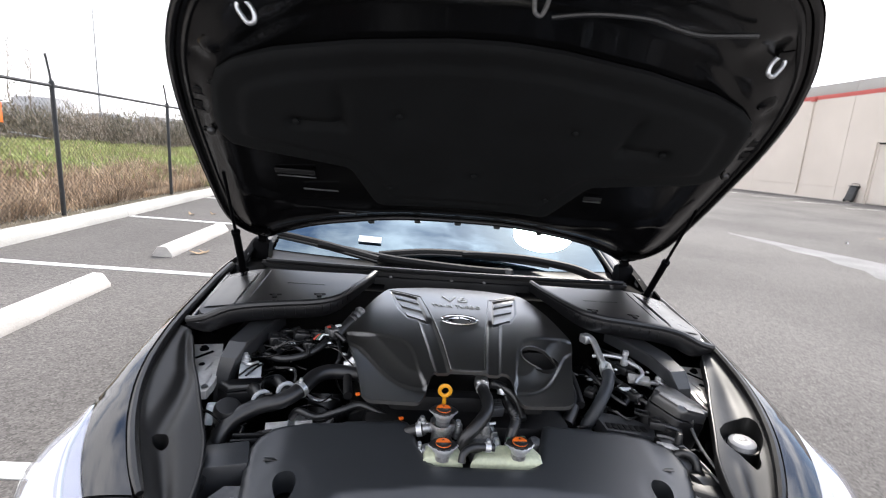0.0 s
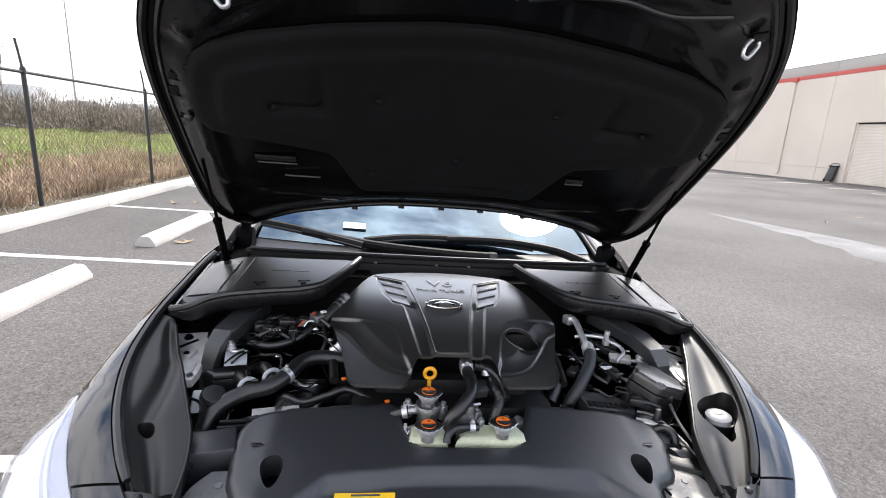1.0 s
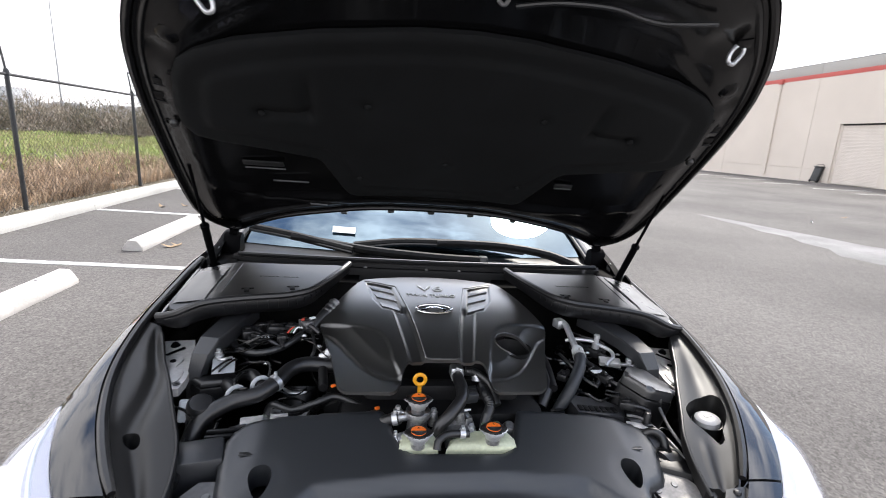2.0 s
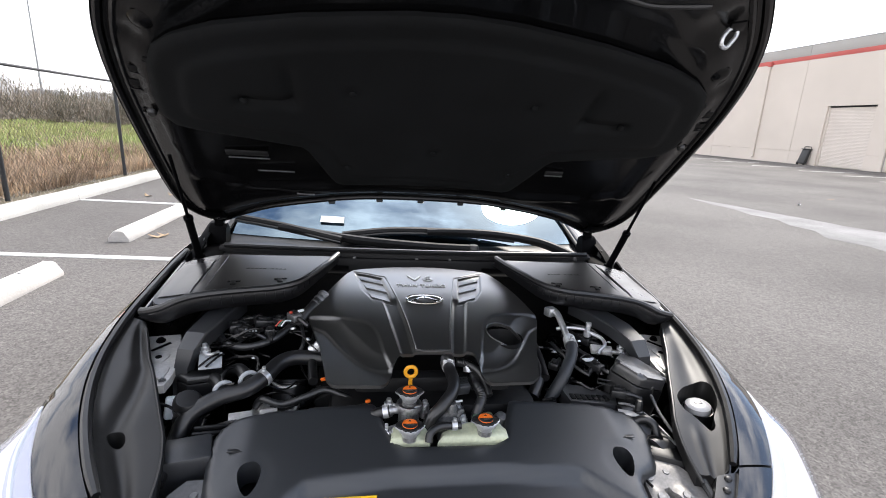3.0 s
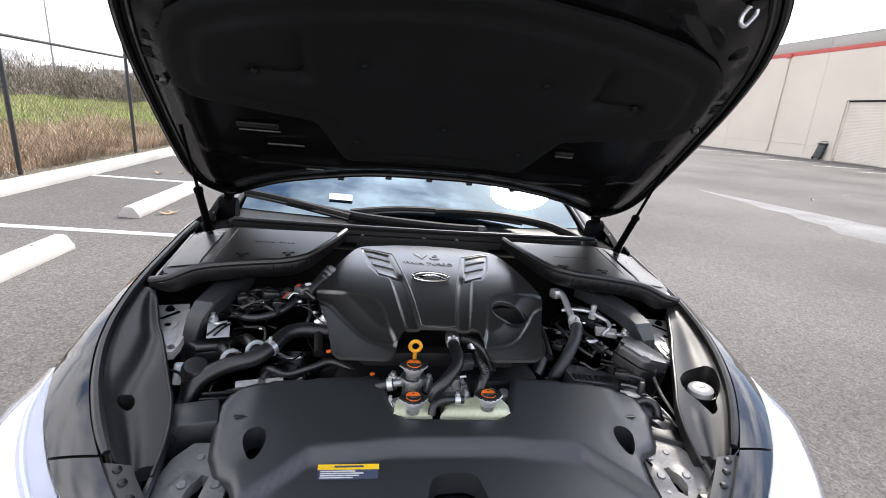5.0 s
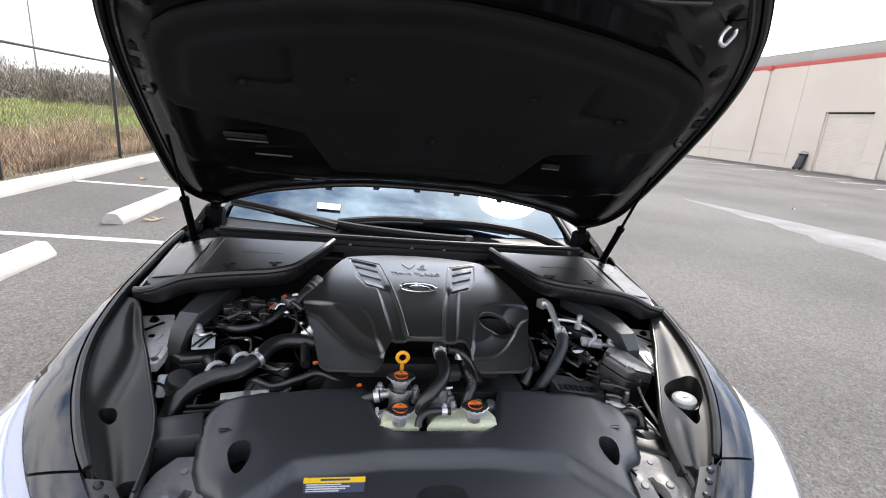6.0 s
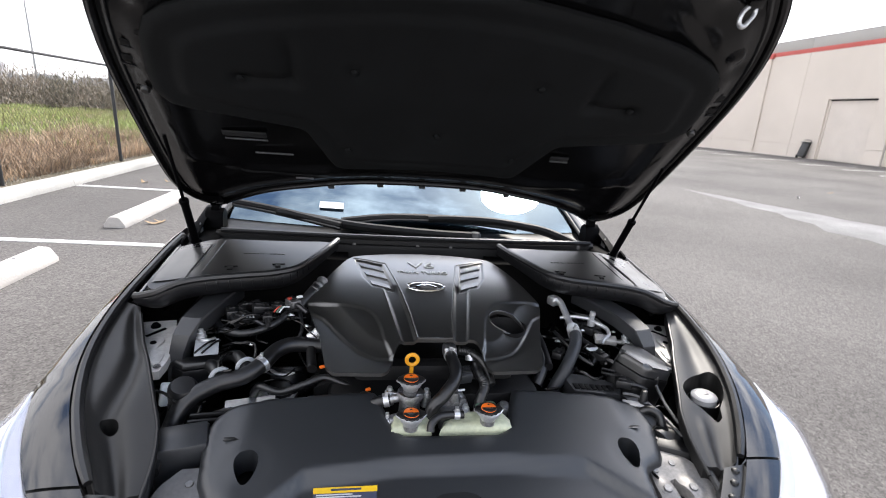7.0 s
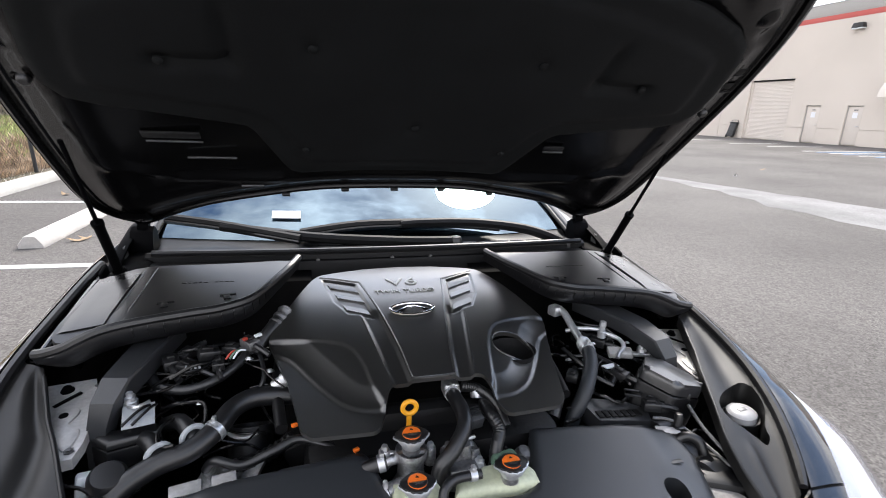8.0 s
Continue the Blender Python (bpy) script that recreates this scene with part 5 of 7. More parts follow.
    for y in (0.985, 1.012, 1.040, 1.066, 1.088):
        part("stud", lathe([(0, 0.003), (0.004, 0.0028), (0.007, 0.001), (0.0085, -0.003)], pose(sgn * (gap(y) - 0.024) + BODY_X, y, crest(y) - 0.005), 12), PLASTIC_DULL, fl)


both(side_trim)


def cowl_cover(sgn):
    out = [(0.635, 1.898), (0.45, 1.896), (0.30, 1.905), (0.276, 1.915), (0.313, 1.805), (0.346, 1.730), (0.377, 1.680), (0.428, 1.650), (0.53, 1.628), (0.63, 1.606), (0.705, 1.590), (0.735, 1.63), (0.728, 1.75), (0.708, 1.868), (0.675, 1.896)]
    line = [tuple(p[:2]) for p in spline([(*p, 0) for p in out], 3, True)]

    def fn(x, y):
        z = 1.050 - 0.105 * (1.98 - y) - 0.012 * ss(1.66, 1.55, y) - 0.016 * ss(0.60, 0.74, x)
        z += 0.004 * ss(0.28, 0.33, x)
        return Vector((x * sgn, y, z))
    c = part("cowl_cover", panel(line, fn, 0.02, drop=(0, 0, -0.02)), COWL, car, "satin black moulded cover beside the cowl")
    for i in range(10):
        if i != 4:
            part("moulded_text", box((0.0085 + 0.002 * math.sin(3 * i), 0.0055, 0.0010), Matrix.Translation(fn(0.425 + 0.0118 * i, 1.788)) @ pose(0, 0, 0, 10, 0, -3 * sgn), 0.0008), COWL, c, "raised moulded lettering bar")
    for dx in (0.0, 0.026):
        part("fold_line", tube([fn(0.612 + dx, y) + Vector((0, 0, -0.0004)) for y in (1.885, 1.85, 1.8, 1.7, 1.62)], 0.0018, 6, 4), PLASTIC, c)
    for x, y in ((0.425, 1.715), (0.548, 1.692)):
        # T-shaped slot as two near-black bars, its shade put into colour
        part("notch", box((0.034, 0.007, 0.003), Matrix.Translation(fn(x, y) + Vector((0, 0, -0.001))) @ pose(0, 0, 0, 6, 0, -12 * sgn), 0.0006), VOID, c, "near-black bar painted as the shade of an edge slot")
        part("notch", box((0.014, 0.020, 0.003), Matrix.Translation(fn(x, y - 0.012) + Vector((0, 0, -0.001))) @ pose(0, 0, 0, 6, 0, -12 * sgn), 0.0006), VOID, c)
    # painted ledge between the cover's fold and the wing
    part("wing_ledge", grid([[fn(x, y) + Vector((0, 0, 0.003 - 0.006 * ss(0.715, 0.74, x))) for x in (0.644, 0.66, 0.68, 0.70, 0.715, 0.738)] for y in (1.622, 1.66, 1.70, 1.75, 1.80, 1.84, 1.872)]), LEDGE, c, "satin black painted ledge beside the wing")
    # dark channel between the cover and the cowl panel
    part("cowl_channel", grid([[Vector((x * sgn, y, z)) for x in (0.24, 0.4, 0.55, 0.70)] for y, z in ((1.86, 1.0), (1.90, 0.985), (1.95, 0.985), (2.0, 1.0), (2.02, 1.012))]), HINGE, c, "black channel behind the cover")
    # upright rubber weatherstrip along the front of the cover
    strip_line = [(0.272, 1.912), (0.310, 1.803), (0.343, 1.725), (0.374, 1.673), (0.425, 1.643), (0.49, 1.630), (0.56, 1.616), (0.62, 1.601), (0.66, 1.590), (0.70, 1.582), (0.750, 1.588)]
    ln = spline([(*p, 0) for p in strip_line], 5)
    rows = []
    for p in ln:
        z = fn(min(p.x, 0.72), p.y).z + 0.012 - 0.022 * ss(0.64, 0.76, p.x)
        hgt = 0.018 + 0.020 * ss(0.27, 0.42, p.x) - 0.020 * ss(0.68, 0.77, p.x)
        rows.append([Vector((sgn * p.x, p.y + 0.010, z - 0.014)), Vector((sgn * p.x, p.y + 0.004, z)), Vector((sgn * p.x, p.y - 0.008, z - 0.002)), Vector((sgn * p.x, p.y - 0.012, z - hgt * 0.4)), Vector((sgn * p.x, p.y - 0.006, z - hgt)), Vector((sgn * p.x, p.y + 0.02, z - hgt - 0.02))])
    s = part("weatherstrip", grid(rows), RUBBER, car, "black rubber weatherstrip")
    for r in rows[10:34:2]:
        part("strip_rib", tube([r[2] + Vector((0, -0.002, -0.004)), r[3] + Vector((0, -0.003, 0)), r[4] + Vector((0, -0.002, 0))], 0.0012, 5, 1, smooth_line=False), RUBBER, s)
    part("bulb", tube([r[2] for r in rows[::3]] + [rows[-1][2]], 0.0095, 8, 3), RUBBER, s)
    part("drain_rail", tube([(sgn * x, y, crest(y) - 0.004) for x, y in ((0.751, 1.888), (0.750, 1.80), (0.748, 1.72), (0.748, 1.64), (0.746, 1.585))], 0.0095, 10, 4), PAINT, car, "round gloss black rail along the wing")
    part("rail", grid([[Vector((sgn * x, y, z)) for x, z in ((0.690, crest(y) - 0.045), (0.712, crest(y) - 0.030), (gap(y) - 0.016, crest(y) - 0.020), (gap(y) - 0.006, crest(y) - 0.012))] for y in (1.606, 1.65, 1.7, 1.8, 1.9, 1.98, 2.06)]), PAINT_IN, car, "black painted wing rail")


both(cowl_cover)

# ---------------------------------------------------------------- engine cover
def rounded(poly, r):
    """The outline with its corners cut round by r."""
    out, m = [], len(poly)
    for i in range(m):
        a, b, c = (Vector(poly[(i + k) % m]) for k in (-1, 0, 1))
        u, w = a - b, c - b
        p, q = b + u * min(0.45, r / u.length), b + w * min(0.45, r / w.length)
        out += [tuple(p.lerp(b, t).lerp(b.lerp(q, t), t)) for t in (0, 0.25, 0.5, 0.75, 1)]
    return out


EC = rounded([(-0.245, 1.314), (-0.136, 1.310), (-0.124, 1.320), (-0.098, 1.395), (-0.088, 1.404), (0, 1.404), (0.088, 1.404), (0.098, 1.395), (0.110, 1.325), (0.120, 1.312), (0.226, 1.316), (0.246, 1.336), (0.285, 1.47), (0.333, 1.612), (0.331, 1.630), (0.238, 1.828), (0.221, 1.852), (0.10, 1.888), (0, 1.898), (-0.10, 1.888), (-0.221, 1.852), (-0.238, 1.828), (-0.331, 1.630), (-0.333, 1.612), (-0.288, 1.47), (-0.262, 1.336)], 0.009)
UP_HALF = [(0.0, 1.335), (0.085, 1.340), (0.112, 1.356), (0.150, 1.360), (0.195, 1.391), (0.243, 1.462), (0.287, 1.538), (0.345, 1.615), (0.26, 1.84), (0.10, 1.91), (0, 1.92)]
UPPER = [tuple(p[:2]) for p in spline([(*p, 0) for p in UP_HALF + [(-x, y) for x, y in UP_HALF[-2:0:-1]]], 3, True)]
OUTER = ((0.205, 1.335), (0.265, 1.420), (0.312, 1.530))
POCKET = [tuple(p[:2]) for p in spline([(*p, 0) for p in ((0.338, 1.609), (0.291, 1.592), (0.207, 1.549), (0.166, 1.520), (0.143, 1.474), (0.130, 1.414), (0.118, 1.350), *OUTER)], 3, True)]
POCKET_FILLER = [tuple(p[:2]) for p in spline([(*p, 0) for p in ((0.338, 1.622), (0.252, 1.592), (0.177, 1.558), (0.143, 1.510), (0.122, 1.437), (0.112, 1.387), (0.106, 1.345), *OUTER)], 3, True)]
HOLE = (0.196, 1.492)
LOUVRE = [(0.206, 1.824), (0.121, 1.774), (0.093, 1.606), (0.150, 1.630), (0.181, 1.692)]
# the raised middle panel and the louvres lie a little beside the cover's middle
PANEL_X = -0.008


def sd(p, poly):
    """Distance to the outline, positive inside."""
    return edge_gap(p, poly) * (1 if inside(p, poly) else -1)


def panel_half(y):
    return lerp_table(y, [1.39, 1.50, 1.62, 1.79], [0.041, 0.056, 0.077, 0.112])


def ec_z(x, y):
    """Height of the engine cover: a domed body with sunk pockets and louvres, standing on two flat feet."""
    a, c = abs(x), abs(x - PANEL_X)
    p = (a, y)
    foot = 0.911 + 0.10 * (y - 1.31)
    mid = panel_half(y)
    out = lerp_table(y, [1.39, 1.47, 1.52, 1.60, 1.70], [0.078, 0.093, 0.102, 0.117, 0.135])
    z = 1.016 - 0.346 * (1.85 - y) ** 2
    # sides fall to the corners in an even curve
    z -= 0.95 * max(0.0, a - 0.07 - 0.25 * (y - 1.45)) ** 2
    # valley between the middle panel and the body, up to the louvres
    z -= 0.0065 * ss(mid + 0.001, mid + 0.010, c) * ss(out + 0.003, out - 0.005, c) * ss(1.64, 1.60, y)
    # sunk pocket with a sharp upper step, its floor running into the ridge at the foot
    s, e = sd(p, POCKET_FILLER if x > 0 else POCKET), sd(p, UPPER)
    dish = foot + 0.0022 + (z - 0.0034 - foot - 0.0022) * min(1.0, max(0.0, (e + 0.010) / 0.060))
    z += (min(z, dish) - z) * ss(-0.003, 0.005, s)
    # ridge from the corner down to the foot
    z += 0.0008 * math.exp(-((e - 0.006) / 0.005) ** 2) * ss(0.105, 0.14, a) * ss(1.64, 1.60, y)
    s = sd((c, y), LOUVRE)
    if s > -0.01:
        z -= 0.0055 * ss(-0.001, 0.003, s)
    k = ss(-0.003, 0.006, e)
    z = foot + (max(z, foot) - foot) * k
    return z


engine_cover = part("engine_cover", panel(EC, lambda x, y: Vector((x, y, ec_z(x, y))), 0.0036, holes=[ellipse(HOLE[0], HOLE[1], 0.050, 0.041, 32)], drop=(0, 0, -0.008), hole_drop=(0, 0, -0.010)), COVER, car, "satin black engine cover", smooth=60)
half_ridge = [(0.210, 1.836), (0.165, 1.812), (0.124, 1.789)] + [(panel_half(1.785 - 0.375 * k / 13), 1.785 - 0.375 * k / 13) for k in range(14)]
ridge = half_ridge + [(0.025, 1.407), (0, 1.407), (-0.025, 1.407)] + [(-x, y) for x, y in half_ridge[::-1]]
part("panel_ridge", tube([(x + PANEL_X, y, ec_z(x + PANEL_X, y) - 0.0003) for x, y in ridge], 0.0030, 8, 1, smooth_line=False), COVER, engine_cover, "thin raised outline of the middle panel")
for sgn in (1, -1):
    spine = [(lerp_table(y, [1.39, 1.47, 1.52, 1.60], [0.083, 0.098, 0.107, 0.121]), y) for y in (1.602, 1.57, 1.53, 1.49, 1.45, 1.415)]
    part("body_crease", tube([(x * sgn + PANEL_X, y, ec_z(x * sgn + PANEL_X, y) - 0.0012) for x, y in spine], lambda s: 0.0026 - 0.0012 * s, 8, 2), COVER, engine_cover)
part("filler_rim", tube([(q[0], q[1], ec_z(q[0], q[1]) - 0.0002) for q in ellipse(HOLE[0], HOLE[1], 0.050, 0.041, 36)], 0.0020, 8, 1, closed=True), COVER, engine_cover)
# the well's inner darkness is put into its near-black colour
part("filler_well", lathe([(0.0, -0.085), (0.036, -0.085), (0.044, -0.040), (0.053, -0.004)], Matrix.Translation((HOLE[0], HOLE[1], ec_z(HOLE[0], HOLE[1]) - 0.006)), 24), VOID, engine_cover, "oil filler well, its shade in the near-black colour")
for sgn in (1, -1):
    for k in range(3):
        q = []
        for t in (k / 3 + 0.03, (k + 1) / 3 - 0.055):
            q.append((Vector((0.125, 1.770)).lerp(Vector((0.098, 1.612)), t), Vector((0.199, 1.815)).lerp(Vector((0.150, 1.636)), t)))
        bm = bmesh.new()
        corner = []
        for (l, r), lift in zip(q, (-0.001, 0.0045)):
            for p in (l, r):
                x = p.x * sgn + PANEL_X
                corner.append(Vector((x, p.y, ec_z(x, p.y) + lift)))
        top = [bm.verts.new(p) for p in (corner[0], corner[1], corner[3], corner[2])]
        low = [bm.verts.new(p - Vector((0, 0, 0.008))) for p in (corner[0], corner[1], corner[3], corner[2])]
        bm.faces.new(top)
        bm.faces.new(low[::-1])
        for i in range(4):
            bm.faces.new((top[i], top[(i + 1) % 4], low[(i + 1) % 4], low[i]))
        bmesh.ops.bevel(bm, geom=bm.edges[:], offset=0.0010, segments=2, affect="EDGES")
        part("louvre_slat", bm, COVER, engine_cover)
badge = root("badge", "chrome oval badge", "")
badge.parent = engine_cover
bm_m = Matrix.Translation((-0.010, 1.622, ec_z(-0.01, 1.622) + 0.003)) @ pose(0, 0, 0, 8.5)
bm = tube([bm_m @ Vector((0.052 * math.cos(a), 0.025 * math.sin(a), 0.002)) for a in (2 * math.pi * k / 28 for k in range(28))], 0.0036, 8, 1, closed=True)
part("oval_ring", bm, CHROME, badge)
for sgn in (1, -1):
    bar = [(0.0015, -0.001), (0.0015, 0.012), (0.010, 0.010), (0.041, -0.012), (0.027, -0.018), (0.012, 0.003)]
    part("oval_bar", prism([(x * sgn, y) for x, y in (bar if sgn < 0 else bar[::-1])], 0.005, bm_m @ pose(0, 0, 0.005), 0.001), CHROME, badge)
part("badge_back", lathe([(0, 0.001), (0.048, 0.001), (0.050, -0.003)], bm_m, 28, squash=0.5), PLASTIC_DULL, badge)


def words(text, size, m, material, parent, label, name):
    """Raised lettering as a mesh."""
    cu = bpy.data.curves.new(name, "FONT")
    cu.body, cu.size, cu.extrude, cu.align_x, cu.align_y = text, size, 0.0012, "CENTER", "CENTER"
    tmp = new(name, cu)
    me = bpy.data.meshes.new_from_object(tmp)
    bpy.data.objects.remove(tmp)
    bpy.data.curves.remove(cu)
    me.transform(m)
    me.materials.clear()
    me.materials.append(material)
    ob = new(name, me)
    ob.parent = parent
    ob["label"] = label
    return ob


def on_cover(x, y, lift=0.0015):
    e = 0.006
    n = Vector((-(ec_z(x + e, y) - ec_z(x - e, y)) / (2 * e), -(ec_z(x, y + e) - ec_z(x, y - e)) / (2 * e), 1)).normalized()
    return Matrix.Translation((x, y, ec_z(x, y) + lift)) @ n.to_track_quat("Z", "Y").to_matrix().to_4x4()


words("V6", 0.060, on_cover(-0.008, 1.772) @ Matrix.Diagonal((1.25, 1, 1, 1)), LETTER, engine_cover, "raised pale grey V6 lettering", "lettering")
words("TWIN TURBO", 0.024, on_cover(-0.010, 1.716) @ Matrix.Diagonal((1.02, 1, 1, 1)), LETTER, engine_cover, "raised grey lettering", "lettering")

# ---------------------------------------------------------------- radiator cover
RC = [(-0.455, 0.93), (-0.405, 1.02), (-0.402, 1.045), (-0.420, 1.078), (-0.452, 1.10), (-0.474, 1.14), (-0.490, 1.235), (-0.488, 1.270), (-0.478, 1.298), (-0.455, 1.316), (-0.35, 1.330), (-0.165, 1.346), (-0.152, 1.342), (-0.143, 1.330), (-0.116, 1.252), (-0.106, 1.232), (-0.088, 1.222), (0.110, 1.217), (0.128, 1.225), (0.140, 1.245), (0.172, 1.330), (0.178, 1.342), (0.192, 1.345), (0.36, 1.328), (0.465, 1.310), (0.486, 1.298), (0.495, 1.272), (0.497, 1.235), (0.472, 1.157), (0.460, 1.140), (0.424, 1.124), (0.411, 1.108), (0.404, 1.06), (0.408, 1.03), (0.42, 0.93), (0.3, 0.90), (-0.3, 0.90)]
rc_line = [tuple(p) for p in resample(RC, 0.02)]


def rc_z(x, y):
    a = abs(x)
    z = 0.809 + 0.23 * (y - 1.157)
    line = 1.160 - 0.80 * max(0.0, a - 0.285) - 0.10 * max(0.0, a - 0.1)
    z -= 0.020 * ss(line + 0.002, line - 0.020, y)
    z -= 0.10 * max(0.0, 1.02 - y)
    z -= 0.012 * ss(0.40, 0.48, a)
    for s in (1, -1):
        q = math.sqrt(((x - 0.392 * s) / 0.05) ** 2 + ((y - 1.157) / 0.06) ** 2)
        z -= 0.001 * ss(0.95, 0.80, q)
    d = edge_gap((x, y), rc_line)
    return z - 0.010 * (1 - min(1, d / 0.012)) ** 2


def slot_shape(cx, cy, sgn):
    pts = [(0.0, 0.036), (0.018, 0.030), (0.024, 0.012), (0.016, -0.014), (0.002, -0.036), (-0.010, -0.034), (-0.019, -0.010), (-0.020, 0.014), (-0.013, 0.030)]
    return [tuple(p[:2]) for p in spline([(cx + x * sgn, cy + y, 0) for x, y in (pts if sgn > 0 else pts[::-1])], 3, True)]


latch_hole = [tuple(p[:2]) for p in spline([(x, y, 0) for x, y in ((-0.055, 0.96), (-0.051, 1.06), (-0.034, 1.094), (0.0, 1.101), (0.034, 1.099), (0.056, 1.075), (0.068, 0.96))], 4, True)]
rad = part("radiator_cover", panel(RC, lambda x, y: Vector((x, y, rc_z(x, y))), 0.010, holes=[slot_shape(-0.392, 1.157, -1), slot_shape(0.392, 1.157, 1), latch_hole], drop=(0, 0, -0.018), hole_drop=(0, 0, -0.05)), RAD_PLASTIC, car, "satin black moulded radiator cover", smooth=50)
for sgn in (1, -1):
    # near-black boxes added below the holes as painted shade
    part("slot_shade", box((0.07, 0.10, 0.02), pose(0.392 * sgn, 1.157, 0.735), 0.004), VOID, rad)
part("latch_shade", box((0.16, 0.14, 0.02), pose(0.004, 0.98, 0.70), 0.004), VOID, rad)
part("latch_lever", tube([(-0.045, 0.99, 0.735), (-0.02, 1.0, 0.745), (0.0, 0.985, 0.735)], 0.006, 8, 5), ZINC, rad, "steel latch lever")
lab = part("warning_label", prism([(-0.262, 1.0900), (-0.148, 1.0900), (-0.146, 1.1200), (-0.264, 1.1200)], 0.0015, None, 0), LABEL_B, rad, "warning label, yellow over dark blue")
for v in lab.data.vertices:
    v.co.z += rc_z(v.co.x, v.co.y) + 0.0028
bars = [((-0.264, 1.1095, -0.146, 1.1205), LABEL_Y), ((-0.258, 1.1050, -0.192, 1.1070), LABEL_W), ((-0.258, 1.1005, -0.176, 1.1025), LABEL_W), ((-0.258, 1.0960, -0.184, 1.0980), LABEL_W), ((-0.258, 1.0918, -0.196, 1.0936), LABEL_W), ((-0.232, 1.1132, -0.176, 1.1168), LABEL_B)]
for (x0, y0, x1, y1), mt in bars:
    b = part("print_bar", prism([(x0, y0), (x1, y0), (x1, y1), (x0, y1)], 0.0008, None, 0), mt, lab)
    for v in b.data.vertices:
        v.co.z += rc_z(v.co.x, v.co.y) + (0.0036 if mt is not LABEL_B else 0.0044)
for x in (-0.43, 0.43):
    part("moulded_mark", box((0.036, 0.010, 0.0016), pose(x, 1.222, rc_z(x, 1.222) - 0.0004), 0.0005), PLASTIC, rad)

# ---------------------------------------------------------------- coolant tank, thermostat housing, caps, dipstick
tank = part("coolant_tank", prism([(-0.118, 1.222), (-0.030, 1.222), (-0.024, 1.242), (-0.034, 1.268), (-0.110, 1.272)], 0.09, pose(-0.002, 0, 0.833) @ pose(0, 1.24, 0, 5) @ pose(0, -1.24, 0), 0.014, 5), TANK, car, "yellowed translucent coolant tank")
part("tank_lobe", prism([(-0.012, 1.222), (0.150, 1.222), (0.152, 1.25), (0.135, 1.285), (0.06, 1.280), (0.0, 1.250)], 0.09, pose(-0.002, 0, 0.833) @ pose(0, 1.24, 0, 5) @ pose(0, -1.24, 0), 0.014, 5), TANK, tank)


def rad_cap(x, y, z, tilt=6):
    m = pose(x, y, z, tilt) @ Matrix.Diagonal((0.82, 0.82, 0.82, 1))
    e = root("radiator_cap", "steel pressure cap with an orange top label", "")
    e.parent = car
    part("lower_flange", lathe([(0.021, -0.028), (0.024, -0.016), (0.029, -0.014), (0.031, -0.008), (0.030, -0.003)], m, 28), STEEL, e)
    out = []
    for k in range(48):
        a = 2 * math.pi * k / 48
        r = 0.0285 + 0.009 * abs(math.cos(a)) ** 10 + 0.0012 * math.cos(12 * a)
        out.append((r * math.cos(a), r * math.sin(a)))
    part("eared_plate", prism(out, 0.007, m @ pose(0, 0, 0.0025), 0.002), PLASTIC, e, "dark pressed cap with two ears")
    part("rim", tube([m @ Vector((x_ * 1.01, y_ * 1.01, -0.0035)) for x_, y_ in out], 0.0016, 6, 1, closed=True), STEEL, e)
    t = part("orange_top", lathe([(0, 0.0085), (0.014, 0.008), (0.0195, 0.006), (0.0205, 0.002)], m, 28), ORANGE, e, "orange printed disc")
    part("dark_half", prism([(0.0208 * math.cos(a), 0.0208 * math.sin(a)) for a in (math.pi * (1.09 + 0.82 * k / 16) for k in range(17))], 0.004, m @ pose(0, 0, 0.0092), 0.0006, 1), PLASTIC, t, "black lower half of the printed disc")
    part("warning_mark", prism([(-0.0040, 0.0045), (0.0040, 0.0045), (0, 0.0110)], 0.001, m @ pose(0, 0, 0.0090), 0), PLASTIC_DULL, t)
    for q in ((0, -0.0095, 0.022, 0.0012), (0, -0.0130, 0.016, 0.0012)):
        part("print_bar", box((q[2], q[3], 0.0008), m @ pose(q[0], q[1], 0.0090), 0), ZINC, t)
    part("neck", lathe([(0.020, -0.02), (0.020, -0.042)], m, 20), CAST, e)


rad_cap(-0.072, 1.308, 0.897, 0)
rad_cap(-0.076, 1.233, 0.860, 0)
rad_cap(0.093, 1.238, 0.865, 0)
house = root("thermostat_housing", "cast aluminium thermostat housing", "")
house.parent = car
part("tower", lathe([(0.036, -0.11), (0.034, -0.075), (0.025, -0.058), (0.0235, -0.024), (0.0285, -0.016), (0.0295, -0.006), (0.0285, 0.0)], pose(-0.072, 1.308, 0.868), 28), CAST, house)
part("base", lathe([(0, 0.012), (0.030, 0.010), (0.040, 0.0), (0.044, -0.03), (0.044, -0.07)], pose(-0.066, 1.292, 0.785, 6, 0, 0), 20), CAST, house)
part("elbow", tube([(-0.068, 1.298, 0.775), (-0.078, 1.286, 0.800), (-0.098, 1.276, 0.812), (-0.122, 1.270, 0.808)], 0.0185, 16, 6), CAST, house, "cast aluminium elbow")
part("side_pipe", tube([(-0.080, 1.312, 0.846), (-0.098, 1.309, 0.850), (-0.122, 1.306, 0.847)], 0.0095, 12, 4), CAST, house)
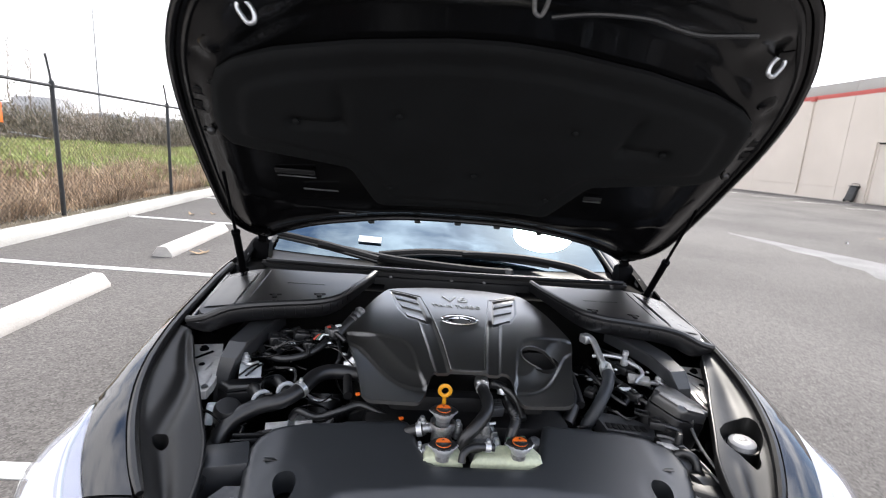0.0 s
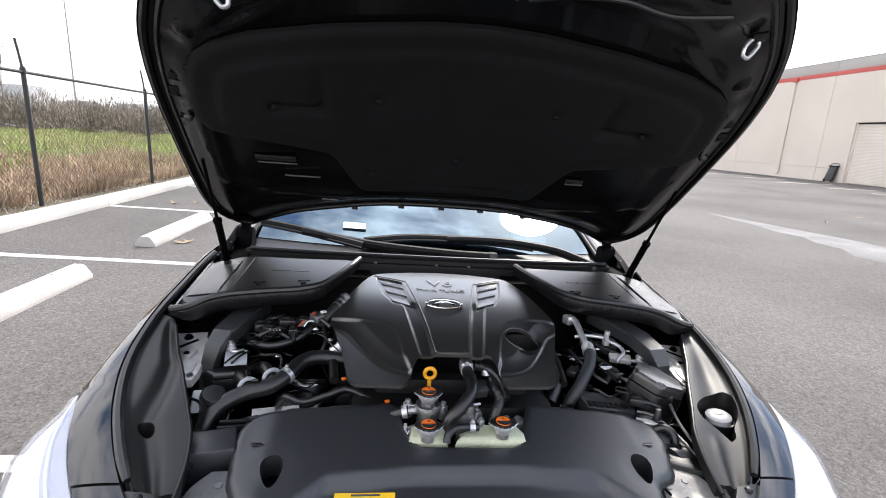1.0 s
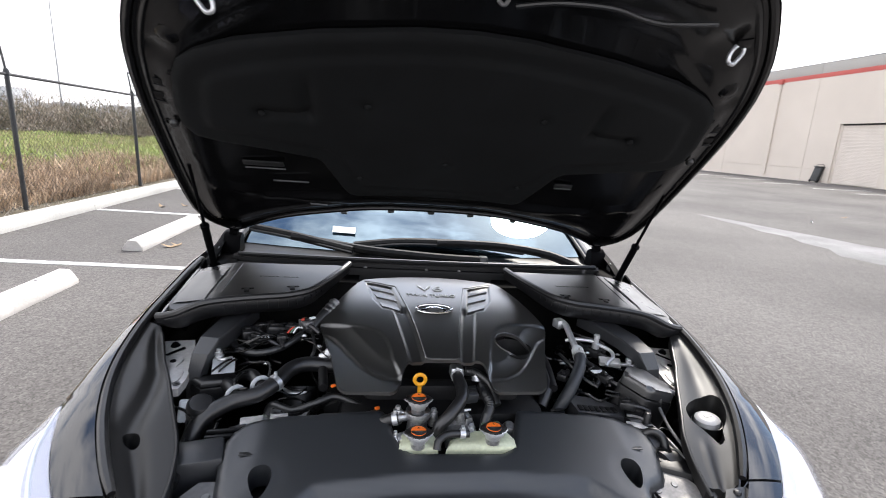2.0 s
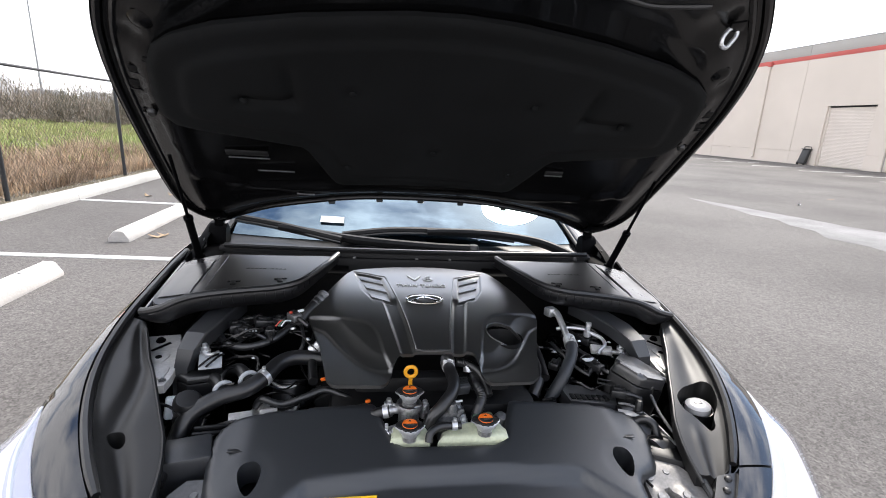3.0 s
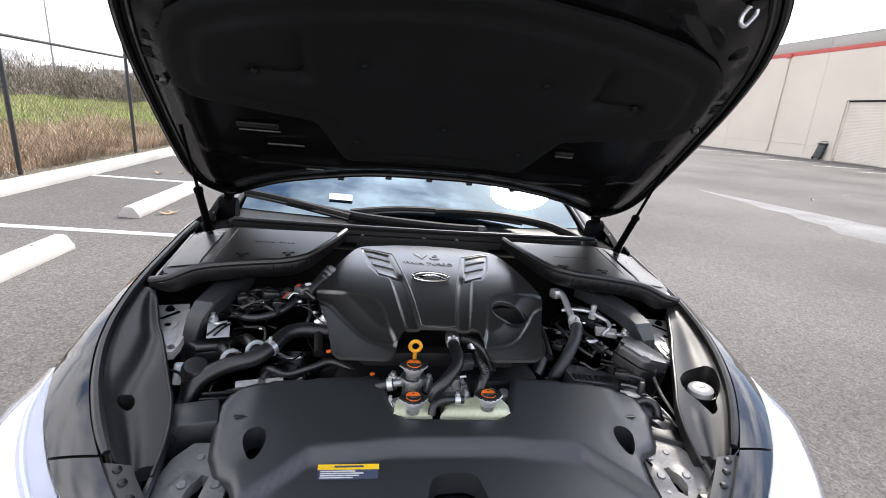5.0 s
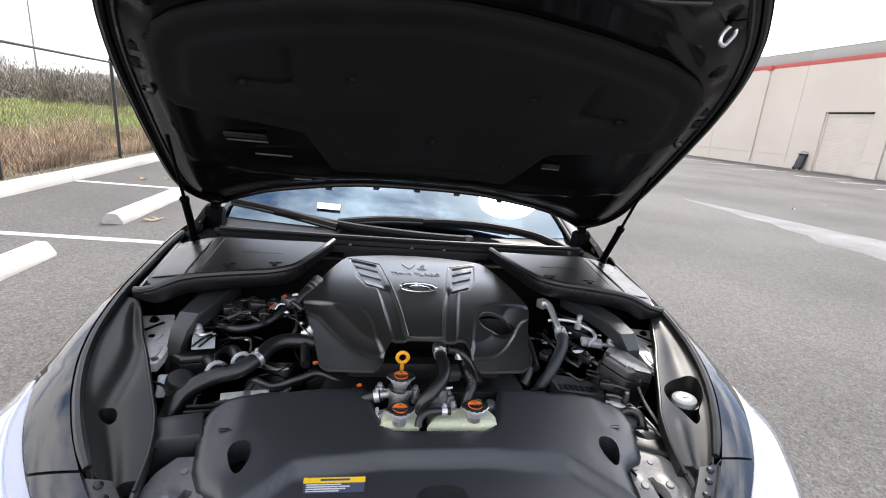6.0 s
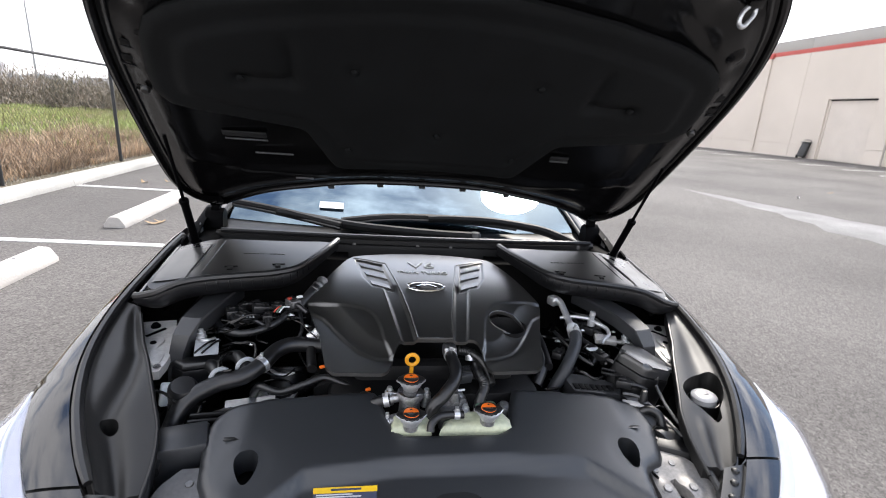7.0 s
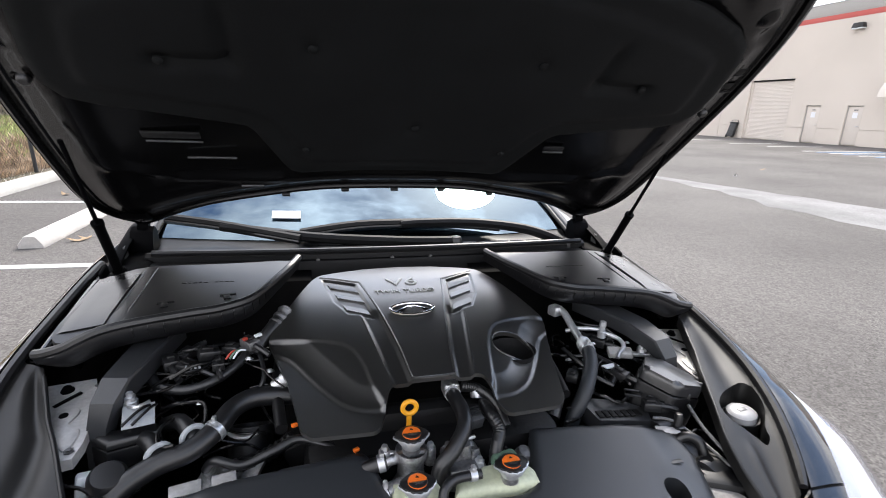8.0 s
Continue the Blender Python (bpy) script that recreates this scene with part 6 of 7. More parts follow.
for x, y, z, t in ((-0.118, 1.322, 0.862, 0), (-0.034, 1.318, 0.858, 0), (-0.048, 1.268, 0.806, 20), (-0.108, 1.256, 0.822, 14)):
    part("boss", lathe([(0, 0.004), (0.009, 0.004), (0.011, 0.0), (0.012, -0.03)], pose(x, y, z - 0.004, t), 14), CAST, house)
    part("bolt", lathe([(0, 0.008), (0.006, 0.008), (0.0068, 0.0), (0.0095, 0.0), (0.0095, -0.003)], pose(x, y, z, t), 6), STEEL, house)
part("lug", tube([(-0.114, 1.322, 0.852), (-0.09, 1.316, 0.852), (-0.05, 1.315, 0.851), (-0.036, 1.318, 0.850)], 0.0065, 8, 4), CAST, house)
part("pump_block", box((0.075, 0.085, 0.045), pose(0.030, 1.315, 0.785), 0.008), CAST, house, "cast aluminium pump body")
part("pump_boss", lathe([(0, 0.02), (0.012, 0.02), (0.014, 0.0)], pose(0.025, 1.30, 0.85), 18), CAST, house)
part("sensor_plate", box((0.055, 0.03, 0.02), pose(0.02, 1.285, 0.815), 0.004), ZINC, house)
for x, y, z in ((0.052, 1.345, 0.835), (0.008, 1.345, 0.835), (0.054, 1.290, 0.838), (-0.002, 1.300, 0.838), (0.030, 1.330, 0.846)):
    part("bolt", lathe([(0, 0.007), (0.006, 0.007), (0.007, 0.0), (0.010, 0.0), (0.010, -0.004)], pose(x, y, z - 0.004), 6), STEEL, house)
part("strap", tube([(-0.005, 1.322, 0.842), (0.025, 1.332, 0.848), (0.060, 1.338, 0.850)], 0.0035, 8, 4), STEEL, house, "bright steel strap")
part("web", box((0.060, 0.006, 0.035), pose(0.028, 1.300, 0.815, 0, 0, 8), 0.002), CAST, house)
part("web", box((0.006, 0.050, 0.030), pose(0.040, 1.318, 0.822, 0, 0, 8), 0.002), CAST, house)


def hose(name, pts, r, label, material=None, clamps=(), ring=None, sides=14):
    e = part(name, tube(pts, r, sides, 8 if not ring else 14, ring=ring), material or RUBBER, car, label)
    ln = spline(pts, 8)
    for s in clamps:
        i = min(len(ln) - 2, max(1, round(s * (len(ln) - 1))))
        d = (ln[i + 1] - ln[i - 1]).normalized()
        rr = r if not callable(r) else r(s)
        c = part("clamp", tube([ln[i] - d * 0.006, ln[i] + d * 0.006], rr + 0.0022, 16, 1, smooth_line=False), STEEL, e, "steel hose clamp")
        part("clamp_ear", box((0.008, 0.012, 0.010), Matrix.Translation(ln[i] + Vector((0, 0, rr))), 0.002), STEEL, c)
    return e


hose("coolant_hose", [(0.036, 1.432, 0.895), (0.035, 1.39, 0.900), (0.037, 1.352, 0.898), (0.030, 1.318, 0.888), (0.002, 1.288, 0.868), (-0.024, 1.276, 0.842), (-0.032, 1.272, 0.795)], 0.0148, "black rubber coolant hose", clamps=(0.06,))
hose("heater_hose", [(-0.116, 1.307, 0.848), (-0.138, 1.308, 0.842), (-0.162, 1.316, 0.825), (-0.182, 1.332, 0.79), (-0.19, 1.35, 0.73)], 0.0135, "thin black heater hose", clamps=(0.12,))
hose("coolant_hose", [(-0.116, 1.271, 0.809), (-0.142, 1.266, 0.800), (-0.166, 1.268, 0.778), (-0.178, 1.280, 0.74), (-0.18, 1.29, 0.70)], 0.0215, "black rubber coolant hose", clamps=(0.08, 0.24))
hose("overflow_hose", [(-0.036, 1.212, 0.830), (-0.031, 1.224, 0.845), (-0.008, 1.236, 0.852), (0.038, 1.238, 0.852)], 0.0085, "thin black overflow hose", clamps=(0.86,))
hose("ribbed_conduit", [(0.098, 1.40, 0.88), (0.096, 1.35, 0.885), (0.103, 1.322, 0.87), (0.088, 1.296, 0.845), (0.08, 1.28, 0.79)], 0.012, "ribbed black conduit", material=PLASTIC, ring=(0.0005, 22))
hose("ribbed_conduit", [(0.055, 1.42, 0.91), (0.085, 1.415, 0.905), (0.115, 1.385, 0.89), (0.125, 1.34, 0.86)], 0.011, "ribbed black conduit", material=PLASTIC, ring=(0.0005, 22))
part("hose_joint", box((0.034, 0.034, 0.03), pose(0.036, 1.437, 0.885), 0.006), STEEL, car, "bright steel hose joint")
part("pump_cap", lathe([(0, 0.006), (0.010, 0.005), (0.013, 0.0), (0.013, -0.02)], pose(0.086, 1.418, 0.906, -20), 16), STEEL, car, "bright round plug")
part("sender_body", lathe([(0, 0.012), (0.014, 0.010), (0.018, 0.0), (0.020, -0.05)], pose(0.150, 1.302, 0.822, 10, 14), 16), ZINC, car, "cast aluminium sender body")
part("green_tank_neck", box((0.05, 0.035, 0.05), pose(0.10, 1.275, 0.80, 0, 0, 12), 0.008), GREEN_PL, car, "dull green plastic bracket")
part("connector", box((0.034, 0.030, 0.026), pose(0.058, 1.352, 0.868, 12, 0, 10), 0.004), DUCT, car, "grey-black plug")
for k in range(4):
    part("plug_rib", box((0.030, 0.0022, 0.003), pose(0.058, 1.343 + 0.006 * k, 0.8935 + 0.0013 * k, 12, 0, 10), 0.0006), PLASTIC, car)
dip = part("dipstick", tube([(-0.067, 1.357, 0.907), (-0.067, 1.357, 0.85)], 0.005, 10, 1, smooth_line=False), YELLOW, car, "yellow dipstick handle")
part("dipstick_ring", tube([Vector((-0.067 + 0.0130 * math.cos(a), 1.355, 0.920 + 0.0130 * math.sin(a))) for a in (2 * math.pi * k / 20 for k in range(20))], 0.0047, 10, 1, closed=True), YELLOW, dip)
part("dipstick_tube", tube([(-0.067, 1.357, 0.868), (-0.068, 1.37, 0.78)], 0.009, 10, 1, smooth_line=False), PLASTIC_DULL, dip)
# ---------------------------------------------------------------- bay: big masses
# block and heads are coloured near-black for the shade under the cover
block = root("engine_block", "engine block and heads, shade put into their near-black colour", "")
block.parent = car
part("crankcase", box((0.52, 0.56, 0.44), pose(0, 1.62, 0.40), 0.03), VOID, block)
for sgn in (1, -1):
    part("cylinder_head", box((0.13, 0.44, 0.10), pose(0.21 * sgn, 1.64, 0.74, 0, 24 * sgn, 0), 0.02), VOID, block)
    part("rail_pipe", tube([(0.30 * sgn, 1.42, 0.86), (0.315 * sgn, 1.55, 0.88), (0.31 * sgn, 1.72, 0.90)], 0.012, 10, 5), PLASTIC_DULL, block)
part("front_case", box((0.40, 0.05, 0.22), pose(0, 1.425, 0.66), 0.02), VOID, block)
part("pulley", lathe([(0, 0.02), (0.05, 0.02), (0.06, 0.015), (0.06, -0.015), (0.05, -0.02), (0, -0.02)], pose(0.05, 1.385, 0.74, 90), 24), ZINC, block, "dull steel pulley")
part("fan_shroud", box((0.98, 0.07, 0.34), pose(0, 1.265, 0.44), 0.015), PLASTIC_DULL, car, "black plastic fan shroud")


def loom(cx, cy, cz, sx, sy, sz, n, r0, r1, seed, parent, material, label):
    """A tangle of cables: short bent runs over a stretch of the bay, too many to tell apart."""
    g = random.Random(seed)
    bm = bmesh.new()
    for _ in range(n):
        p = Vector((cx + g.uniform(-sx, sx), cy + g.uniform(-sy, sy), cz + g.uniform(-sz, sz)))
        a = g.uniform(0, 6.283)
        pts = [p]
        for _ in range(4):
            a += g.uniform(-0.9, 0.9)
            pts.append(pts[-1] + Vector((math.cos(a), math.sin(a), g.uniform(-0.5, 0.35))) * g.uniform(0.02, 0.045))
        tube(pts, g.uniform(r0, r1), 7, 4, bm=bm)
    return tagged(part("cable_loom", bm, material, parent, label), kind="stuff")


def plug(x, y, z, s=1.0, turn=0.0, tilt=0.0, material=None, label="black cable plug"):
    """A cable connector: body, latch, boot."""
    m = pose(x, y, z, tilt, 0, turn)
    e = part("connector", box((0.030 * s, 0.042 * s, 0.022 * s), m, 0.003), material or PLASTIC, car, label)
    part("latch", box((0.014 * s, 0.022 * s, 0.006 * s), m @ pose(0, 0.004 * s, 0.022 * s), 0.0015), PLASTIC_DULL, e)
    part("boot", tube([m @ Vector((0, -0.018 * s, 0.011 * s)), m @ Vector((0, -0.04 * s, 0.010 * s)), m @ Vector((0.006 * s, -0.065 * s, 0.0))], 0.007 * s, 8, 4), RUBBER, e)
    return e


def bolt(x, y, z, r=0.008, parent=None, tilt=0.0, material=None):
    return part("bolt", lathe([(0, r * 0.6), (r * 0.8, r * 0.58), (r * 0.92, r * 0.4), (r * 0.92, 0.12 * r), (r * 1.45, 0.12 * r), (r * 1.45, -r * 0.3)], pose(x, y, z, tilt), 6 if r < 0.007 else 12), material or ZINC, parent or car)


def lid_box(name, outline, z, depth, label, material, tilt=None, body_depth=0.10, grow=0.006, soft_rim=0.008):
    """A box with a separate lid of that outline."""
    m = tilt or Matrix.Translation((0, 0, z))
    e = part(name, prism([(x, y) for x, y in outline], depth, m, soft_rim, 4), material, car, label)
    cx, cy = sum(p[0] for p in outline) / len(outline), sum(p[1] for p in outline) / len(outline)
    big = [(cx + (x - cx) * (1 + grow * 8), cy + (y - cy) * (1 + grow * 8)) for x, y in outline]
    part("body", prism(big, body_depth, m @ pose(0, 0, -depth - 0.003), 0.004, 2), PLASTIC_DULL, e)
    return e


# ---- side with the coolant hoses (strut tower, turbo pipes)
def tower_plate(sgn, z0, slope):
    """The bare sheet over the strut tower: a slot, a bolt, a raised pressing with a plug in it."""
    def fn(x, y):
        return Vector((x * sgn, y, z0 + slope * (y - 1.40)))
    out = [(0.748, 1.60), (0.668, 1.612), (0.646, 1.55), (0.632, 1.49), (0.626, 1.43), (0.630, 1.395), (0.645, 1.392), (0.668, 1.425), (0.705, 1.48), (0.735, 1.54)]
    t = part("strut_tower_plate", panel(out, fn, 0.014, holes=[ellipse(0.658, 1.590, 0.006, 0.005, 10)], drop=(0, 0, -0.02)), BARE, car, "pale bare steel strut tower plate with a slot")
    tilt = pose(0, 0, 0, math.degrees(math.atan(slope)))
    raised = [(0.700, 1.512), (0.683, 1.530), (0.664, 1.521), (0.660, 1.503), (0.668, 1.480), (0.655, 1.466), (0.642, 1.462), (0.640, 1.425), (0.652, 1.412), (0.676, 1.450)]
    pts = [tuple(p[:2]) for p in spline([(*p, 0) for p in raised], 3, True)]
    bm = prism([((x - 0.67) * sgn, y - 1.47) for x, y in (pts if sgn > 0 else pts[::-1])], 0.006, None, 0.0015)
    bmesh.ops.transform(bm, matrix=Matrix.Translation(fn(0.67, 1.47) + Vector((0, 0, 0.0035))) @ tilt, verts=bm.verts)
    part("pressing", bm, BARE, t)
    # the slot is a black bar on the sheet, coloured as its shade
    part("slot", box((0.050, 0.0085, 0.002), Matrix.Translation(fn(0.694, 1.550) + Vector((0, 0, 0.001))) @ tilt @ pose(0, 0, 0, 0, 0, -50 * sgn), 0.0006), HINGE, t, "black bar painted as the shade of a slot")
    part("plug", lathe([(0, 0.0015), (0.007, 0.001), (0.009, -0.003)], Matrix.Translation(fn(0.682, 1.502) + Vector((0, 0, 0.004))) @ tilt, 14), HINGE, t, "black rubber plug")
    part("nut", lathe([(0, 0.007), (0.007, 0.007), (0.009, 0.004), (0.009, 0.001), (0.012, 0), (0.012, -0.004)], Matrix.Translation(fn(0.706, 1.580) + Vector((0, 0, 0.002))) @ tilt, 12), HINGE, t, "black nut")
    bolt(0.640 * sgn, 1.412, fn(0.640, 1.412).z + 0.002, 0.006, t)


tower_plate(-1, 0.872, 0.12)
def duct(name, rows, label, material):
    """A flattened duct that follows its bends: rows of centre, half width vector, half height."""
    out = []
    for i, (c, wv, h) in enumerate(rows):
        c, wv = Vector(c), Vector(wv)
        along = Vector(rows[min(i + 1, len(rows) - 1)][0]) - Vector(rows[max(i - 1, 0)][0])
        up = wv.cross(along).normalized() * h
        if up.z - 0.5 * up.y < 0:
            up = -up
        out.append([c - wv - up, c - wv + up * 0.75, c - wv * 0.9 + up, c + wv * 0.9 + up, c + wv + up * 0.75, c + wv - up, c - wv - up])
    return part(name, grid(out), material, car, label, smooth=24)


duct("air_duct", [((-0.560, 1.74, 0.935), (0.034, -0.004, 0), 0.02), ((-0.578, 1.62, 0.935), (0.031, -0.006, 0), 0.02), ((-0.594, 1.515, 0.930), (0.026, -0.005, 0), 0.02), ((-0.602, 1.482, 0.912), (0.022, -0.004, 0), 0.02), ((-0.612, 1.474, 0.880), (0.018, -0.003, 0), 0.018), ((-0.620, 1.474, 0.840), (0.016, -0.002, 0), 0.018), ((-0.624, 1.474, 0.78), (0.016, 0, 0), 0.018)], "flat black air duct", DUCT)
part("duct_bellows", tube([(-0.616, 1.473, 0.858 - 0.003 * k) for k in range(14)], lambda q: 0.020 + 0.0025 * math.sin(q * 40), 12, 1, smooth_line=False), DUCT, car, "black ribbed bellows")
hose("turbo_hose", [(-0.585, 1.300, 0.74), (-0.580, 1.325, 0.785), (-0.560, 1.355, 0.822), (-0.510, 1.385, 0.842), (-0.455, 1.402, 0.852), (-0.418, 1.435, 0.865), (-0.392, 1.484, 0.876), (-0.355, 1.508, 0.880), (-0.292, 1.513, 0.875), (-0.25, 1.51, 0.87)], 0.0195, "thick matt black turbo hose", clamps=(0.55, 0.93), sides=18)
hose("vacuum_hose", [(-0.435, 1.412, 0.80), (-0.415, 1.395, 0.83), (-0.367, 1.383, 0.822), (-0.314, 1.392, 0.836), (-0.272, 1.406, 0.845), (-0.230, 1.395, 0.838), (-0.19, 1.372, 0.828)], 0.0085, "glossy black hose", material=PLASTIC)
part("pipe_mouth", tube([Vector((-0.374 + 0.042 * math.cos(a), 1.508 + 0.034 * math.sin(a), 0.832 + 0.018 * math.sin(a))) for a in (math.pi * 0.75 + math.pi * 0.95 * k / 14 for k in range(15))], 0.0045, 8, 1, smooth_line=False), STEEL, car, "bright steel pipe rim")
part("turbo_inlet", lathe([(0.045, -0.10), (0.045, 0.0), (0.036, 0.0), (0.034, -0.06), (0, -0.06)], pose(-0.368, 1.522, 0.808, -28), 24), PLASTIC_DULL, car, "black turbo inlet")
lid_box("relay_cover", [(-0.622, 1.452), (-0.612, 1.470), (-0.525, 1.482), (-0.512, 1.452), (-0.592, 1.428)], 0.866, 0.014, "glossy black relay cover", PLASTIC, pose(0, 0, 0.868, 0, 0, 0), 0.05)
bt = part("terminal_plate", box((0.052, 0.046, 0.003), pose(-0.566, 1.513, 0.880, 26, 0, 12), 0.001), CLIP, car, "pale terminal plate with two black cables")
for k in (0, 1):
    part("plate_cable", tube([(-0.588 + 0.016 * k, 1.492, 0.876), (-0.574 + 0.016 * k, 1.506, 0.886), (-0.560 + 0.014 * k, 1.520, 0.892), (-0.550 + 0.012 * k, 1.528, 0.892)], 0.0028, 6, 4), CABLE, bt)
bt.location = (0.016, -0.045, 0.012)
part("terminal_stud", lathe([(0, 0.030), (0.006, 0.028), (0.006, 0.020), (0.010, 0.020), (0.010, 0.010), (0.013, 0.010), (0.013, 0)], pose(-0.585, 1.538, 0.888), 12), STEEL, bt)
part("cable_lug", tube([(-0.585, 1.525, 0.894), (-0.57, 1.515, 0.898), (-0.56, 1.525, 0.896), (-0.555, 1.54, 0.892)], 0.0035, 6, 4), STEEL, bt)
part("filler_neck_cap", box((0.030, 0.026, 0.05), pose(-0.612, 1.372, 0.800, -10, 10, 20), 0.006), WHITE_PL, car, "white plastic cap")
for x, y, z, t in ((-0.504, 1.402, 0.852, 35), (-0.453, 1.428, 0.863, 35)):
    m = pose(x, y, z, 0, 0, t)
    part("pipe_clip", tube([m @ Vector((0.020 * math.cos(a), 0, 0.020 * math.sin(a))) for a in (math.pi * (-0.1 + 1.2 * k / 12) for k in range(13))], 0.0052, 8, 1, smooth_line=False), CLIP, car, "pale grey plastic pipe clip")
    part("charge_pipe", tube([m @ Vector((0, -0.016, -0.012)), m @ Vector((0, 0.006, 0.0)), m @ Vector((0, 0.055, 0.004)), m @ Vector((-0.01, 0.10, -0.02))], 0.0150, 14, 4), PLASTIC, car, "black plastic pipe")
part("cable_trough", tube([(-0.560, 1.585, 0.905), (-0.535, 1.550, 0.900), (-0.485, 1.535, 0.897), (-0.43, 1.552, 0.905), (-0.39, 1.59, 0.920), (-0.37, 1.63, 0.935)], 0.010, 10, 6), PLASTIC, car, "black moulded cable trough")
for i, (x, y, z, s, t) in enumerate(((-0.525, 1.600, 0.915, 1.0, 20), (-0.490, 1.575, 0.915, 0.9, 70), (-0.455, 1.605, 0.925, 1.0, 110), (-0.430, 1.575, 0.918, 0.8, 10), (-0.500, 1.625, 0.92, 0.9, 150), (-0.405, 1.615, 0.928, 0.9, 60))):
    plug(x, y, z, s, t, 10 * math.sin(i))
loom(-0.47, 1.59, 0.905, 0.09, 0.05, 0.02, 18, 0.0018, 0.0034, 3, car, CABLE, "tangle of taped black cables")
loom(-0.42, 1.50, 0.86, 0.13, 0.07, 0.02, 14, 0.0018, 0.0036, 5, car, CABLE, "tangle of black cables")
loom(-0.52, 1.40, 0.80, 0.08, 0.07, 0.03, 10, 0.002, 0.004, 8, car, CABLE, "tangle of black cables")
plug(-0.368, 1.592, 0.950, 0.9, 40, 0, ZINC, "grey sensor plug with a red lock")
part("red_lock", box((0.010, 0.007, 0.006), pose(-0.376, 1.584, 0.972, 0, 0, 40), 0.0015), RED_PL, car, "small red plug lock")
part("plug_marker", box((0.016, 0.010, 0.005), pose(-0.352, 1.598, 0.972, 0, 0, 40), 0.0015), WHITE_PL, car, "small white plug marker")
for k, m in enumerate((RED_PL, GREEN_PL, WHITE_PL)):
    part("plug_wire", tube([(-0.386 + 0.006 * k, 1.566, 0.958), (-0.398 + 0.006 * k, 1.556, 0.962), (-0.410 + 0.007 * k, 1.548, 0.950)], 0.0022, 6, 4), m, car, "thin coloured wire")
for k in range(4):
    part("printed_bar", box((0.004, 0.012, 0.002), pose(-0.485 + 0.008 * k, 1.552, 0.936, 8, 0, 20), 0.0005), CLIP, car, "pale print on a cable plug")
part("breather_pipe", tube([(-0.358, 1.628, 0.928), (-0.335, 1.652, 0.953), (-0.308, 1.690, 0.976)], 0.016, 14, 4), PLASTIC, car, "black breather pipe")
part("bellows", tube([(-0.322, 1.668, 0.963), (-0.297, 1.706, 0.985)], 0.0165, 14, 12, ring=(0.0016, 9)), ZINC, car, "ribbed grey pipe end")
part("fitting", lathe([(0.012, -0.02), (0.013, 0), (0.016, 0.002), (0.016, 0.010), (0.010, 0.013), (0, 0.013)], pose(-0.302, 1.526, 0.900, 0, 60, 0), 12), STEEL, car, "bright hose fitting")
for x, y, z, m in ((-0.276, 1.418, 0.864, ORANGE), (-0.166, 1.352, 0.842, ORANGE)):
    part("cable_tag", box((0.012, 0.008, 0.007), pose(x, y, z, 0, 0, 30), 0.002), m, car, "small orange cable tag")
part("ribbed_pipe", tube([(-0.43, 1.44, 0.77), (-0.39, 1.42, 0.79), (-0.33, 1.43, 0.80), (-0.28, 1.45, 0.82)], 0.014, 12, 10, ring=(0.0015, 16)), PLASTIC_DULL, car)
part("heat_shield", panel([(-0.46, 1.37), (-0.36, 1.36), (-0.33, 1.42), (-0.44, 1.43)], lambda x, y: Vector((x, y, 0.79 + 0.3 * (y - 1.4) + 0.006 * math.sin(90 * x))), 0.015), CAST, car, "dull silver heat shield")
part("side_bracket", box((0.10, 0.075, 0.10), pose(-0.535, 1.245, 0.72, 4, 0, 14), 0.008), DUCT, car, "black bracket beside the radiator")
for k in range(2):
    part("bracket_fin", box((0.085, 0.008, 0.010), pose(-0.50, 1.305 + 0.016 * k, 0.800 + 0.004 * k, 0, 0, 8), 0.002), PLASTIC_DULL, car)
for x, y, z, sx, sy, t in ((-0.455, 1.352, 0.812, 0.050, 0.026, 12), (-0.395, 1.362, 0.812, 0.040, 0.026, 10), (-0.520, 1.275, 0.800, 0.055, 0.030, 16)):
    part("flat_bracket", box((sx, sy, 0.004), pose(x, y, z, 10, 0, t), 0.001), BARE, car, "grey metal bracket")
part("lower_rail", tube([(-0.60, 1.38, 0.78), (-0.575, 1.25, 0.79), (-0.56, 1.17, 0.79)], 0.012, 8, 4), PLASTIC_DULL, car)
part("pipe_stub", lathe([(0.028, -0.08), (0.028, 0), (0.024, 0.004), (0.02, -0.02), (0, -0.02)], pose(-0.575, 1.36, 0.81, 30), 18), PLASTIC, car, "black pipe stub")
part("ribbed_knob", lathe([(0, 0.03), (0.024, 0.028), (0.03, 0.02), (0.032, 0), (0.03, -0.03)], pose(-0.575, 1.376, 0.828, 20, 10), 20), PLASTIC, car, "round black cap")

# ---- side with the fuse box and the cooling pipes
hose("cooling_pipe", [(0.402, 1.685, 0.930), (0.408, 1.675, 0.944), (0.416, 1.660, 0.946), (0.417, 1.60, 0.922), (0.405, 1.515, 0.910)], 0.0098, "bright aluminium air-conditioning pipe", material=STEEL)
part("pipe_collar", tube([(0.412, 1.548, 0.916), (0.410, 1.542, 0.9155), (0.406, 1.520, 0.911), (0.405, 1.512, 0.909)], lambda q: 0.0175 - 0.003 * (q < 0.1), 16, 1, smooth_line=False), WHITE_PL, car, "pale crimped pipe collar")
part("pipe_block", box((0.032, 0.030, 0.028), pose(0.402, 1.680, 0.930, 0, 0, 20), 0.005), STEEL, car, "bright aluminium pipe block")
hose("cooling_hose", [(0.406, 1.520, 0.911), (0.398, 1.490, 0.907), (0.380, 1.455, 0.895), (0.345, 1.415, 0.862), (0.312, 1.398, 0.81), (0.30, 1.39, 0.75)], 0.0165, "black rubber air-conditioning hose", clamps=(0.04,), material=HOSE_M)
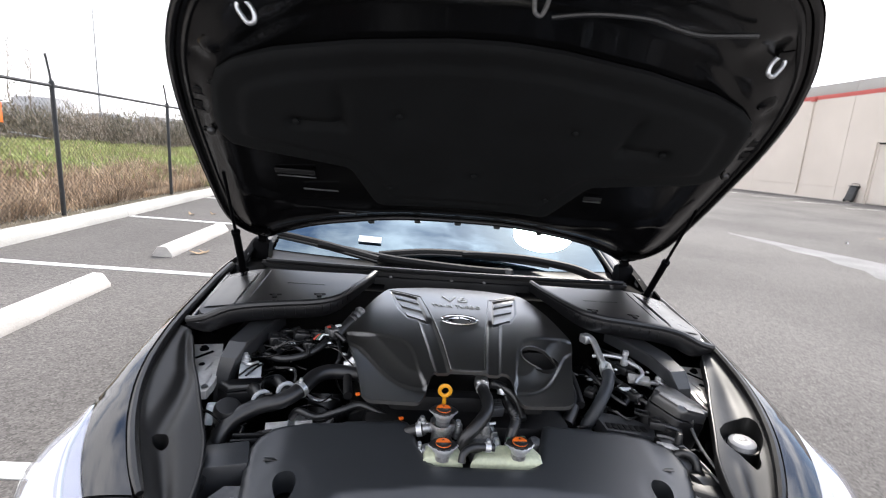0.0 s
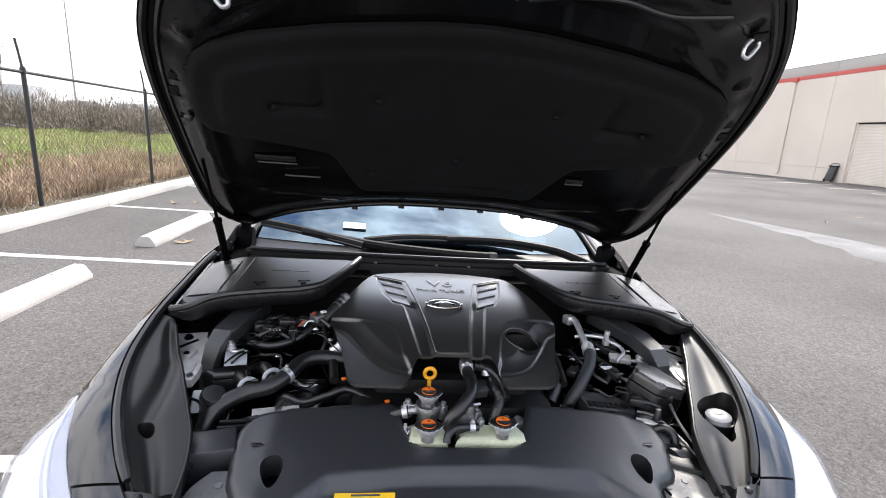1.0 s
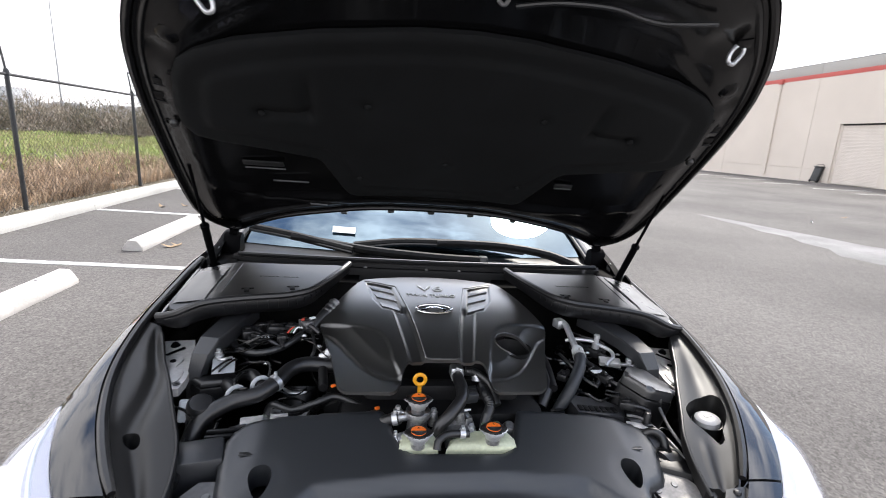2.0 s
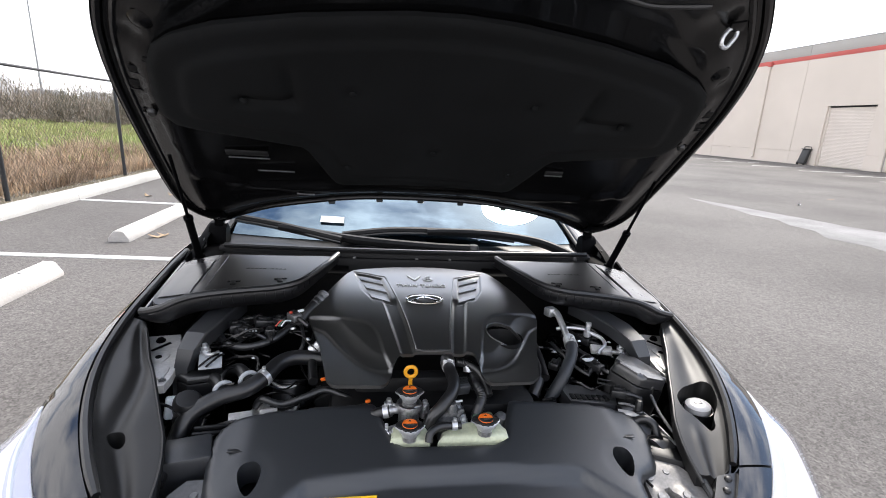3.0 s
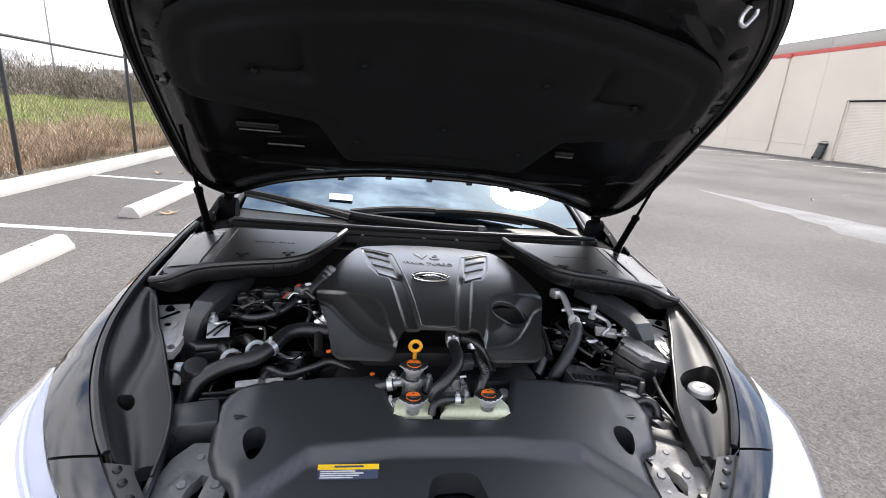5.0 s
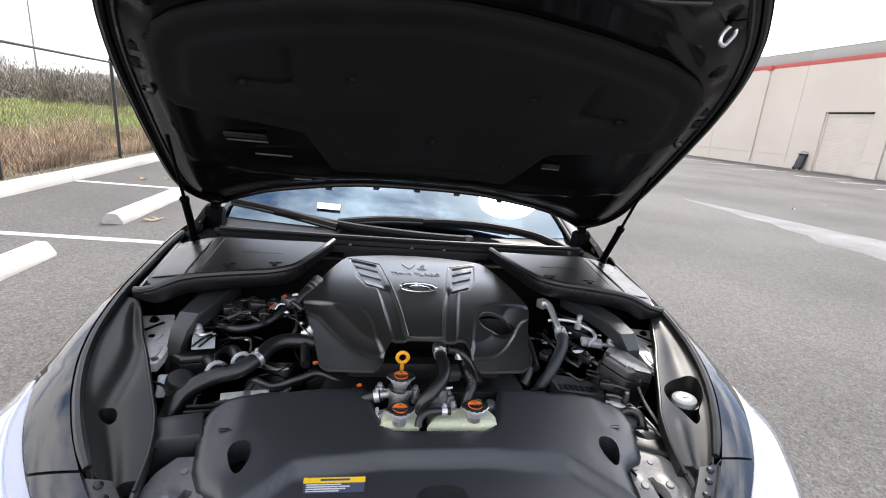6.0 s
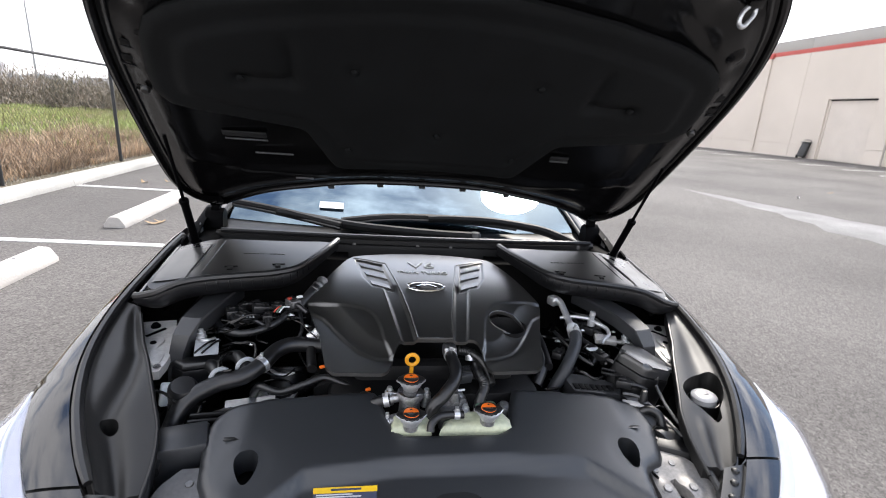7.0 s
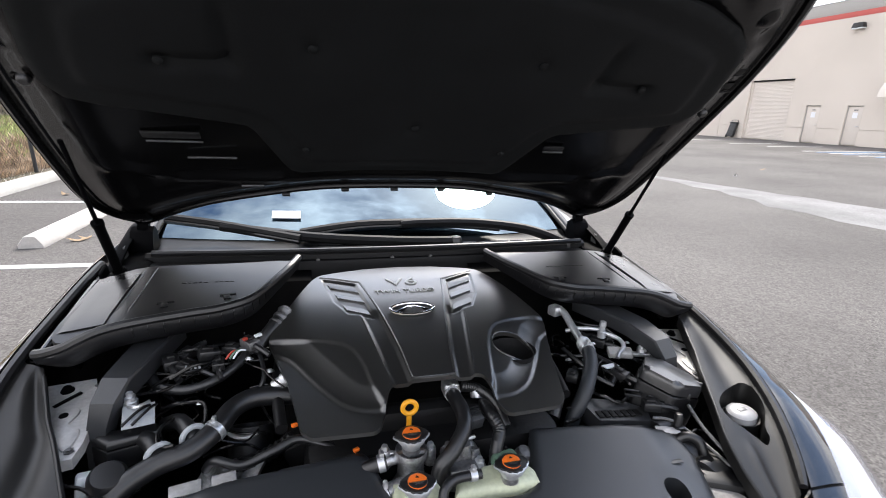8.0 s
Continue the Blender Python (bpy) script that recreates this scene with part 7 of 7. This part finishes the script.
hose("thin_pipe", [(0.400, 1.612, 0.915), (0.430, 1.600, 0.925), (0.475, 1.584, 0.926), (0.492, 1.565, 0.921), (0.513, 1.543, 0.915), (0.512, 1.520, 0.906), (0.492, 1.508, 0.896), (0.484, 1.500, 0.888)], 0.0055, "thin bright aluminium pipe", material=STEEL)
part("service_port", lathe([(0, 0.034), (0.008, 0.033), (0.009, 0.022), (0.007, 0.02), (0.007, 0.008), (0.011, 0.006), (0.011, -0.01)], pose(0.478, 1.568, 0.922), 12), STEEL, car, "bright service port")
part("valve_block", box((0.062, 0.030, 0.016), pose(0.505, 1.523, 0.882, 14, 0, -15), 0.004), BARE, car, "bright pipe bracket")
part("sensor", lathe([(0, 0.022), (0.007, 0.021), (0.008, 0.012), (0.012, 0.012), (0.012, 0)], pose(0.557, 1.507, 0.894), 10), STEEL, car, "steel sensor")
part("bracket_arm", box((0.065, 0.014, 0.010), pose(0.557, 1.494, 0.888, 0, 0, -18), 0.003), CAST, car, "bright bracket")
part("cable_tag", box((0.048, 0.016, 0.004), pose(0.451, 1.479, 0.879, 0, 8, 18), 0.001), PAPER, car, "pale paper cable tag")
duct("air_duct", [((0.520, 1.74, 0.935), (0.036, 0.010, 0), 0.018), ((0.548, 1.655, 0.937), (0.036, 0.010, 0), 0.018), ((0.571, 1.555, 0.937), (0.033, 0.008, 0), 0.018), ((0.583, 1.482, 0.926), (0.027, 0.006, 0), 0.018), ((0.594, 1.468, 0.898), (0.022, 0.004, 0), 0.018), ((0.604, 1.466, 0.860), (0.018, 0, 0), 0.018), ((0.606, 1.466, 0.80), (0.018, 0, 0), 0.018)], "flat black air duct", DUCT)
tower_plate(1, 0.8765, 0.10)
fuse_m = pose(-0.008, -0.010, 0.907) @ pose(0.55, 1.42, 0, 4, 13, 0) @ pose(-0.55, -1.42, 0)
fb = lid_box("fuse_box", rounded([(0.486, 1.412), (0.540, 1.474), (0.566, 1.472), (0.624, 1.384), (0.612, 1.354), (0.535, 1.350)], 0.014), 0.9, 0.030, "glossy black fuse box with a domed lid", FUSE, fuse_m, 0.10, soft_rim=0.015)
for x, y in ((0.480, 1.402), (0.510, 1.365), (0.560, 1.352)):
    part("catch", box((0.020, 0.014, 0.030), pose(x, y, 0.845, 0, 0, -40), 0.003), PLASTIC, fb, "grey-black catch")
low = part("air_box_top", panel([(0.335, 1.425), (0.435, 1.405), (0.480, 1.372), (0.465, 1.335), (0.345, 1.350)], lambda x, y: Vector((x, y, 0.838 + 0.1 * (y - 1.4) - 0.05 * (x - 0.4))), 0.02, drop=(0, 0, -0.04)), DUCT, car, "black slotted air box top")
for k in range(7):
    # near-black bars laid on the lid paint the shade in its slots
    part("slot_bar", box((0.012, 0.022, 0.004), pose(0.356 + 0.015 * k, 1.366 - 0.001 * k, 0.836 - 0.0007 * k), 0.001), VOID, low)
def clip_frame(x, y, z, turn):
    """A small open rectangular cable clip."""
    m = pose(x, y, z, 8, 0, turn)
    line = [m @ Vector(q) for q in ((-0.016, -0.009, 0), (0.016, -0.009, 0), (0.016, 0.009, 0), (-0.016, 0.009, 0))]
    part("cable_clip", tube(line, 0.0028, 6, 1, smooth_line=False, closed=True), PLASTIC, car, "open black plastic clip")


clip_frame(0.452, 1.392, 0.862, -28)
clip_frame(0.492, 1.362, 0.858, -30)
shelf = part("side_shelf", panel([(0.462, 1.338), (0.505, 1.322), (0.545, 1.235), (0.548, 1.190), (0.520, 1.188), (0.492, 1.225), (0.488, 1.275)], lambda x, y: Vector((x, y, 0.812 + 0.20 * (y - 1.25) + 0.004 * math.sin(120 * y))), 0.010, holes=[ellipse(0.518, 1.235, 0.012, 0.018, 14)], drop=(0, 0, -0.03)), PLASTIC, car, "black stepped shelf beside the radiator")
part("shelf_edge", tube([(0.468, 1.336, 0.834), (0.506, 1.320, 0.832), (0.532, 1.262, 0.820), (0.546, 1.20, 0.808)], 0.0035, 6, 4), ZINC, shelf, "bright metallic strip along the shelf's edge")
part("pin", lathe([(0, 0.040), (0.007, 0.038), (0.009, 0.030), (0.009, 0.012), (0.013, 0.010), (0.013, -0.02)], pose(0.505, 1.302, 0.822, -6), 14), PLASTIC, shelf)
part("flat_bracket", box((0.05, 0.018, 0.004), pose(0.478, 1.300, 0.826, 8, 0, -18), 0.001), BARE, shelf, "grey metal bracket")
part("drain_hose", tube([(0.47, 1.285, 0.80), (0.50, 1.275, 0.828), (0.522, 1.258, 0.822), (0.525, 1.24, 0.79)], 0.010, 10, 6), RUBBER, car, "short black drain hose")
part("wire_stay", tube([(0.555, 1.335, 0.855), (0.552, 1.285, 0.835), (0.560, 1.225, 0.815), (0.566, 1.195, 0.81)], 0.004, 8, 5), ZINC, car, "thin steel wire stay")
part("pipe_stub", lathe([(0.024, -0.08), (0.026, 0), (0.022, 0.006), (0.018, -0.02), (0, -0.02)], pose(0.505, 1.212, 0.80, 24, 0, 0), 18), PLASTIC, car, "black pipe stub")
part("headlamp_back", box((0.09, 0.10, 0.10), pose(0.525, 1.215, 0.70, 0, 0, -25), 0.012), PLASTIC_DULL, car, "black headlamp back")
part("upper_hose", tube([(0.262, 1.40, 0.82), (0.290, 1.44, 0.855), (0.292, 1.50, 0.87), (0.285, 1.56, 0.88)], 0.016, 12, 6), RUBBER, car, "black rubber hose")
part("harness", tube([(0.43, 1.44, 0.86), (0.455, 1.46, 0.875), (0.47, 1.50, 0.87), (0.44, 1.55, 0.88), (0.43, 1.62, 0.90)], 0.009, 10, 6, ring=(0.001, 26)), PLASTIC_DULL, car, "ribbed cable conduit")
loom(0.44, 1.54, 0.85, 0.09, 0.09, 0.025, 22, 0.0022, 0.0045, 11, car, CABLE, "tangle of black cables")
loom(0.46, 1.30, 0.79, 0.05, 0.09, 0.02, 14, 0.0022, 0.0045, 12, car, CABLE, "tangle of black cables")
for x, y, z, s, t in ((0.475, 1.575, 0.885, 1.0, 40), (0.435, 1.60, 0.89, 0.9, 100), (0.505, 1.585, 0.89, 0.8, 170), (0.475, 1.355, 0.842, 0.9, 70), (0.455, 1.445, 0.868, 0.9, 30), (0.345, 1.47, 0.862, 0.9, 140)):
    plug(x, y, z, s, t)
loom(0.0, 1.36, 0.80, 0.16, 0.05, 0.02, 20, 0.002, 0.004, 14, car, CABLE, "tangle of black cables")


# ---- core support plates with their bolts
def core_plate(sgn):
    out = [(0.432, 1.150), (0.468, 1.182), (0.512, 1.180), (0.540, 1.140), (0.560, 1.085), (0.545, 1.035), (0.47, 1.015), (0.43, 1.03), (0.424, 1.09)]
    slot = [(0.462, 1.108), (0.476, 1.112), (0.496, 1.066), (0.486, 1.050), (0.470, 1.060)]

    def fn(x, y):
        z = 0.785 - 0.32 * (1.15 - y) * (1 if y < 1.15 else 0.3)
        for bx, by in ((0.444, 1.088), (0.502, 1.088)):
            z += 0.007 * ss(0.024, 0.016, math.hypot(x - bx, y - by))
        return Vector((x * sgn, y, z))
    p = part("core_support", panel(out if sgn > 0 else out, fn, 0.010, holes=[slot], drop=(0, 0, -0.025)), PRESSED if sgn > 0 else GREY_PAINT, car, "pressed steel core support with bolts")
    for x, y, r in ((0.442, 1.134, 0.011), (0.488, 1.146, 0.010), (0.444, 1.088, 0.012), (0.502, 1.088, 0.012), (0.450, 1.060, 0.007), (0.520, 1.066, 0.007)):
        q = fn(x, y)
        bolt(q.x, q.y, q.z - 0.003, r * 0.82, p, 12, ZINC)
    q = fn(0.452, 1.136)
    part("brace", tube([fn(0.56, 1.17) + Vector((0, 0, 0.02)), fn(0.552, 1.10) + Vector((0, 0, 0.015)), fn(0.555, 1.03) + Vector((0, 0, 0.01))], 0.008, 8, 4), PLASTIC, p)
    part("locator", box((0.035, 0.02, 0.02), Matrix.Translation(fn(0.520, 1.038) + Vector((0, 0, -0.004))), 0.004), PLASTIC, p)
    part("side_web", grid([[Vector((sgn * x, y, 0.785 - 0.32 * max(0.0, 1.15 - y) - dz)) for x, y in ((0.565, 1.18), (0.556, 1.10), (0.562, 1.0))] for dz in (0.002, 0.03, 0.16)]), PLASTIC_DULL, p)


both(core_plate)

# bright steel bolts added to stand for the glints among the cables
for x, y, z, r in ((-0.600, 1.560, 0.905, 0.0060), (-0.470, 1.560, 0.925, 0.0050), (-0.440, 1.610, 0.938, 0.0055), (-0.405, 1.630, 0.940, 0.0050), (-0.505, 1.575, 0.930, 0.0045), (-0.372, 1.590, 0.925, 0.0060), (-0.330, 1.565, 0.905, 0.0070), (-0.455, 1.500, 0.885, 0.0050), (0.470, 1.625, 0.915, 0.0050), (0.450, 1.560, 0.900, 0.0050), (0.535, 1.540, 0.905, 0.0055), (0.360, 1.520, 0.885, 0.0060)):
    bolt(x, y, z, r, None, -18, STEEL)
for pts, r, m in (([(-0.53, 1.63, 0.93), (-0.49, 1.61, 0.945), (-0.45, 1.62, 0.945), (-0.41, 1.64, 0.94)], 0.0042, CABLE), ([(-0.55, 1.55, 0.90), (-0.51, 1.545, 0.925), (-0.47, 1.55, 0.93), (-0.43, 1.575, 0.932)], 0.0036, CABLE), ([(-0.36, 1.62, 0.935), (-0.345, 1.58, 0.92), (-0.34, 1.54, 0.90), (-0.36, 1.51, 0.87)], 0.0050, PLASTIC), ([(0.43, 1.66, 0.925), (0.46, 1.62, 0.925), (0.50, 1.60, 0.922), (0.53, 1.57, 0.905)], 0.0036, CABLE), ([(0.36, 1.55, 0.90), (0.375, 1.50, 0.89), (0.40, 1.46, 0.87), (0.43, 1.43, 0.86)], 0.0050, PLASTIC)):
    part("cable", tube(pts, r, 8, 6), m, car, "black sheathed cable")
